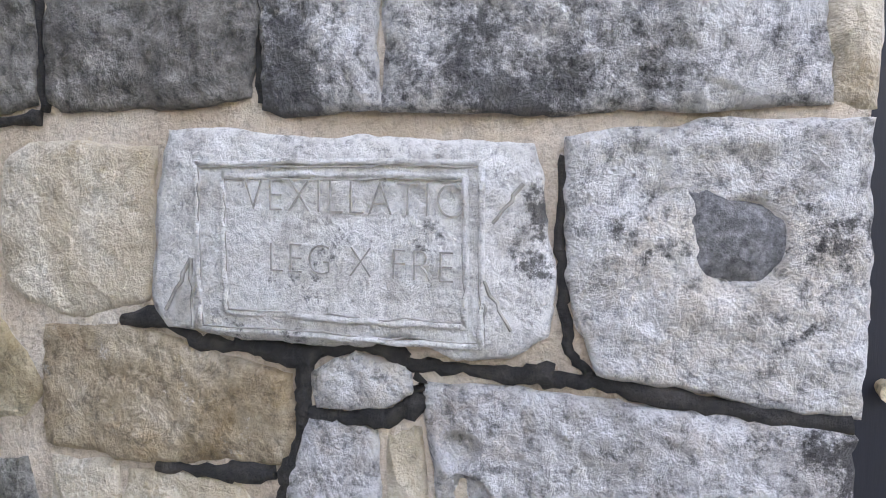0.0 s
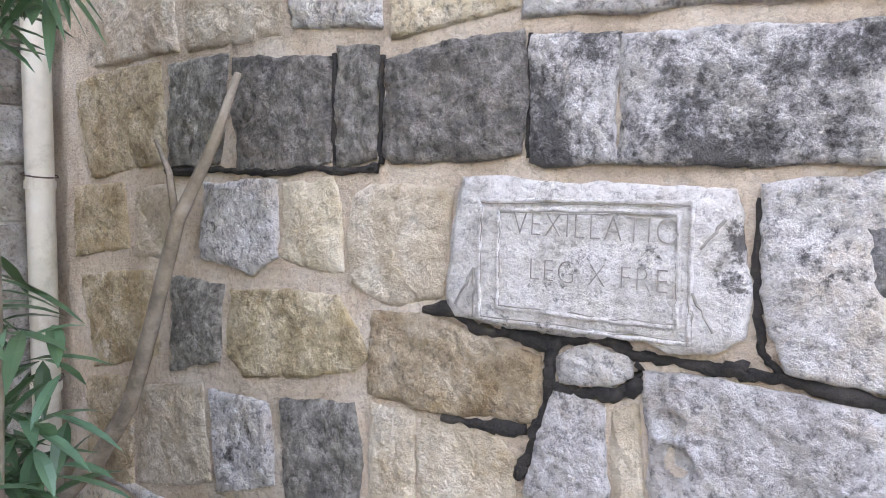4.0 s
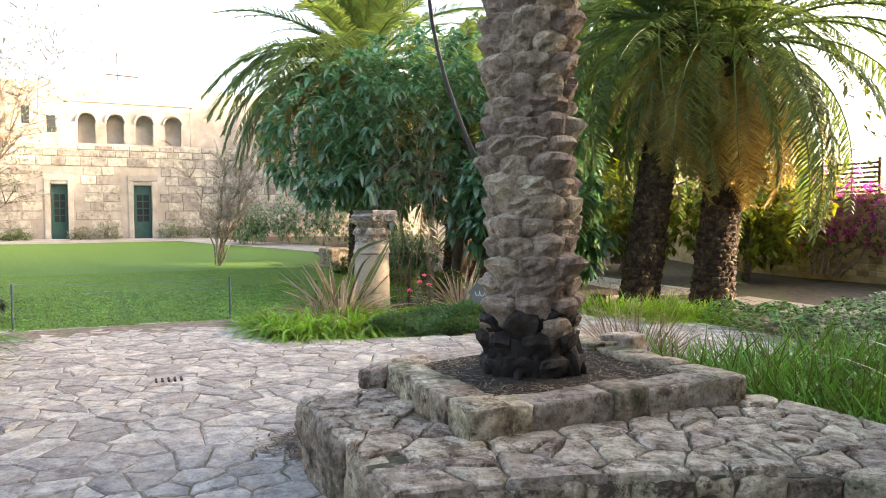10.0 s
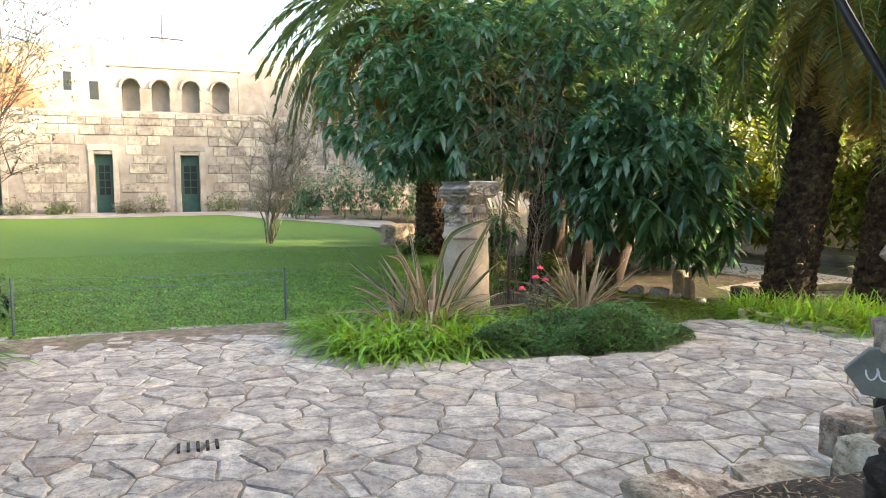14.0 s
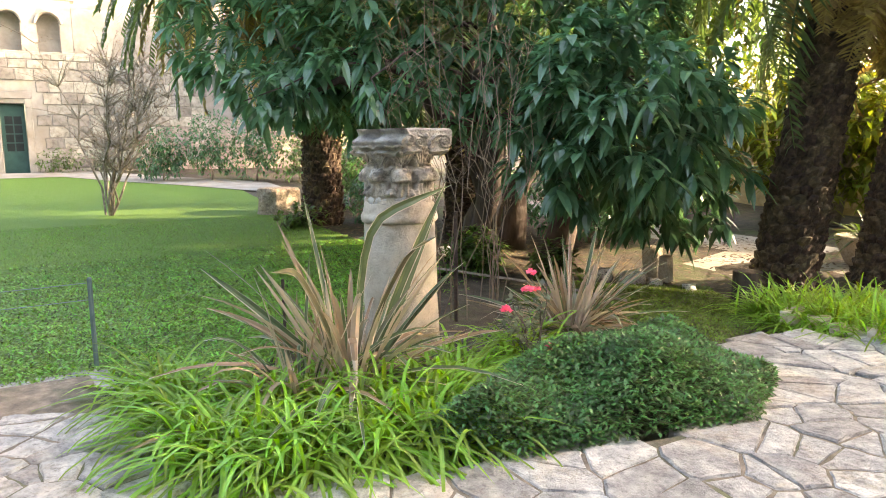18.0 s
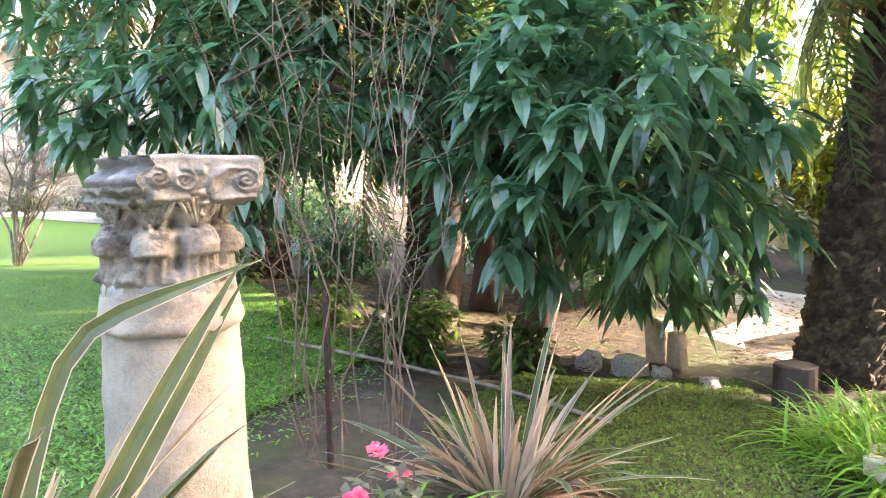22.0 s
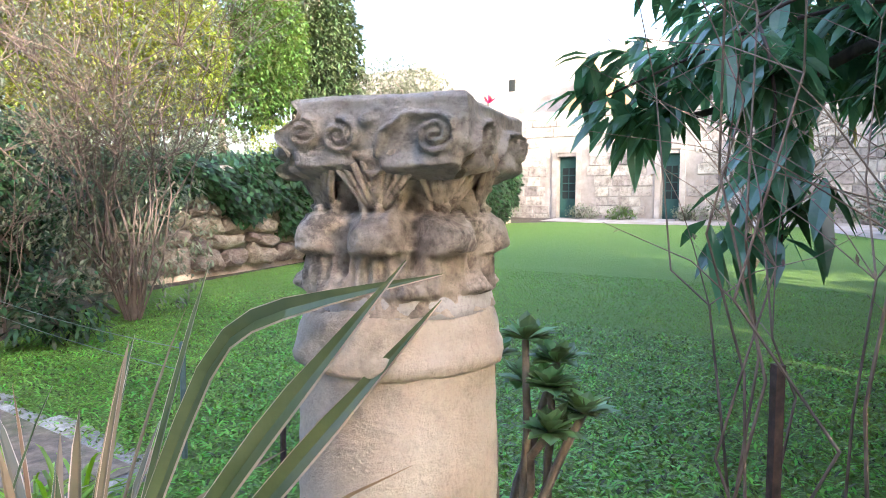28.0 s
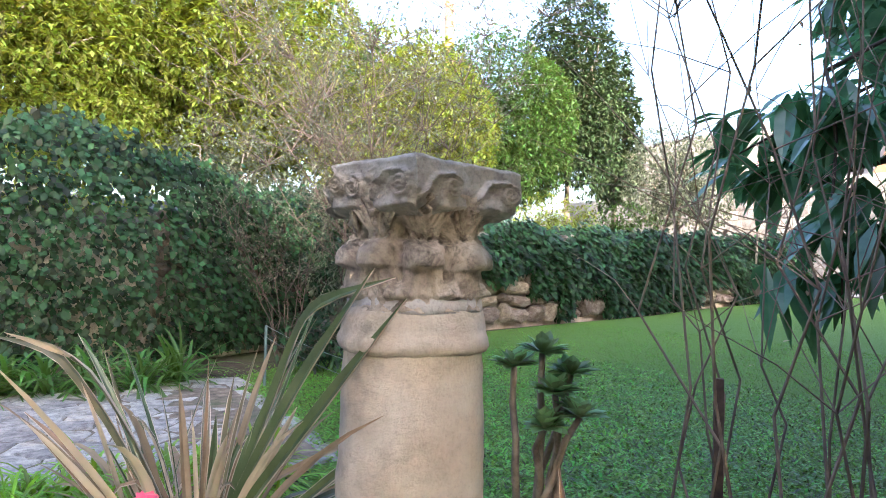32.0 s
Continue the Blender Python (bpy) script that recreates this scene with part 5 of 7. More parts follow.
        path = bend(s, e, (math.cos(a) * -0.1 * spread, math.sin(a) * -0.1 * spread, 0), 8, 0.02 * height, seed * 50 + k)
        part("stem", tube(path, np.linspace(rad, rad * 0.2, 8), 5), M[material], p)
        for j in range(kids):
            q = path[r.integers(3, 8)]
            e2 = q + ways(1, 0.2, 0.95, r)[0] * height * r.uniform(0.1, 0.28)
            sprays.append(tube(bend(q, e2, (0, 0, 0.02), 4, 0.01, k * 31 + j), np.linspace(rad * 0.4, rad * 0.12, 4), 4))
            tips += [q + (e2 - q) * f for f in (0.5, 0.8, 1.0)]
    part("twig_spray", join(*sprays), M[material], p, kind="stuff")
    if leafm:
        tips = np.array(tips)
        part("foliage", rosettes(tips, ways(len(tips), -0.3, 1, r), per, leaf, leaf * 0.4, 1.0, 0.2, 2, r=r), M[leafm], p, kind="stuff")
    return p


bare_shrub("crape_myrtle", (-23.5, 3.3), 15, 3.5, 1.65, "small multi stemmed tree with sparse purple brown leaves on the lawn", "tree", 61, "stem", "l_rust", 0.05, 2, 0.026, kids=24)
bare_shrub("bare_shrub", (-13.1, 5.4), 18, 3.4, 0.95, "tall thin reddish stems of a nearly bare shrub behind the column", "shrub", 62, "twigpale", "l_dry", 0.03, 1, 0.0062, kids=7, root=0.28)
bare_shrub("twiggy_shrub", (-15.4, -1.7), 30, 5.2, 2.7, "large twiggy half bare shrub in front of the ivy wall", "shrub", 63, "twig", "l_olive", 0.065, 5, 0.012, kids=30)
bare_shrub("twiggy_shrub", (-14.2, -2.2), 10, 2.6, 1.2, "twiggy grey shrub at the foot of the ivy", "shrub", 64, "twig", "l_olive", 0.055, 3, 0.009, kids=18)
bare_shrub("rambling_bush", (-4.3, 6.7), 20, 3.3, 1.4, "rambling yellow green bush before the cactus", "shrub", 67, "twig", "l_yellow", 0.10, 3, 0.008, kids=20)
bare_shrub("rambling_bush", (-3.4, 6.0), 20, 2.7, 1.5, "rambling leafy bush with thin arching twigs beside the house", "shrub", 65, "twig", "l_yellow", 0.08, 2, 0.007, kids=20)
bare_shrub("rambling_bush", (-2.9, 6.2), 30, 4.8, 1.3, "rambling yellow green vine and bush beside the house", "shrub", 66, "twig", "l_yellow", 0.11, 4, 0.009, kids=26)



# ---- small things of the court and garden ----
def post_with(place, h, label, cat, mat, name, r=0.016, sides=8):
    x, y = place
    p = thing(name, (x, y, float(ground_z(x, y)) - 0.05), label, cat)
    part("shank", tube([(0, 0, 0), (0, 0, h * 0.5), (0, 0, h)], r, sides), mat, p)
    return p


POSTS = ((-13.19, 2.31), (-13.45, -0.6))
for k, q in enumerate(POSTS):
    p = post_with(q, 0.66, "short grey green steel fence post on the lawn edge", "post", M["postg"], "fence_post")
    tagged(p, "", "", "posts along the lawn edge")
    part("cap", tube([(0, 0, 0.655), (0, 0, 0.67)], [0.018, 0.012], 8), M["postg"], p)
for a, b in ((0, 1),):
    for z in (0.62, 0.5):
        (x0, y0), (x1, y1) = POSTS[a], POSTS[b]
        w = part("fence_wire", tube(bend((x0, y0, z), (x1, y1, z + 0.02), (0, 0, -0.03), 10), 0.0025, 4), M["wire"], None, "thin galvanised wire between the lawn posts")
        tagged(w, "", "wire")
stake = post_with((-13.05, 5.23), 1.0, "rusty square steel stake in the bed", "stake", M["rust"], "stake", 0.02, 4)
post_with((-12.75, 3.55), 0.62, "dark thin stake beside the flax", "stake", M["rust"], "stake", 0.012, 6)

# Slate house sign and hose on the planter palm
sign = thing("slate_sign", (-6.1, 2.985, 1.05), "grey green pointed slate plate tied to the palm trunk", "sign", turn=40)
PLATE = [(0.085, -0.085), (0.065, 0.07), (-0.045, 0.06), (-0.105, -0.005), (-0.06, -0.07)]
bm = bmesh.new()
front = [bm.verts.new((x, -0.018, z)) for x, z in PLATE]
rear = [bm.verts.new((x, 0.018, z)) for x, z in PLATE]
bm.faces.new(front)
bm.faces.new(rear[::-1])
for k in range(5):
    bm.faces.new((front[k], rear[k], rear[(k + 1) % 5], front[(k + 1) % 5]))
bmesh.ops.recalc_face_normals(bm, faces=bm.faces[:])
bmesh.ops.bevel(bm, geom=bm.edges[:], offset=0.003, segments=1, affect="EDGES")
part("plate", bm, M["slate"], sign)
for x, w, lo, hi in ((-0.038, 0.014, 3.1, 6.6), (-0.006, 0.016, 3.1, 6.4), (0.03, 0.018, 0.9, 5.2)):
    part("scratched_mark", tube([(x + w * math.cos(a), -0.0195, 0.0 + 0.026 * math.sin(a)) for a in np.linspace(lo, hi, 10)], 0.0026, 5), M["white"], sign)
part("tie_wire", tube([(0.06, 0.02, -0.03), (0.13, 0.06, 0.03), (0.2, 0.12, 0.06)], 0.004, 5), M["rubber"], sign)
hose = thing("hose", (-6.02, 3.0, 1.75), "black irrigation hose hanging along the palm trunk", "hose")
part("hose_run", tube(bend((0.0, 0.05, -0.15), (0.1, 0.12, 2.6), (-0.55, -0.3, 0.3), 18), 0.014, 8), M["rubber"], hose, smooth=True)
drain = thing("floor_drain", (-9.11, 1.22, 0.0), "cast iron floor drain grate in the paving", "drain")
# Raised black bars stand in for the dark of the open slots
for k in range(5):
    part("slot", box_bm(-0.07, 0.07, -0.12 + k * 0.055, -0.1 + k * 0.055, -0.02, 0.034, 0.002), M["gapblack"], drain)

stump = thing("tree_stump", (-12.72, 8.9, -0.32), "weathered dark tree stump under the palms", "stump")
part("stump_wood", lathe([(0.2, 0), (0.17, 0.08), (0.155, 0.3), (0.15, 0.42), (0.13, 0.43)], 18, 0.12, 9), M["wood"], stump)
cut = thing("palm_stump", (-22.3, 6.5, float(ground_z(-22.3, 6.5)) - 0.06), "broad pale cut palm stump at the lawn edge", "stump")
part("stump_wood", lathe([(0.5, 0), (0.46, 0.1), (0.43, 0.3), (0.44, 0.5), (0.4, 0.56), (0.2, 0.57)], 30, 0.16, 19), M["bark"], cut)
for k, (x, y, h, rad) in enumerate(((-14.3, 9.1, 0.42, 0.13), (-14.05, 9.07, 0.34, 0.09))):
    s = thing("stone_block", (x, y, float(ground_z(x, y)) - 0.03), "pale upright stone block on the soil", "stone", "pale stones under the trees")
    bm = stone_bm(rad * 1.6, rad * 1.3, h, 300 + k, 0.04)
    bmesh.ops.translate(bm, verts=bm.verts[:], vec=(0, 0, h / 2))
    part("block", bm, M["cream"], s, smooth=True)
for k, (x, y, w) in enumerate(((-11.42, 7.7, 0.2), (-11.2, 7.78, 0.24), (-10.95, 7.72, 0.26), (-10.7, 7.68, 0.2), (-10.45, 7.72, 0.28), (-10.2, 7.75, 0.24), (-11.55, 7.95, 0.18))):
    s = thing("edging_stone", (x, y, -0.06), "rough pale edging stone beside the path", "stone", "edging stones by the path", 40 * k)
    bm = stone_bm(w * 0.8, w * 0.5, 0.1, 320 + k, 0.02, 5, 4, 0.4)
    bmesh.ops.translate(bm, verts=bm.verts[:], vec=(0, 0, 0.06))
    bmesh.ops.contextual_create(bm, geom=[e for e in bm.edges if len(e.link_faces) == 1])
    part("block", bm, M["cream"], s, smooth=True)

# White pot under the palms
pot = thing("flower_pot", (-13.36, 12.46, float(ground_z(-13.36, 12.46)) - 0.02), "broad white stone pot with a spiky plant", "plant pot")
part("bowl", lathe([(0.2, 0), (0.24, 0.04), (0.36, 0.3), (0.4, 0.42), (0.36, 0.44), (0.33, 0.38)], 26, 0.02, 4), M["cream"], pot, smooth=True)
part("soil", lathe([(0.33, 0.36), (0.32, 0.375), (0.1, 0.385)], 20, 0.05, 5), M["soil"], pot)
pot_r = np.random.default_rng(44)
part("leaves", blades(np.tile((0, 0, 0.37), (46, 1)) + pot_r.normal(0, 0.04, (46, 3)) * (1, 1, 0.3), ways(46, 0.2, 0.95, pot_r), (0, 0, 1), 0.85 * pot_r.uniform(0.6, 1.1, 46), 0.05 * np.ones(46), 0.45 * np.ones(46), 5, 0.3), M["l_mid"], pot, kind="stuff")

# Rose
rose = thing("rose_bush", (-11.45, 4.8, 0.0), "small rose bush with pink blooms", "shrub")
rr = np.random.default_rng(77)
tips = []
for k in range(9):
    e = np.array([rr.normal(0, 0.17), rr.normal(0, 0.17), rr.uniform(0.35, 0.68)])
    part("stem", tube(bend((0, 0, 0), e, (0.03, 0.02, 0), 6, 0.015, k), np.linspace(0.007, 0.003, 6), 5), M["twig"], rose)
    tips += [e * f for f in (0.5, 0.65, 0.8, 0.95)]
tips = np.array(tips)
part("leaves", rosettes(tips, ways(len(tips), 0, 1, rr), 7, 0.06, 0.035, 1.0, 0.2, 2, r=rr), M["l_olive"], rose, kind="stuff")
for k, (x, y, z) in enumerate(((0.13, -0.1, 0.62), (0.02, 0.02, 0.7), (0.1, -0.24, 0.5), (0.25, 0.0, 0.25), (-0.1, 0.15, 0.55))):
    n = 22
    w = ways(n, 0.0, 1.0, rr)
    part("bloom", blades(np.tile((x, y, z), (n, 1)) + w * 0.008, w, ways(n, -1, 1, rr), 0.035, 0.035, 0.1, 2, fat=0.6), M["pink"], rose)

# Aeonium behind the column
aeo = thing("aeonium", (-12.98, 4.42, 0.06), "branching succulent with dark green leaf rosettes", "succulent")
for k, (x, y, z) in enumerate(((0.1, -0.02, 0.84), (0.02, 0.06, 0.9), (0.04, 0.16, 0.76), (-0.1, 0.0, 0.72), (0.12, 0.2, 0.64), (-0.06, 0.14, 0.82), (0.0, 0.26, 0.68))):
    part("stalk", tube(bend((0, 0, 0), (x, y, z), (0.05 * math.cos(k), 0.05 * math.sin(k), 0), 7, 0.01, k), np.linspace(0.02, 0.013, 7), 6), M["stem"], aeo, smooth=True)
    n = 36
    w = ways(n, 0.0, 0.9, rr)
    part("rosette", blades(np.tile((x, y, z), (n, 1)), w, (0, 0, 1), rr.uniform(0.08, 0.125, n), 0.055, 0.05, 3, 0.3, fat=0.7), M["l_aeo"], aeo, kind="stuff")

# Litter on the planter
n = 2200
lx, ly = rr.uniform(-6.5, -5.35, n), rr.uniform(2.55, 4.1, n)
lit = part("leaf_litter", blades(np.stack([lx, ly, 0.548 + rr.uniform(0, 0.015, n)], 1), ways(n, -0.1, 0.25, rr), (0, 0, 1), rr.uniform(0.02, 0.07, n), 0.012, 0.05, 1, tip=0.7), M["l_dry"], None)
tagged(lit, "dry brown leaf litter on the planter soil", "leaf litter", "", "stuff")
n = 900
lx, ly = rr.uniform(-6.35, -4.5, n), rr.uniform(1.9, 4.3, n)
ok = ~((lx > -6.9) & (lx < -5.15) & (ly > 2.35)) & ((lx < -4.75) | (ly < 2.0))
lx, ly = lx[ok], ly[ok]
lit = part("leaf_litter", blades(np.stack([lx, ly, 0.455 + rr.uniform(0, 0.012, len(lx))], 1), ways(len(lx), -0.1, 0.25, rr), (0, 0, 1), rr.uniform(0.02, 0.06, len(lx)), 0.012, 0.05, 1, tip=0.7), M["l_rust"], None)
tagged(lit, "reddish leaf litter on the low wall", "leaf litter", "", "stuff")
n = 2600
lx, ly = rr.normal(-6.72, 0.16, n), rr.normal(2.2, 0.2, n)
hz = 0.16 * np.exp(-((lx + 6.72) ** 2 + (ly - 2.2) ** 2) / 0.07)
lit = part("leaf_litter", blades(np.stack([lx, ly, 0.02 + hz * rr.uniform(0.6, 1, n)], 1), ways(n, -0.2, 0.4, rr), (0, 0, 1), rr.uniform(0.03, 0.08, n), 0.022, 0.1, 1, tip=0.7), M["l_litter"], None)
tagged(lit, "heap of reddish brown dead leaves beside the planter", "leaf litter", "", "stuff")
n = 900
lx, ly = rr.uniform(-11, -1, n), rr.uniform(-0.8, 3.0, n)
lit = part("fallen_leaf_scatter", blades(np.stack([lx, ly, 0.028 + 0 * lx], 1), ways(n, -0.05, 0.2, rr), (0, 0, 1), rr.uniform(0.015, 0.045, n), 0.016, 0.05, 1, tip=0.8), M["l_dry"], None)
tagged(lit, "small dry leaves scattered on the paving", "leaf litter", "", "stuff")

# Fallen pole on the soil and pale stones round the trunks
pole = thing("fallen_pole", (-14.6, 6.2, 0.05), "thin pale bamboo pole lying on the ground", "pole")
part("cane", tube([(-1.6, -0.55, 0.0), (-0.3, -0.05, 0.03), (1.0, 0.5, 0.0), (1.9, 0.8, -0.05)], 0.016, 7), M["stem"], pole, smooth=True)
for k, (x, y, w) in enumerate(((-14.0, 8.4, 0.26), (-13.75, 8.55, 0.18), (-14.25, 8.15, 0.2), (-13.4, 8.75, 0.17), (-15.9, 7.3, 0.22), (-16.4, 7.1, 0.18))):
    s = thing("pale_stone", (x, y, float(ground_z(x, y)) - 0.06), "rough pale stone on the soil under the trees", "stone", "pale stones under the trees", 50 * k)
    bm = stone_bm(w, w * 0.8, w * 0.75, 420 + k, 0.05, 5, 4, 0.5)
    bmesh.ops.translate(bm, verts=bm.verts[:], vec=(0, 0, w * 0.35))
    bmesh.ops.contextual_create(bm, geom=[e for e in bm.edges if len(e.link_faces) == 1])
    part("block", bm, M["lime"], s, smooth=True)



# ---- retaining wall, terrace and far buildings ----
RET = [(-6.0, -2.0), (-9.5, -2.1), (-12.5, -2.6), (-15.8, -4.2), (-20, -4.7), (-28, -5.9), (-34, -6.8)]


def along(line, s):
    """The point at s metres along a line, and its way."""
    for (x0, y0), (x1, y1) in zip(line, line[1:]):
        ln = math.hypot(x1 - x0, y1 - y0)
        if s <= ln:
            return x0 + (x1 - x0) * s / ln, y0 + (y1 - y0) * s / ln, (x1 - x0) / ln, (y1 - y0) / ln
        s -= ln
    return x1, y1, (x1 - x0) / ln, (y1 - y0) / ln


RET_LEN = sum(math.hypot(b[0] - a[0], b[1] - a[1]) for a, b in zip(RET, RET[1:]))


def strip(rings):
    """A sheet between the offsets (outwards, height) along the retaining line."""
    bm = bmesh.new()
    rows = []
    for k in range(61):
        x, y, dx, dy = along(RET, RET_LEN * k / 60)
        nx, ny = (dy, -dx) if -dx < 0 else (-dy, dx)
        if ny > 0:
            nx, ny = -nx, -ny
        rows.append([bm.verts.new((x + nx * o, y + ny * o, z)) for o, z in rings])
    for a, b in zip(rows, rows[1:]):
        for k in range(len(a) - 1):
            bm.faces.new((a[k], a[k + 1], b[k + 1], b[k]))
    return bm


setting("terrace", strip(((0.3, 1.7), (2, 1.95), (9, 2.6), (24, 4.2), (80, 6.0))), M["earth"], "raised garden terrace above the retaining wall", "terrace", True)
retw = setting("retaining_wall", strip(((0.06, -0.2), (0.1, 1.72), (0.45, 1.74), (0.5, -0.2))), M["mortar"], "dry stone retaining wall half hidden by ivy", "wall")


def ivy_drape():
    r = np.random.default_rng(71)
    n = 60000
    s = r.random(n) * RET_LEN
    P = np.array([along(RET, a) for a in s])
    nx, ny = -P[:, 3] * np.sign(-P[:, 2]) * -1, P[:, 2] * np.sign(-P[:, 2]) * -1
    nx, ny = P[:, 3], -P[:, 2]
    flip = np.sign(ny)
    nx, ny = nx * flip, ny * flip
    u = r.random(n)
    g = ground_z(P[:, 0], P[:, 1])
    near = np.clip((P[:, 0] + 19) / 5, 0, 1)
    topz = 2.0 + 0.45 * np.sin(s * 0.8) * near + 1.35 * np.exp(-((P[:, 0] + 11.9) / 1.5) ** 2) + 0.15 * np.sin(s * 2.7)
    bare = (np.sin(s * 0.9 + 0.4) + 0.6 * np.sin(s * 2.3)) > 0.35
    bottom = np.where((P[:, 0] < -15.3) & (P[:, 0] > -20.3), 1.0 + 0.25 * np.sin(s * 1.1) + 0.25 * np.sin(s * 3.1), np.where(bare & (P[:, 0] < -20.3), 0.6, 0.1))
    z = g + bottom + (topz - bottom) * u
    out = 0.10 + 0.38 * np.sin(np.clip(u, 0, 1) * math.pi) ** 0.7 * (0.7 + 0.3 * np.sin(s * 1.9 + u * 4)) * (0.5 + 0.6 * near) + r.normal(0, 0.06, n)
    back = np.where(r.random(n) < 0.22, -r.random(n) * 1.6, 0)
    z = np.where(back < 0, topz + g * 0.5 + r.normal(0, 0.08, n), z)
    base = np.stack([P[:, 0] + nx * (out + back), P[:, 1] + ny * (out + back), z], 1)
    way = unit(np.stack([nx * 0.5, ny * 0.5, -0.55 + 0 * nx], 1) + ways(n, -1, 1, r) * 0.7)
    size = np.where(P[:, 0] > -18, 0.10, 0.15) * r.uniform(0.6, 1.2, n)
    return blades(base, way, np.stack([nx, ny, 0.6 + 0 * nx], 1), size, size * 0.85, 0.2, 2, fat=0.35)


ivy = tagged(part("ivy", ivy_drape(), M["l_ivy"], None), "thick dark ivy hanging over the retaining wall", "ivy", "", "stuff")

# Far house across the lawn
FX = -37.1
house = tagged(thing("far_house", (FX, 0, 0.0), "long two storey limestone house with green doors and arched windows", "house"))
DOORS = ((-6.41, 0.82), (-2.2, 0.70), (1.16, 0.80))
ARCH = (-0.7, 0.47, 1.69, 2.92)


def far_wall():
    bm = bmesh.new()
    ys = sorted([-22.0, 16.0] + [e for y, w in DOORS for e in (y, y + w)])
    holes = {y: y + w for y, w in DOORS}
    for a, b in zip(ys, ys[1:]):
        z0 = 3.2 if a in holes else -0.2
        bmesh.ops.create_cube(bm, size=1, matrix=Matrix.Translation((-0.3, (a + b) / 2, (z0 + 5.0) / 2)) @ Matrix.Diagonal((0.6, b - a, 5.0 - z0, 1)))
    return bm


part("wall", far_wall(), M["facade"], house, "rough limestone ground storey")
part("upper_wall", box_bm(-3.5, -2.9, -22, 16, 4.9, 8.2, 0.02), M["facade"], house, "set back upper storey")
part("terrace_floor", box_bm(-3.5, 0.02, -22, 16, 4.8, 5.02, 0.01), M["facade"], house)


def arch_block(bm, ya, yb, za, zb, top):
    q = [[bm.verts.new((x, y, z)) for y, z in ((ya, za), (yb, zb), (yb, top), (ya, top))] for x in (-0.4, 0.0)]
    bm.faces.new(q[1])
    bm.faces.new(q[0][::-1])
    for i in range(4):
        bm.faces.new((q[0][i], q[0][(i + 1) % 4], q[1][(i + 1) % 4], q[1][i]))


edges = [ARCH[0] - 0.75] + [e for y in ARCH for e in (y - 0.36, y + 0.36)] + [ARCH[-1] + 0.75]
for a, b in zip(edges[::2], edges[1::2]):
    part("pier", box_bm(-0.4, 0.0, a, b, 5.0, 6.9, 0), M["facade"], house)
for y in ARCH:
    bm = bmesh.new()
    arc = [(y - 0.36 * math.cos(a), 6.0 + 0.36 * math.sin(a)) for a in np.linspace(0, math.pi, 13)]
    for (ya, za), (yb, zb) in zip(arc, arc[1:]):
        arch_block(bm, ya, yb, za, zb, 6.9)
    bmesh.ops.remove_doubles(bm, verts=bm.verts[:], dist=0.001)
    part("arch", bm, M["facade"], house)
for y in ARCH:
    ring = [(0.03, y + 0.42 * math.cos(a), 6.0 + 0.42 * math.sin(a)) for a in np.linspace(0, math.pi, 12)]
    part("arch_ring", tube(ring, 0.06, 6), M["facade"], house)
    part("arch_back", box_bm(-0.62, -0.55, y - 0.5, y + 0.5, 5.02, 6.6, 0.01), M["facade"], house)
part("parapet", box_bm(-0.4, 0.0, ARCH[-1] + 0.76, 16, 5.02, 6.6, 0.01), M["facade"], house)
part("cornice", box_bm(-0.45, 0.05, -1.6, ARCH[-1] + 0.9, 6.85, 7.0, 0.02), M["facade"], house)
for k, (y, w) in enumerate(DOORS):
    d = part("door", box_bm(-0.3, -0.24, y + 0.02, y + w - 0.02, 0.7, 3.18, 0.01), M["green"], house, "dark green door with glazed upper panes")
    for i in range(2):
        for j in range(4):
            part("pane", box_bm(-0.24, -0.23, y + 0.12 + i * (w - 0.24) / 2 + 0.02, y + 0.12 + (i + 1) * (w - 0.24) / 2 - 0.02, 1.5 + j * 0.32, 1.78 + j * 0.32, 0), M["glass"], d)
    part("door_surround", box_bm(0.0, 0.05, y - 0.22, y, 0.6, 3.35, 0.01), M["facade"], house)
    part("door_surround", box_bm(0.0, 0.05, y + w, y + w + 0.22, 0.6, 3.35, 0.01), M["facade"], house)
    part("door_lintel", box_bm(0.0, 0.06, y - 0.24, y + w + 0.24, 3.35, 3.6, 0.01), M["facade"], house)
for y, z, w, h in ((-3.2, 5.8, 0.3, 0.75), (-2.25, 5.45, 0.35, 0.75), (-9.5, 3.1, 0.25, 0.9), (-8.7, 6.0, 0.3, 0.5)):
    part("window", box_bm(-0.05, 0.015, y, y + w, z, z + h, 0.005), M["glass"], house, "small dark window")

# Planting at the foot of the far house
for k, (y, w, h, m) in enumerate(((-5.0, 0.7, 0.5, "l_olive"), (-3.4, 0.6, 0.45, "l_mid"), (-1.0, 0.6, 0.5, "l_olive"), (0.1, 0.55, 0.7, "l_olive"), (2.9, 0.8, 0.75, "l_mid"), (4.4, 0.9, 0.8, "l_olive"), (6.2, 1.2, 1.0, "l_mid"), (-8.4, 0.9, 0.8, "l_olive"))):
    leafy_tree("low_shrub", (FX + 0.75, y), 0, (0, 0, h * 0.6), (0.5, w, h * 0.7), 170, 0.11, 0.045, m, "low grey green shrub at the foot of the far house", "shrub", 330 + k, trunk=0, per=5, group="shrubs along the far house", shell=0.8)
for k, (x, y, w) in enumerate(((-24.5, 8.9, 1.4), (-27.0, 9.6, 1.5), (-22.6, 8.5, 1.0), (-30.0, 9.6, 1.4))):
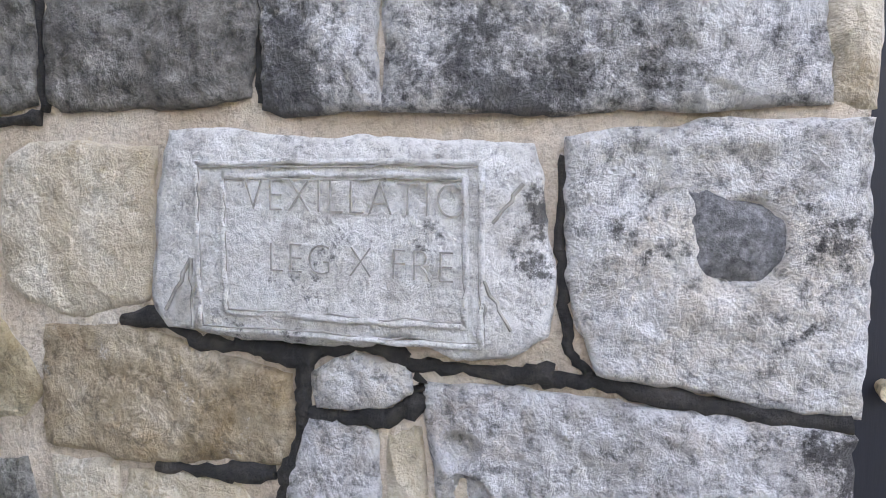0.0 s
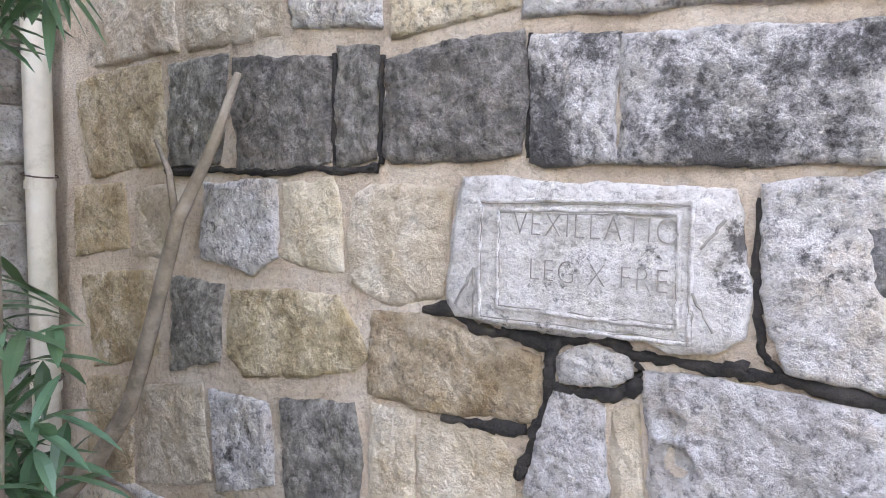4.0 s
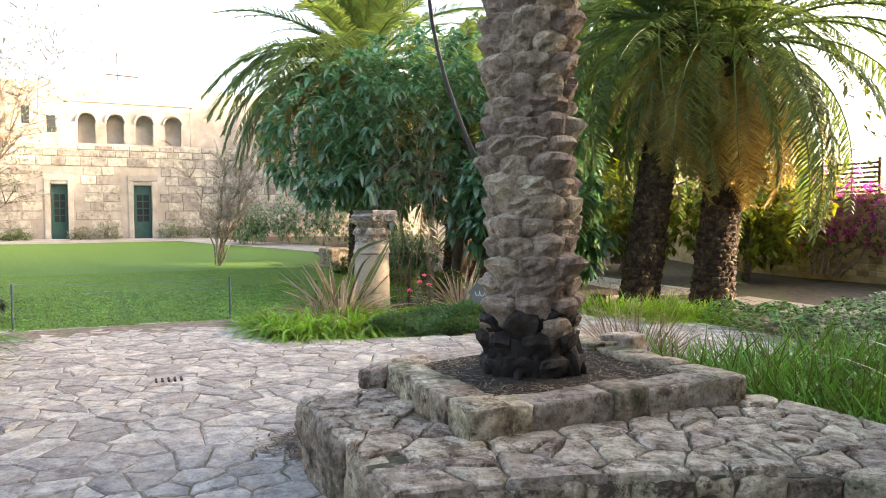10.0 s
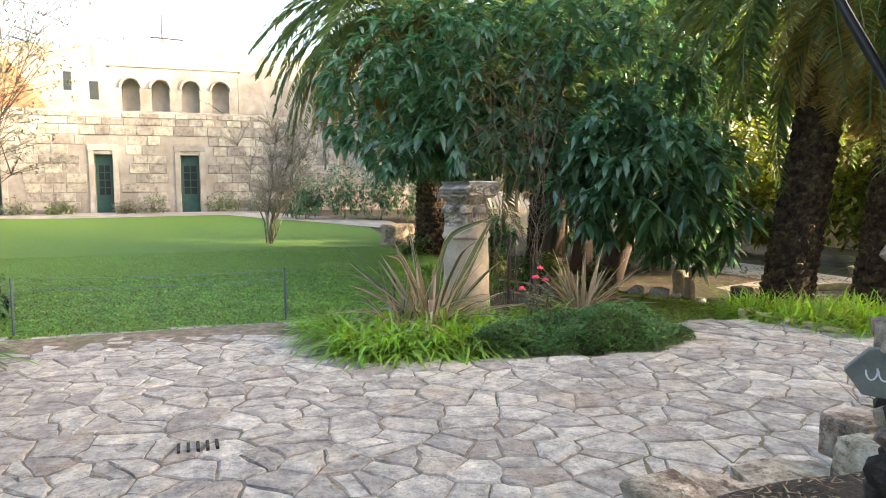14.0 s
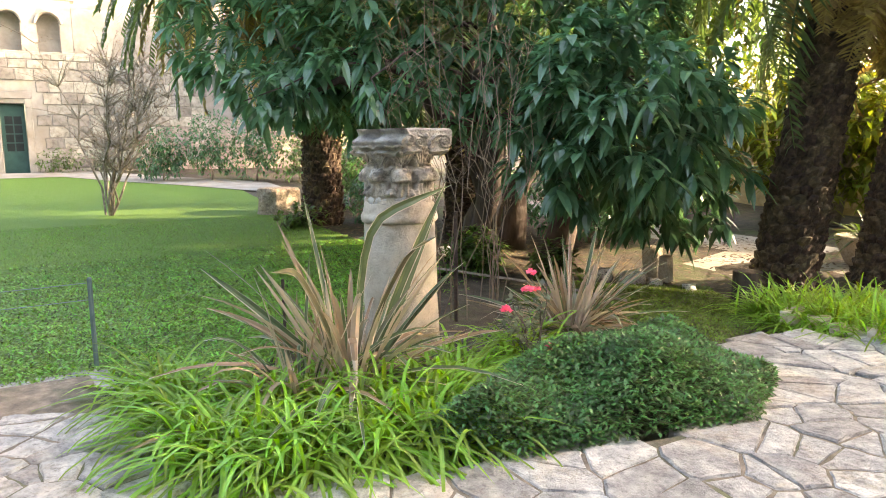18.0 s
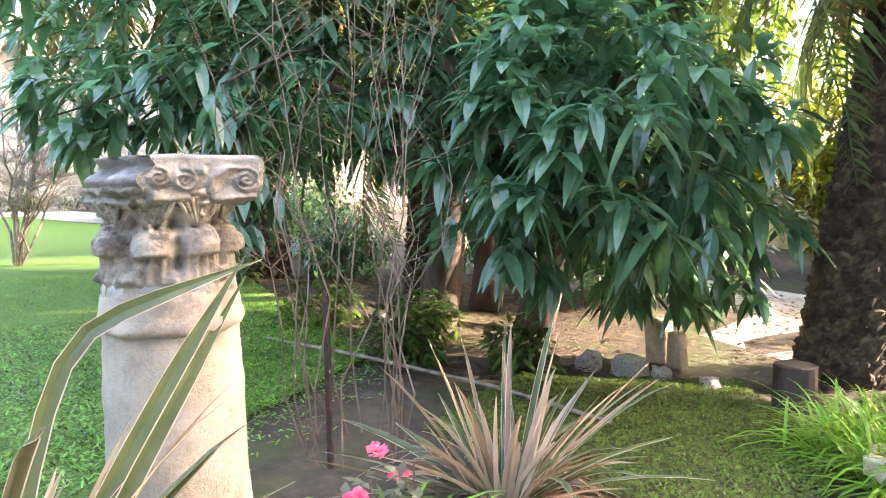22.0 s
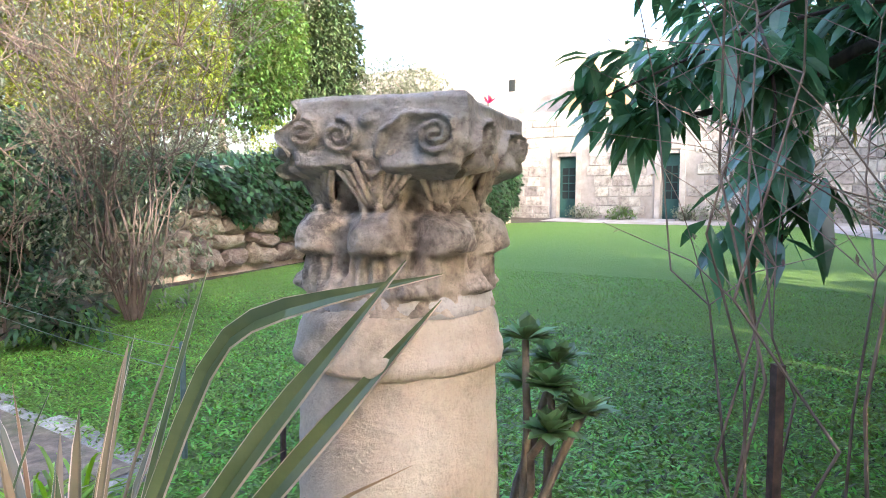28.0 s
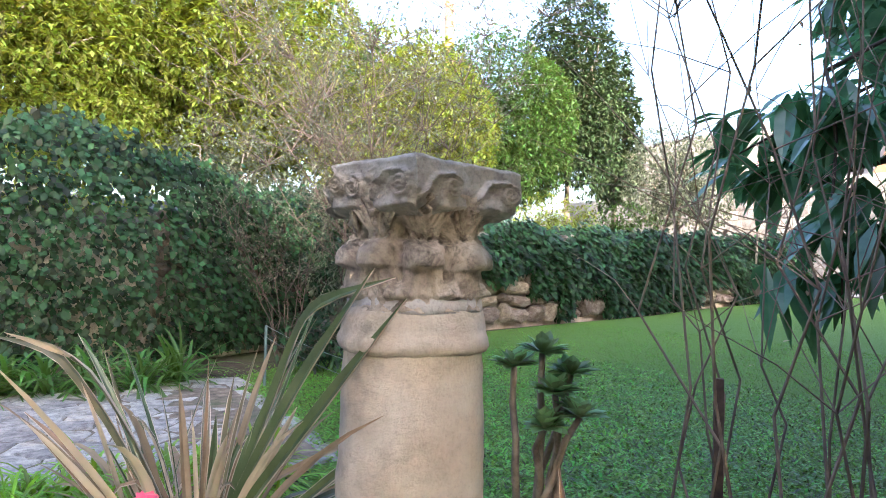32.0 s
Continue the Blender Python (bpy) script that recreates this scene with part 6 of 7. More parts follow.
    leafy_tree("dark_shrub", (x, y), 0, (0, 0, 0.8), (w, 0.9, 1.0), 330, 0.16, 0.06, "l_cover", "dark dense shrub edging the lawn", "shrub", 350 + k, trunk=0.03, per=5, group="dark shrubs at the lawn edge", shell=0.8)
# Dark leaf material stands in for the deep shade under the trees
for k, (x, y, w, h) in enumerate(((-32.0, 5.7, 1.0, 0.9), (-31.5, 7.1, 1.1, 1.1), (-30.8, 8.4, 1.1, 1.2), (-19.6, 10.3, 1.3, 0.8), (-17.4, 10.8, 1.3, 0.7), (-20.6, 8.3, 0.8, 0.6))):
    leafy_tree("dark_shrub", (x, y), 0, (0, 0, h), (w, 0.9, h * 1.1), 420, 0.16, 0.06, "l_ficus", "dense shrub under the trees, shade put into its leaf colour", "shrub", 380 + k, trunk=0.03, per=5, group="dark shrubs under the trees", shell=0.8)
for k, (x, y, w) in enumerate(((-20.1, 6.2, 0.45), (-14.9, 6.6, 0.35), (-15.7, 7.2, 0.4), (-16.6, 6.4, 0.45), (-14.3, 7.4, 0.3))):
    leafy_tree("low_plant", (x, y), 0, (0, 0, 0.2), (w, w, 0.3), 90, 0.15, 0.06, "l_mid", "low leafy plant in the soil under the rubber tree", "plant", 400 + k, trunk=0, per=5, group="low plants under the trees", shell=0.8)
leafy_tree("bushy_shrub", (-15.6, -2.3), 0, (0, 0, 1.3), (1.2, 1.0, 1.5), 900, 0.09, 0.035, "l_olive", "bushy grey green shrub before the ivy wall", "shrub", 361, trunk=0.03, per=6, shell=0.85)
leafy_tree("dark_shrub", (-14.3, -1.25), 0, (0, 0, 0.35), (0.55, 0.45, 0.42), 170, 0.11, 0.05, "l_ivy", "small dark leafy shrub at the lawn corner", "shrub", 360, trunk=0.015, per=5, shell=0.8)
bracket = thing("rooftop_antenna", (FX - 1.5, 0.6, 8.2), "thin metal antenna on the far roof", "antenna")
part("mast", tube([(0, 0, 0), (0, 0, 1.3)], 0.03, 6), M["rust"], bracket)
part("crossbar", tube([(0, -0.5, 0.25), (0, 0.9, 0.2)], 0.035, 6), M["rust"], bracket)
fs = thing("flower_stalk", (-28.0, -4.6, 1.6), "tall stalk with a red flower head above the ivy", "flower")
part("stalk", tube(bend((0, 0, 0), (0, 0.2, 2.6), (0.05, 0, 0), 6), 0.03, 6), M["stem"], fs)
w = ways(40, 0.0, 1.0, rng)
part("bloom", blades(np.tile((0, 0.2, 2.55), (40, 1)), w, (0, 0, 1), 0.32, 0.06, 0.1, 2), M["red"], fs)
lip = part("gable", ([(-0.9, -6.7, 5.0), (-0.9, -3.9, 5.0), (-0.9, -5.4, 7.2), (-2.8, -6.7, 5.0), (-2.8, -3.9, 5.0), (-2.8, -5.4, 7.2)], [[0, 1, 2], [5, 4, 3], [0, 2, 5, 3], [1, 4, 5, 2], [0, 3, 4, 1]]), M["terracotta"], house, "brown tiled roof end")
fp = thing("far_palm", (-30.5, -24.0, 3.0), "tall slim palm far beyond the terrace", "palm tree")
part("trunk", tube([(0, 0, 0), (0.2, 0.1, 7), (0.3, 0.1, 15)], [0.32, 0.26, 0.24], 9), M["terracotta"], fp, smooth=True)
palm_crown(fp, (0.3, 0.1, 15), 26, 2.8, -60, 50, 401)

# Tiled path in front of the far house
sheet([(-34.6, -6.0), (-36.9, -6.2), (-36.9, 4.0), (-30, 8.5), (-27, 8.4), (-27.5, 7.5), (-34.4, 2.9)], 1.5, -0.005, "path", M["facade"], "pale stone path in front of the far house", "path")

sheet([(-24, 12.3), (-24, 13.6), (-7, 14.2), (-7, 12.2), (-11.6, 12.0), (-13.4, 11.6), (-13.7, 10.2), (-14.9, 10.4), (-15.4, 12.1), (-18.5, 12.2)], 1.5, -0.044, "back_path", M["facade"], "pale dusty path behind the palms", "path")

# Ochre wall at the end of the garden, sunlight put into its colour
gw = setting("garden_wall", box_bm(-30, 2.0, 19.2, 19.7, -0.5, 2.15, 0.02), M["farwall"], "ochre rubble wall closing the garden, sunlight put into its colour", "wall")

# Trees on the terrace and beyond
for x, y, z, c, rad, n, leaf, m, lab, nm, sd in (
    (-19.5, -8.6, 2.4, (0, 0, 2.2), (2.4, 2.0, 2.3), 7000, 0.15, "l_yellow", "rounded yellow green tree on the terrace", "shrub_tree", 81),
    (-14.8, -9.0, 2.4, (0, 0, 3.4), (3.4, 2.6, 3.6), 9500, 0.16, "l_yellow", "tall sunlit yellow green tree on the terrace", "shrub_tree", 82),
    (-23.8, -10.5, 2.6, (0, 0, 2.9), (2.5, 2.2, 3.2), 7600, 0.16, "l_mid", "bright green tree on the terrace", "shrub_tree", 83),
    (-28.5, -12.5, 2.8, (0, 0, 4.6), (1.9, 1.9, 4.6), 6000, 0.2, "l_cypress", "tall dense cypress behind the terrace", "cypress", 84),
    (-31.0, -9.6, 2.4, (0, 0, 2.0), (2.2, 1.8, 2.2), 4200, 0.13, "l_olive", "grey green shrub near the far house", "shrub_tree", 85),
    (-10.5, -8.0, 2.2, (0, 0, 3.4), (3.2, 2.6, 3.4), 9500, 0.15, "l_yellow", "leafy yellow green tree above the ivy", "shrub_tree", 86),
    (-33.5, -15.0, 3.0, (0, 0, 4.0), (1.1, 1.1, 4.2), 1400, 0.34, "l_cypress", "slim cypress beyond the terrace", "cypress", 87),
    (-16.2, 16.6, -0.2, (0, 0, 2.2), (2.6, 1.4, 2.2), 1700, 0.26, "l_yellow", "sunlit yellow green shrub behind the palms", "shrub_tree", 88),
    (-19.8, 15.2, -0.2, (0, 0, 1.8), (2.2, 1.4, 1.8), 1400, 0.26, "l_yellow", "sunlit shrub behind the rubber tree", "shrub_tree", 89),
    # Unseen belt of trees added to shade the lawn and far house
    (-21.0, 16.0, 0.0, (0, 0, 6.2), (3.2, 3.0, 4.8), 2600, 0.36, "l_mid", "unseen tall tree added behind the palms to shade the lawn", "garden_tree", 301),
    (-25.5, 17.0, 0.2, (0, 0, 6.4), (3.4, 3.0, 5.0), 2600, 0.36, "l_mid", "unseen tall tree added behind the palms to shade the lawn", "garden_tree", 302),
    (-30.0, 17.0, 0.4, (0, 0, 6.2), (3.4, 3.0, 5.0), 2600, 0.36, "l_mid", "unseen tall tree added to shade the far house front", "garden_tree", 303),
    (-34.2, 16.0, 0.4, (0, 0, 6.0), (3.2, 3.0, 4.8), 2400, 0.36, "l_mid", "unseen tall tree added to shade the far house front", "garden_tree", 304),
    (-13.0, -14.5, 3.0, (0, 0, 3.6), (4.0, 2.4, 4.2), 3200, 0.3, "l_yellow", "dense yellow green trees behind the terrace", "hillside_tree", 321),
    (-18.5, -15.0, 3.2, (0, 0, 3.4), (4.0, 2.4, 4.0), 3200, 0.3, "l_mid", "dense green trees behind the terrace", "hillside_tree", 322),
    (-23.5, -16.5, 3.4, (0, 0, 3.2), (4.0, 2.4, 3.8), 3000, 0.3, "l_yellow", "dense yellow green trees behind the terrace", "hillside_tree", 323),
    (-5.6, 15.6, -0.1, (0, 0, 2.9), (2.0, 1.6, 2.6), 2200, 0.16, "l_yellow", "sunlit yellow green tree before the garden wall", "shrub_tree", 311),
    (-3.2, 12.0, -0.1, (0, 0, 2.6), (1.3, 1.6, 2.4), 1900, 0.14, "l_yellow", "sunlit yellow green tree beside the house", "shrub_tree", 312),
    (-4.2, 13.5, -0.1, (0, 0, 1.3), (2.2, 1.2, 1.2), 1000, 0.17, "l_mid", "leafy shrub before the garden wall", "shrub_tree", 90),
):
    leafy_tree(nm, (x, y), 0, c, rad, n, leaf, leaf * 0.45, m, lab, "tree", sd, lift=z, per=5, shell=0.75)
for k, (x, y, w, h, m) in enumerate(((-9.0, -5.2, 1.6, 1.2, "l_mid"), (-11.8, -5.6, 1.6, 1.4, "l_yellow"), (-14.6, -6.4, 1.7, 1.3, "l_olive"), (-17.4, -7.0, 1.6, 1.1, "l_yellow"), (-20.4, -7.4, 1.5, 0.8, "l_olive"), (-24.0, -8.2, 1.6, 0.9, "l_yellow"), (-27.5, -9.0, 1.6, 1.0, "l_mid"))):
    leafy_tree("terrace_shrub", (x, y), 0, (0, 0, h * 0.75), (w, 1.0, h), 900, 0.13, 0.055, m, "leafy shrub along the terrace edge above the ivy", "shrub", 370 + k, trunk=0.03, per=5, group="shrubs on the terrace", lift=1.85, shell=0.85)
boug = thing("bougainvillea", (-15.2, 18.6, -0.1), "magenta flowering bougainvillea on the garden wall", "shrub")
P, d = crown_points(420, (0, 0.3, 1.7), (1.9, 0.6, 1.3), np.random.default_rng(95), 0.6, -0.8)
part("flower_mass", rosettes(P, d, 6, 0.11, 0.09, 1.0, 0.2, 2), M["boug"], boug, kind="stuff")
P, d = crown_points(320, (0.6, 0.3, 1.4), (2.6, 0.6, 1.4), np.random.default_rng(96), 0.6, -0.8)
part("leaves", rosettes(P, d, 6, 0.12, 0.06, 1.0, 0.2, 2), M["l_mid"], boug, kind="stuff")
for k in range(5):
    part("stem", tube(bend((0.2 * k - 0.4, 0, 0), (0.6 * k - 1.2, 0.3, 1.6), (0.2, 0, 0), 6, 0.08, k), np.linspace(0.05, 0.015, 6), 6), M["stem"], boug)
trel = thing("trellis", (-16.5, 19.4, 2.15), "wooden slat trellis on top of the garden wall", "trellis")
for k in range(7):
    part("slat", box_bm(-2.2, 2.2, -0.02, 0.02, 0.05 + k * 0.13, 0.11 + k * 0.13, 0.004), M["wood"], trel)
for k in range(4):
    part("trellis_post", box_bm(-2.2 + k * 1.45, -2.13 + k * 1.45, 0.02, 0.07, 0, 1.0, 0.004), M["wood"], trel)
cac = thing("column_cactus", (-5.6, 9.0, 0.0), "tall branching grey green column cactus", "cactus")
for k, (a, b) in enumerate((((0, 0, 0), (0.3, 0.1, 5.2)), ((0.1, 0, 1.4), (-0.7, 0.2, 4.2)), ((0.1, 0, 1.0), (0.9, 0, 3.4)), ((0.1, 0, 2.0), (1.2, 0.2, 4.6)))):
    part("arm", tube(bend(a, b, (0.25 if b[0] > 0.3 else -0.25, 0, -0.2) if k else (0, 0, 0), 9, 0.02, k), np.linspace(0.085, 0.06, 9), 9), M["cactus"], cac, smooth=True)
r = np.random.default_rng(91)
n = 60000
gx, gy = r.uniform(-22, -12.4, n), r.uniform(-4.5, 6.5, n)
ok = inside(gx, gy, LAWN)
gx, gy = gx[ok], gy[ok]
lawn_blades = part("lawn_grass", blades(np.stack([gx, gy, ground_z(gx, gy) - 0.02], 1), ways(len(gx), 0.5, 1.0, r), (1, 0, 0.2), r.uniform(0.02, 0.05, len(gx)), 0.006, 0.2, 1, 0, tip=0.9), M["l_grass"], None)
tagged(lawn_blades, "short green grass blades of the lawn", "grass", "", "stuff")

n = 130000
gx, gy = r.uniform(-18, -12.3, n), r.uniform(-2.5, 7.0, n)
ok = inside(gx + r.normal(0, 0.28, n), gy + r.normal(0, 0.28, n), LAWN) & (r.random(n) < np.clip(1.25 - np.hypot(gx + 13, gy - 4) / 7, 0.15, 1))
gx, gy = gx[ok], gy[ok]
near_blades = part("lawn_grass", blades(np.stack([gx, gy, ground_z(gx, gy) - 0.02], 1), ways(len(gx), 0.15, 0.8, r), (0, 0, 1), r.uniform(0.03, 0.075, len(gx)), 0.016, 0.3, 2, 0, tip=0.5), M["l_grass"], None)
tagged(near_blades, "tufted green grass and clover near the column", "grass", "", "stuff")



# ---- stones of walls and paving ----
def rough_stone(corners, proud, relief, seed, layered=False, ragged=1.0, dents=()):
    """A stone of an old wall that looks to -x: its corners in (y, z), ragged edges, a worn front; dents: (y, z, radius, depth)."""
    off = Vector((seed * 1.7, seed * 0.9, seed * 2.3))
    c = np.array(corners, float)
    cy, cz = c.mean(0)
    ring = []
    for (y0, z0), (y1, z1) in zip(corners, corners[1:] + corners[:1]):
        n = max(2, int(math.hypot(y1 - y0, z1 - z0) / 0.011))
        for k in range(n):
            y, z = y0 + (y1 - y0) * k / n, z0 + (z1 - z0) * k / n
            p = Vector((0, y, z))
            w = 1 - ragged * (-0.006 + 0.010 * noise.noise(p * 9 + off) + 0.006 * noise.noise(p * 32 + off) + 0.004 * abs(noise.noise(p * 80 + off))) / (math.hypot(y - cy, z - cz) + 1e-6)
            ring.append((cy + (y - cy) * w, cz + (z - cz) * w))
    big = max(math.hypot(y - cy, z - cz) for y, z in ring)
    small = min(math.hypot(y - cy, z - cz) for y, z in ring)
    steps = [(1.0, 0.09), (1.0, 0.010), (1 - 0.005 / small, 0.003), (1 - 0.014 / small, 0.0)]
    m = max(7, int(big / 0.017))
    steps += [((1 - 0.014 / small) * (1 - k / m), -0.004 * min(1, 3 * k / m)) for k in range(1, m)]
    v = []
    for f, back in steps:
        for y, z in ring:
            yy, zz = cy + (y - cy) * f, cz + (z - cz) * f
            p = Vector((0, yy * (0.35 if layered else 1), zz))
            d = relief * (noise.noise(p * 7 + off) + 0.6 * noise.noise(p * 21 + off) + 0.45 * noise.noise(p * 52 + off) - 0.7 * max(0, noise.noise(p * 30 + off) - 0.2))
            for dy, dz, rad, deep in dents:
                q = math.hypot(yy - dy, zz - dz) / rad * (1 + 0.25 * noise.noise(Vector((yy * 14, zz * 14, seed))))
                d -= deep * max(0.0, min(1.0, (1 - q) * 5))
            v.append((WALL_X - proud + back - (d if back < 0.05 else 0), yy, zz))
    n, k = len(ring), len(steps)
    v.append((WALL_X - proud - 0.004, cy, cz))
    fc = [[a * n + i, a * n + (i + 1) % n, (a + 1) * n + (i + 1) % n, (a + 1) * n + i] for a in range(k - 1) for i in range(n)]
    fc += [[(k - 1) * n + i, (k - 1) * n + (i + 1) % n, k * n] for i in range(n)]
    return v, fc


STYLE = dict(lime=(0.012, 0.013), limedark=(0.014, 0.012), grey=(0.012, 0.014), cream=(0.004, 0.009), ochre=(0.008, 0.012), honey=(0.010, 0.009))
count = 500


def east_rough(kind, *corners, name="stone", layered=False, dents=(), ragged=1.0):
    global count
    count += 1
    proud, relief = STYLE[kind]
    return part(name, rough_stone(list(corners), proud, relief, count, layered, ragged, dents), M[kind], east, smooth=True)


def east_stone(y1, y0, z0, z1, kind, seed, fine=(6, 4), proud=0.02):
    bm = stone_bm(y1 - y0 - 0.008, 0.16, z1 - z0 - 0.008, seed, 0.017, *fine)
    ob = part("stone", bm, M[kind], east, smooth=True)
    ob.matrix_basis = Matrix.Translation((WALL_X + 0.075 - proud * 0.4, (y0 + y1) / 2, (z0 + z1) / 2)) @ Matrix.Rotation(radians(-90), 4, "Z")
    return ob


east = bpy.data.objects["wall_east"]
# blocks of the upper course
east_rough("grey", (1.962, 1.685), (1.588, 1.708), (1.574, 1.57), (1.583, 1.447), (1.66, 1.440), (1.925, 1.438), (1.965, 1.46))
east_rough("limedark", (1.562, 1.69), (1.374, 1.67), (1.379, 1.499), (1.372, 1.425), (1.526, 1.422), (1.563, 1.432))
east_rough("limedark", (1.368, 1.67), (0.811, 1.63), (0.789, 1.420), (0.937, 1.416), (1.224, 1.419), (1.367, 1.423))
east_rough("cream", (0.803, 1.63), (0.740, 1.62), (0.735, 1.416), (0.784, 1.416), ragged=0.6)
east_rough("ochre", (3.412, 1.760), (2.893, 1.777), (2.872, 1.457), (3.335, 1.410))
east_rough("grey", (2.836, 1.760), (2.558, 1.762), (2.604, 1.448), (2.834, 1.442))
east_rough("grey", (2.534, 1.750), (2.142, 1.710), (2.147, 1.440), (2.517, 1.414))
east_rough("grey", (2.118, 1.73), (1.985, 1.715), (1.99, 1.57), (1.992, 1.452), (2.118, 1.43))
# course of the tablet
east_rough("cream", (2.069, 1.356), (2.011, 1.381), (1.764, 1.372), (1.774, 1.202), (1.790, 1.126), (1.943, 1.092), (2.071, 1.130), (2.091, 1.244))
east_rough("cream", (2.325, 1.384), (2.143, 1.404), (2.112, 1.334), (2.106, 1.163), (2.226, 1.154), (2.335, 1.187))
east_rough("ochre", (3.441, 1.379), (3.120, 1.392), (3.097, 1.172), (3.431, 1.129))
east_rough("cream", (3.046, 1.370), (2.772, 1.388), (2.824, 1.147), (3.054, 1.154))
east_rough("lime", (2.675, 1.389), (2.355, 1.393), (2.351, 1.182), (2.455, 1.129), (2.689, 1.162))
east_rough("lime", (1.099, 1.375), (0.999, 1.392), (0.903, 1.396), (0.742, 1.398), (0.733, 1.271), (0.735, 1.03), (0.922, 1.042), (1.053, 1.065), (1.086, 1.131), (1.099, 1.263), layered=True, dents=((0.885, 1.245, 0.062, 0.016), (1.02, 1.33, 0.05, 0.008)))
east_rough("ochre", (3.415, 1.053), (2.961, 1.108), (2.927, 0.826), (3.338, 0.725))
east_rough("grey", (2.858, 1.087), (2.599, 1.076), (2.619, 0.855), (2.848, 0.789), ragged=1.4)
east_rough("ochre", (2.558, 1.072), (2.3, 1.095), (2.13, 1.092), (2.050, 1.016), (2.016, 0.950), (2.07, 0.9), (2.509, 0.813), (2.578, 0.892))
east_rough("ochre", (1.995, 1.065), (1.845, 1.080), (1.701, 1.046), (1.528, 1.018), (1.522, 0.972), (1.534, 0.870), (1.718, 0.852), (1.853, 0.850), (2.010, 0.857), (2.010, 0.974))
east_rough("lime", (1.494, 1.024), (1.418, 1.059), (1.336, 1.047), (1.328, 1.007), (1.377, 0.976), (1.483, 0.969), ragged=0.6)
east_rough("lime", (1.492, 0.948), (1.385, 0.939), (1.376, 0.773), (1.40, 0.63), (1.575, 0.63), (1.530, 0.841))
east_rough("cream", (1.371, 0.949), (1.314, 0.946), (1.298, 0.791), (1.30, 0.63), (1.366, 0.63), ragged=0.6)
east_rough("lime", (1.304, 1.022), (1.163, 1.021), (1.053, 1.020), (0.737, 1.003), (0.735, 0.62), (1.271, 0.62), (1.291, 0.905), (1.304, 0.973), dents=((1.25, 0.93, 0.03, 0.016), (1.24, 0.86, 0.04, 0.02)))
# lower course
east_rough("ochre", (3.380, 0.681), (3.097, 0.727), (3.096, 0.343), (3.392, 0.32))
east_rough("cream", (3.044, 0.694), (2.703, 0.770), (2.665, 0.454), (3.060, 0.354))
east_rough("lime", (2.651, 0.752), (2.393, 0.759), (2.375, 0.525), (2.631, 0.436))
east_rough("grey", (2.334, 0.779), (2.065, 0.818), (2.034, 0.66), (2.06, 0.54), (2.32, 0.47))
east_rough("cream", (2.007, 0.829), (1.870, 0.829), (1.865, 0.583), (2.014, 0.546))
east_rough("cream", (1.853, 0.826), (1.640, 0.825), (1.590, 0.775), (1.598, 0.649), (1.847, 0.587))
# course above
east_rough("cream", (3.333, 2.107), (2.838, 2.065), (2.800, 1.80), (3.284, 1.795))
east_rough("cream", (2.784, 2.072), (2.333, 1.950), (2.331, 1.788), (2.747, 1.79))
east_rough("lime", (2.305, 2.008), (1.986, 1.894), (1.979, 1.765), (2.282, 1.80))
east_rough("honey", (1.941, 1.941), (1.595, 1.917), (1.590, 1.755), (1.937, 1.735))
east_rough("lime", (1.58, 1.93), (1.12, 1.92), (1.125, 1.70), (1.578, 1.735))
east_rough("lime", (1.11, 1.92), (0.737, 1.92), (0.737, 1.67), (1.11, 1.69))
part("broken_face", rough_stone([(0.962, 1.325), (0.93, 1.318), (0.895, 1.292), (0.80, 1.262), (0.765, 1.215), (0.80, 1.204), (0.87, 1.192), (0.94, 1.19), (0.962, 1.25), (0.95, 1.285)], 0.008, 0.004, 77, False, 1.4), M["scar"], east, "dark grey broken patch on the pale block", True)
seed = 600
pr = random.Random(5)
for z0, z1 in ((-0.02, 0.3), (2.18, 2.46), (2.47, 2.8), (2.81, 3.1), (3.11, 3.42), (3.43, 3.74), (3.75, 4.05), (4.06, 4.4), (4.41, 4.75), (4.76, 5.15)):
    y = 3.5
    while y > 0.85:
        w = min(y - 0.735, pr.uniform(0.28, 0.62))
        seed += 1
        east_stone(y, y - w + 0.02, z0, z1, pr.choice(("honey", "lime", "honey", "grey")), seed, (4, 3))
        y -= w
for y1, y0, z0, z1 in ((3.45, 2.7, 0.31, 0.35), (2.66, 2.1, 0.31, 0.43), (2.05, 1.56, 0.31, 0.53), (1.54, 0.74, 0.31, 0.6)):
    seed += 1
    east_stone(y1, y0, z0, z1, "lime", seed, (4, 3))

# The inscribed stone
ins = thing("inscribed_stone", (WALL_X, 1.443, 1.23), "pale stone tablet with a carved Latin inscription set in the wall", "inscription", turn=-90)
slabv, slabf = rough_stone([(1.722, 1.400), (1.55, 1.391), (1.417, 1.383), (1.155, 1.371), (1.139, 1.324), (1.124, 1.200), (1.126, 1.108), (1.18, 1.075), (1.263, 1.070), (1.31, 1.088), (1.349, 1.096), (1.40, 1.080), (1.478, 1.077), (1.60, 1.075), (1.735, 1.086), (1.760, 1.137), (1.745, 1.285)], 0.0225, 0.0026, 43)
part("tablet", ([(1.443 - y, x - WALL_X, z - 1.23) for x, y, z in slabv], slabf), M["tablet"], ins, smooth=True)
# Groove, bar and letter strokes are darker strips laid on the tablet face
for x0, x1, z0, z1 in ((-0.226, 0.226, -0.140, 0.119), (-0.180, 0.203, -0.112, 0.100)):
    for k, ((ax, az), (bx_, bz)) in enumerate((((x0, z0), (x1, z0)), ((x1, z0), (x1, z1)), ((x1, z1), (x0, z1)), ((x0, z1), (x0, z0)))):
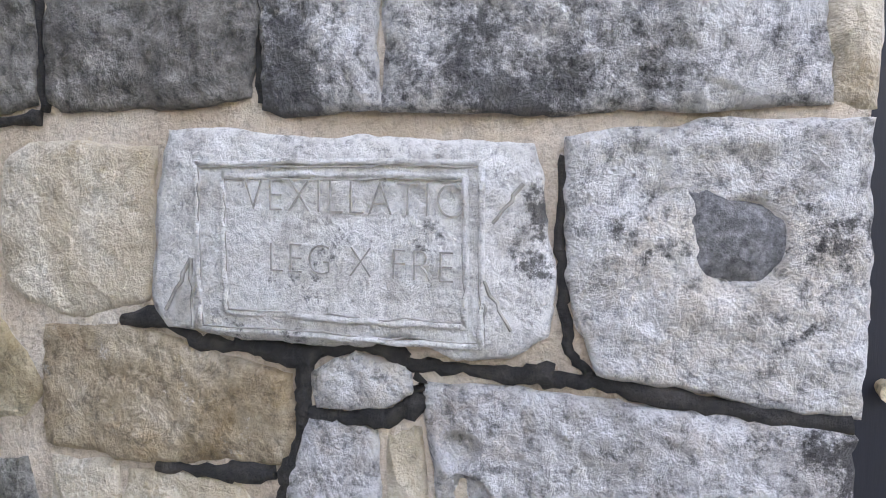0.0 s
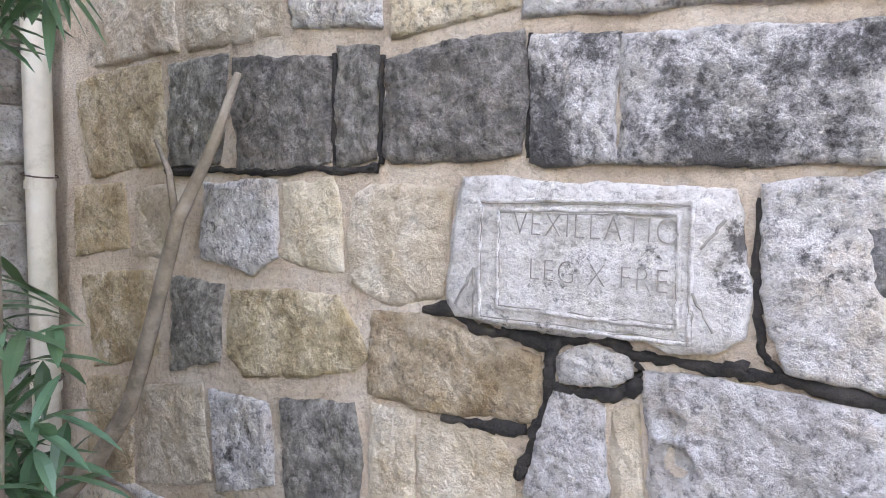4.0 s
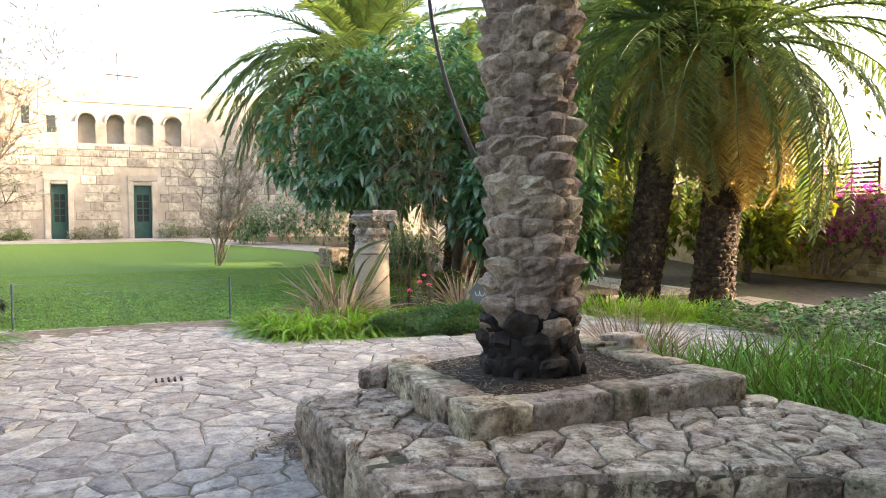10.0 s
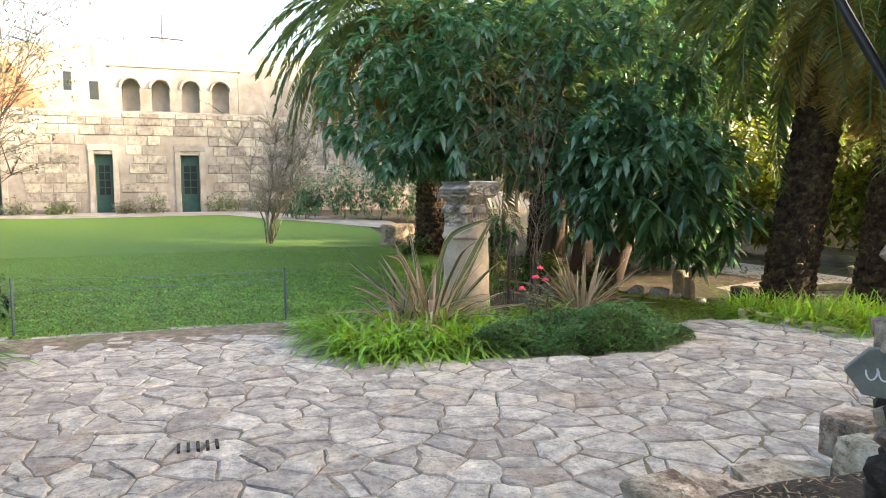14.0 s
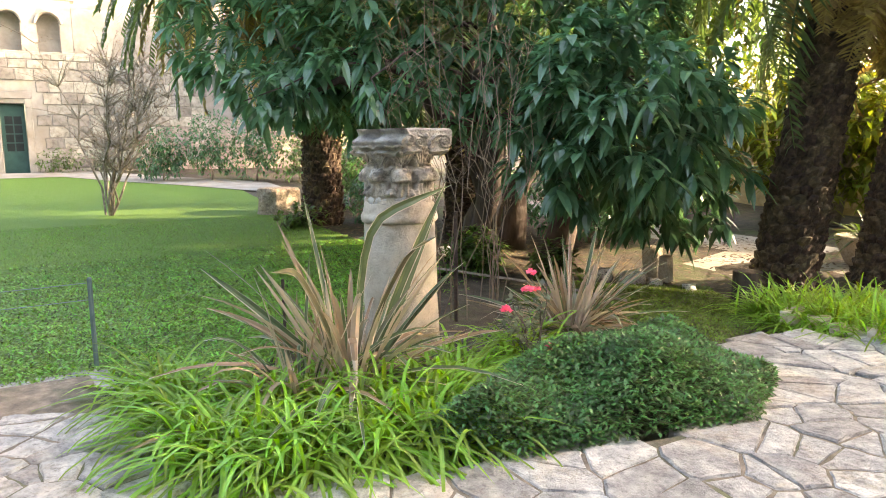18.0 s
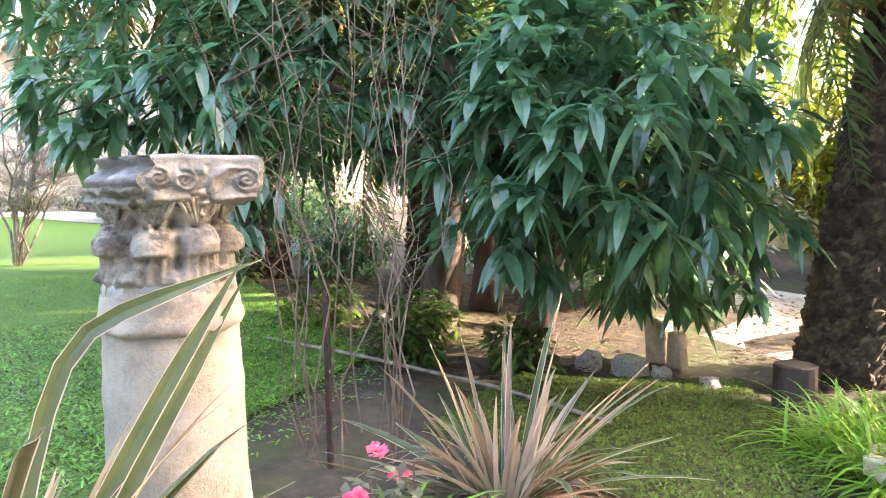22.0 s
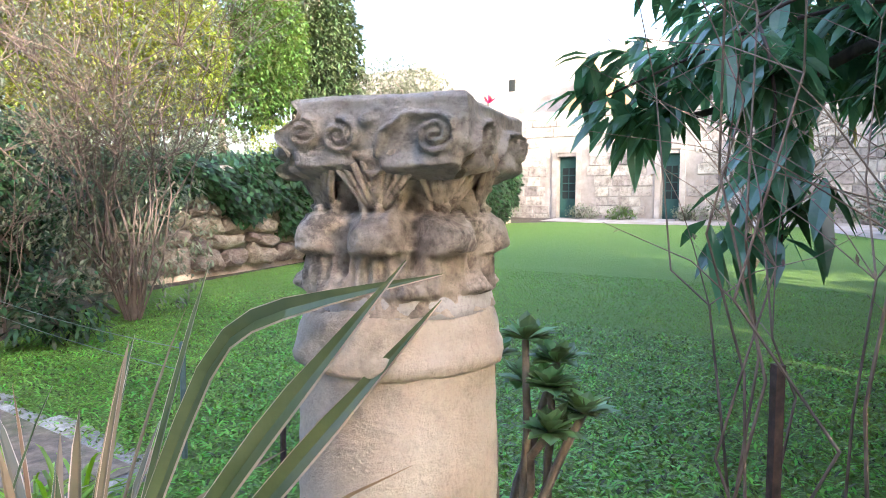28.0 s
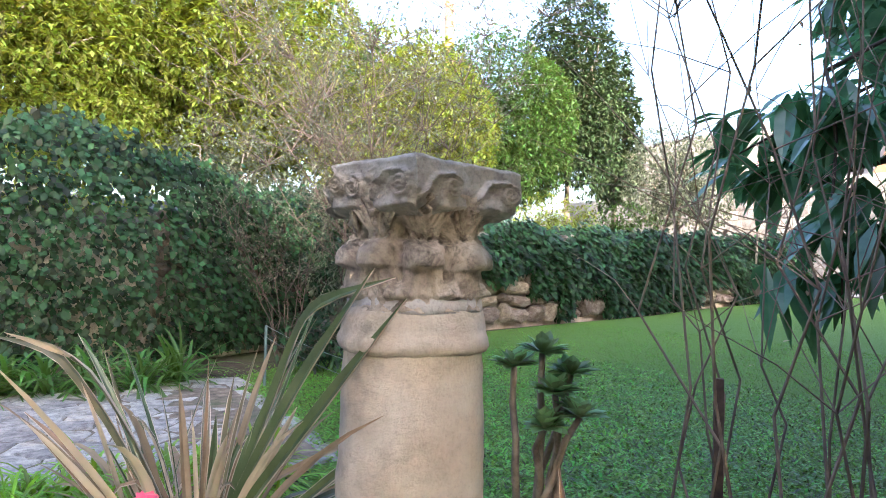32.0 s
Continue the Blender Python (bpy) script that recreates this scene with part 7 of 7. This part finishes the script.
        part("border", tube(bend((ax, -0.0245, az), (bx_, -0.0245, bz), (0, 0, 0), 12, 0.0012, k + 7), 0.0052, 6), M["tablet"], ins, smooth=True)
        cx, cz = (0.004 if k == 3 else -0.004 if k == 1 else 0), (0.0052 if k == 0 else -0.0052 if k == 2 else 0)
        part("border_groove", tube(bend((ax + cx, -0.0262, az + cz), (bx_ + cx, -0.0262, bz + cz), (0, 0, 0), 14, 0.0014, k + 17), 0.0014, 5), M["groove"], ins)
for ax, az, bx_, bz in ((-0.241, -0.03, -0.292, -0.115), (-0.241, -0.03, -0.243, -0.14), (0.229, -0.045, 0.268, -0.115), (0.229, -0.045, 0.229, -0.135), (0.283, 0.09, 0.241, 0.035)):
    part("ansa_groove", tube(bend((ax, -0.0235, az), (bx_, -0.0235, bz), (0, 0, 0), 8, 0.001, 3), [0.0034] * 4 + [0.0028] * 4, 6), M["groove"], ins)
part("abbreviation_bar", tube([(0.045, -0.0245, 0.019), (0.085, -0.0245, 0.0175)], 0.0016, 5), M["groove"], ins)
for body, x, z, size, wide in (("VEXILLATIO", 0.032, 0.044, 0.073, 0.345), ("LEG X FRE", 0.042, -0.048, 0.068, 0.285)):
    cu = bpy.data.curves.new("letters", "FONT")
    cu.body, cu.size, cu.align_x, cu.extrude, cu.offset, cu.space_character = body, size, "CENTER", 0.0012, -0.0019, 1.1
    tmp = bpy.data.objects.new("letters", cu)
    line = bmesh.new()
    line.from_mesh(bpy.data.meshes.new_from_object(tmp))
    span = max(v.co.x for v in line.verts) - min(v.co.x for v in line.verts)
    left = set(line.verts)
    while left:
        grow, piece = [left.pop()], []
        while grow:
            v = grow.pop()
            piece.append(v)
            for e in v.link_edges:
                o = e.other_vert(v)
                if o in left:
                    left.discard(o)
                    grow.append(o)
        num = {v: k for k, v in enumerate(piece)}
        faces = [[num[v] for v in fc.verts] for fc in {fc for v in piece for fc in v.link_faces}]
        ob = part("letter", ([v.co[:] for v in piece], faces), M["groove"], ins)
        ob.matrix_basis = pose(x, -0.0285, z, 90, 1.2, 0) @ Matrix.Diagonal((wide / span, 1, 1, 1))
    line.free()

# Black tubes round the tablet paint the dark of open joints and black stain
CRACKS = (
    ((1.84, 1.085), (1.75, 1.098), (1.69, 1.058), (1.6, 1.058), (1.52, 1.047), (1.47, 1.064), (1.42, 1.076), (1.37, 1.07), (1.33, 1.05), (1.25, 1.048), (1.17, 1.045), (1.12, 1.05)),
    ((1.507, 1.04), (1.507, 0.98), (1.51, 0.93), (1.53, 0.86), (1.548, 0.80), (1.58, 0.74)),
    ((1.50, 0.958), (1.44, 0.955), (1.37, 0.962), (1.32, 0.985), (1.313, 1.03)),
    ((1.13, 1.04), (1.05, 1.045), (0.95, 1.028), (0.85, 1.02), (0.74, 1.014)),
    ((1.108, 1.36), (1.112, 1.25), (1.105, 1.15), (1.095, 1.08), (1.06, 1.05)),
    ((1.78, 0.838), (1.65, 0.84), (1.56, 0.852)),
    ((1.568, 1.44), (1.568, 1.55), (1.568, 1.7)),
    ((1.62, 1.066), (1.56, 1.056), (1.50, 1.05), (1.46, 1.072)),
    ((2.86, 1.43), (2.6, 1.43), (2.4, 1.42), (2.2, 1.43), (2.1, 1.418), (1.98, 1.425)),
    ((1.975, 1.43), (1.976, 1.55), (1.974, 1.7)),
    ((2.13, 1.43), (2.132, 1.55), (2.13, 1.72)))
for k, line in enumerate(CRACKS):
    pts = np.array([(WALL_X + 0.004, y, z) for y, z in line])
    u = np.linspace(0, len(pts) - 1, 6 * len(pts))
    path = np.stack([np.interp(u, np.arange(len(pts)), pts[:, c]) for c in range(3)], 1) + np.random.default_rng(k + 60).normal(0, 0.002, (6 * len(pts), 3)) * (0.3, 1, 1)
    wide = np.convolve(np.random.default_rng(k).uniform(0.002, 0.026 if k not in (4, 6, 9, 10) else 0.012, len(path) + 4), np.ones(5) / 5, "valid")
    part("black_crust", tube(path, wide, 9), M["gapblack"], east, "black strip painting the dark of open and stained joints", True)

# Ashlar of the door wall
north = bpy.data.objects["wall_north"]


def north_stone(x0, x1, z0, z1, kind, seed, fine=(5, 3)):
    if 0 < z0 < 2.6:
        fine = (max(5, int((x1 - x0) / 0.022)), 10)
    bm = stone_bm(x1 - x0 - 0.006, 0.14, z1 - z0 - 0.007, seed, 0.006, *fine, round_=0.03, fine=0.008 if fine[1] > 3 else 0.0)
    ob = part("stone", bm, M[kind], north, smooth=True)
    ob.matrix_basis = Matrix.Translation(((x0 + x1) / 2, WALL_Y + 0.065, (z0 + z1) / 2))


for k in range(-1, 23):
    z0 = 0.169 + 0.2145 * k
    z1 = z0 + 0.2145
    for left, right in ((-1.88, DX0), (DX1, 0.89)) if z0 < DZ1 - 0.03 else ((-1.88, 0.89),):
        x = left
        j = 0
        while x < right - 0.05:
            w = pr.uniform(0.2, 0.42)
            if k == 6 and left < -1 and -1.5 < x < -1.3:
                x, w = -1.40, 0.27
            nxt = x + w
            if k == 6 and left < -1 and x < -1.45 and nxt > -1.42:
                nxt = -1.40
            if right - nxt < 0.16:
                nxt = right
            seed += 1
            kind = "grey" if k == 6 and abs(x + 1.40) < 0.01 else ("quoin" if nxt > DX0 - 0.02 and left < -1 and pr.random() < 0.8 else "ashlar" if pr.random() < 0.85 else "quoin")
            north_stone(x, nxt, max(z0, -0.05), z1, kind, seed)
            x = nxt
            j += 1


# Irregular flat stones
def clip(poly, px, py, nx, ny):
    """What of a polygon lies on the far side of a line from its normal."""
    out = []
    for (ax, ay), (bx_, by_) in zip(poly, poly[1:] + poly[:1]):
        da, db = (ax - px) * nx + (ay - py) * ny, (bx_ - px) * nx + (by_ - py) * ny
        if da <= 0:
            out.append((ax, ay))
        if da * db < 0:
            t = da / (da - db)
            out.append((ax + (bx_ - ax) * t, ay + (by_ - ay) * t))
    return out


def crazy(poly, step, gap, seed, edges=True, jitter=0.47):
    """Cells of irregular flat stones that fill a polygon."""
    r = random.Random(seed)
    xs, ys = [p[0] for p in poly], [p[1] for p in poly]
    pts = []
    x = min(xs)
    row = 0
    while x < max(xs):
        y = min(ys) + (row % 2) * step / 2
        while y < max(ys):
            pts.append((x + r.uniform(-jitter, jitter) * step, y + r.uniform(-jitter, jitter) * step))
            y += step
        x += step * 0.92
        row += 1
    ok = inside([p[0] for p in pts], [p[1] for p in pts], poly)
    pts = [p for p, o in zip(pts, ok) if o and r.random() > 0.3]
    arr = np.array(pts)
    cells = []
    for px, py in pts:
        d = np.hypot(arr[:, 0] - px, arr[:, 1] - py)
        cell = [(px - step * 1.3, py - step * 1.3), (px + step * 1.3, py - step * 1.3), (px + step * 1.3, py + step * 1.3), (px - step * 1.3, py + step * 1.3)]
        for i in np.where((d > 1e-6) & (d < step * 2.7))[0]:
            qx, qy = arr[i]
            nx, ny = (qx - px) / d[i], (qy - py) / d[i]
            cell = clip(cell, (px + qx) / 2 - nx * gap / 2, (py + qy) / 2 - ny * gap / 2, nx, ny)
        if edges:
            for (ax, ay), (bx_, by_) in zip(poly, poly[1:] + poly[:1]):
                ln = math.hypot(bx_ - ax, by_ - ay)
                t = ((px - ax) * (bx_ - ax) + (py - ay) * (by_ - ay)) / ln ** 2
                if -0.25 < t < 1.25:
                    nx, ny = (by_ - ay) / ln, -(bx_ - ax) / ln
                    s = (px - ax) * nx + (py - ay) * ny
                    if abs(s) < step * 1.5:
                        if s > 0:
                            nx, ny = -nx, -ny
                        cell = clip(cell, ax - nx * 0.0, ay - ny * 0.0, nx, ny)
        if len(cell) >= 3:
            cells.append(((px, py), cell))
    return cells


def slab_geo(centre, cell, z, thick, r, worn=0.012, local=True):
    """One flat stone with chipped, worn edges."""
    cx, cy = centre
    ring = []
    for (ax, ay), (bx_, by_) in zip(cell, cell[1:] + cell[:1]):
        ln = math.hypot(bx_ - ax, by_ - ay)
        ring.append((ax, ay))
        if ln > 0.12:
            for f in (0.33, 0.66):
                ring.append((ax + (bx_ - ax) * f + r.uniform(-1, 1) * worn * 0.8, ay + (by_ - ay) * f + r.uniform(-1, 1) * worn * 0.8))
    n = len(ring)
    ox, oy = (cx, cy) if local else (0, 0)
    tilt = (r.uniform(-0.012, 0.012), r.uniform(-0.012, 0.012))
    v, lift = [], r.uniform(-0.006, 0.006)
    for s, dz in ((1.0, -thick), (1.0, -worn * 0.9), (0.93, 0.0)):
        for ax, ay in ring:
            dx, dy = (ax - cx), (ay - cy)
            l = math.hypot(dx, dy) + 1e-6
            k = 1.0 if s == 1.0 else max(0.5, 1 - worn * r.uniform(0.8, 1.8) / l)
            v.append((cx + dx * k - ox, cy + dy * k - oy, z + dz + lift + tilt[0] * dx + tilt[1] * dy + (r.uniform(-0.002, 0.002) if dz == 0 else 0)))
    v.append((cx - ox, cy - oy, z + lift + 0.002))
    fc = [[i, (i + 1) % n, n + (i + 1) % n, n + i] for i in range(n)] + [[n + i, n + (i + 1) % n, 2 * n + (i + 1) % n, 2 * n + i] for i in range(n)]
    fc += [[2 * n + i, 2 * n + (i + 1) % n, 3 * n] for i in range(n)]
    return np.array(v), fc


pave = bpy.data.objects["pavement_bed"]
pr = random.Random(12)
cells = crazy(COURT, 0.225, 0.009, 3, False, 0.9)
rest = []
near = 0
for centre, cell in cells:
    if -11.3 < centre[0] < -3.4 and 0.2 < centre[1] < 3.4 and near < 300:
        near += 1
        ob = part("flagstone", slab_geo(centre, cell, 0.014, 0.06, pr), M["flag"], pave)
        ob.location = (*centre, 0)
    else:
        rest.append(slab_geo(centre, cell, 0.012, 0.06, pr, local=False))
part("paving_rest", join(*rest), M["flagr"], pave, kind="stuff")

# Bench wall: face stones and top slabs
for (x0, y0), (x1, y1) in zip(BENCH, BENCH[1:]):
    ln = math.hypot(x1 - x0, y1 - y0)
    s = 0.0
    ang = math.degrees(math.atan2(y1 - y0, x1 - x0))
    while s < ln - 0.02:
        w = min(ln - s, pr.uniform(0.2, 0.5))
        if ln - s - w < 0.1:
            w = ln - s
        split = pr.choice((0.0, 0.19, 0.24, 0.0))
        for z0, z1 in (((-0.04, split), (split, 0.40)) if split else ((-0.04, 0.40),)):
            seed += 1
            bm = stone_bm(w - 0.004, 0.14, z1 - z0 - 0.004, seed, 0.03, 9, 8, 0.22, fine=0.006)
            ob = part("stone", bm, M["bench"], bench, smooth=True)
            f = (s + w / 2) / ln
            ob.matrix_basis = pose(x0 + (x1 - x0) * f, y0 + (y1 - y0) * f, (z0 + z1) / 2, 0, 0, ang) @ Matrix.Translation((0, 0.055, 0))
        s += w
for centre, cell in crazy(BENCH + BACK[::-1], 0.185, 0.016, 8, True, 0.7):
    if -6.95 < centre[0] < -5.2 and centre[1] > 2.4:
        continue
    ob = part("top_slab", slab_geo(centre, cell, 0.432, 0.05, pr, 0.016), M["bench2"], bench)
    ob.location = (*centre, 0)

# Planter kerb of loose rubble
def close_back(bm):
    rim = [e for e in bm.edges if len(e.link_faces) == 1]
    bmesh.ops.contextual_create(bm, geom=rim)


for side in range(4):
    a = side * 90
    x = -0.92
    while x < 0.9:
        w = min(0.92 - x, pr.uniform(0.22, 0.55))
        if 0.92 - x - w < 0.12:
            w = 0.92 - x
        if side == 3 and x > -0.6 or side == 0 and x < -0.6:
            x += w
            continue
        seed += 1
        bm = stone_bm(w - 0.006, pr.uniform(0.2, 0.25), 0.19, seed, 0.012, 7, 4, 0.12)
        close_back(bm)
        ob = part("kerb_stone", bm, M["bench2"] if pr.random() < 0.3 else M["bench"], planter, smooth=True)
        ob.matrix_basis = Matrix.Rotation(radians(a), 4, "Z") @ Matrix.Translation((x + w / 2, -0.80, 0.085 + pr.uniform(-0.006, 0.006))) @ Matrix.Rotation(radians(pr.uniform(-1.5, 1.5)), 4, "Z")
        x += w
for k, (x, y, z, w) in enumerate(((-6.62, 2.72, 0.36, 0.34), (-6.75, 3.05, 0.30, 0.30), (-6.85, 3.5, 0.2, 0.4), (-6.95, 2.5, 0.02, 0.3), (-7.1, 3.1, 0.02, 0.34), (-6.6, 3.75, 0.38, 0.36), (-6.75, 4.15, 0.36, 0.3), (-7.05, 2.85, 0.05, 0.22), (-6.5, 2.42, 0.42, 0.26), (-7.15, 3.6, 0.0, 0.36), (-6.35, 4.3, 0.5, 0.3))):
    st = thing("loose_stone", (x, y, z), "loose weathered stone fallen from the broken planter kerb", "stone", "loose stones of the planter", 37 * k)
    bm = stone_bm(w, w * 0.7, w * 0.5, 820 + k, 0.03, 6, 5, 0.5)
    close_back(bm)
    bmesh.ops.translate(bm, verts=bm.verts[:], vec=(0, 0, w * 0.22))
    part("block", bm, M["bench2"], st, smooth=True)

# Rocks of the retaining wall
rocks = []
for k in range(5):
    bm = bmesh.new()
    bmesh.ops.create_icosphere(bm, subdivisions=2, radius=0.5)
    for v in bm.verts:
        v.co = Vector((v.co.x * 1.0, v.co.y * 0.6, v.co.z * 0.78))
        v.co += noise.noise_vector(v.co * 2.2 + Vector((k * 9, 3, 1))) * 0.2 + noise.noise_vector(v.co * 6 + Vector((k * 5, 1, 2))) * 0.06
        for ax in (0, 2):
            v.co[ax] = max(-0.44, min(0.44, v.co[ax] * 1.15))
    me = bpy.data.meshes.new("rock")
    bm.to_mesh(me)
    bm.free()
    me.materials.append(M["rock1"])
    rocks.append(me)
s = 7.0
while s < 26:
    x, y, dx, dy = along(RET, s)
    z = float(ground_z(x, y)) + 0.05
    w = pr.uniform(0.32, 0.62)
    while z < 1.75:
        h = pr.uniform(0.24, 0.46) * (1.1 if z < 0.5 else 0.85)
        ob = share("rock", rocks[pr.randrange(5)], retw, pose(x + pr.uniform(-0.05, 0.05), y + 0.04, z + h / 2, pr.uniform(-12, 12), pr.uniform(-8, 8), math.degrees(math.atan2(dy, dx)) + pr.uniform(-10, 10)) @ Matrix.Diagonal((w * 1.1, 0.45, h * 1.12, 1)))
        z += h * 0.94
    s += w * 0.93

# Ashlar of the far house
fh = bpy.data.objects["far_house"]
far = []
pr2 = random.Random(33)
z = 0.5
while z < 4.9:
    h = pr2.uniform(0.3, 0.42)
    y = -12.0
    while y < 8.0:
        w = pr2.uniform(0.4, 0.85)
        blocked = any(y < d + ww + 0.25 and y + w > d - 0.25 and z < 3.6 for d, ww in DOORS)
        if not blocked:
            bm = box_bm(-0.02, 0.035 + pr2.uniform(-0.015, 0.015), y + 0.012, y + w - 0.012, z + 0.012, min(4.95, z + h) - 0.012, 0.015)
            vv = np.array([v.co[:] for v in bm.verts])
            ff = [[v.index for v in f_.verts] for f_ in bm.faces]
            bm.free()
            far.append((vv, ff))
        y += w
    z += h
part("ashlar_facing", join(*far), M["facade2"], fh, kind="stuff")

# Rubble facing of the garden wall
rub = []
z = -0.1
while z < 2.0:
    h = pr2.uniform(0.16, 0.26)
    x = -17.5
    while x < -5.5:
        w = pr2.uniform(0.2, 0.5)
        bm = box_bm(x + 0.012, x + w - 0.012, 19.17 + pr2.uniform(-0.02, 0.015), 19.22, z + 0.01, z + h - 0.01, 0.015)
        rub.append((np.array([v.co[:] for v in bm.verts]), [[v.index for v in f_.verts] for f_ in bm.faces]))
        bm.free()
        x += w
    z += h
part("rubble_facing", join(*rub), M["farwall"], bpy.data.objects["garden_wall"], kind="stuff")
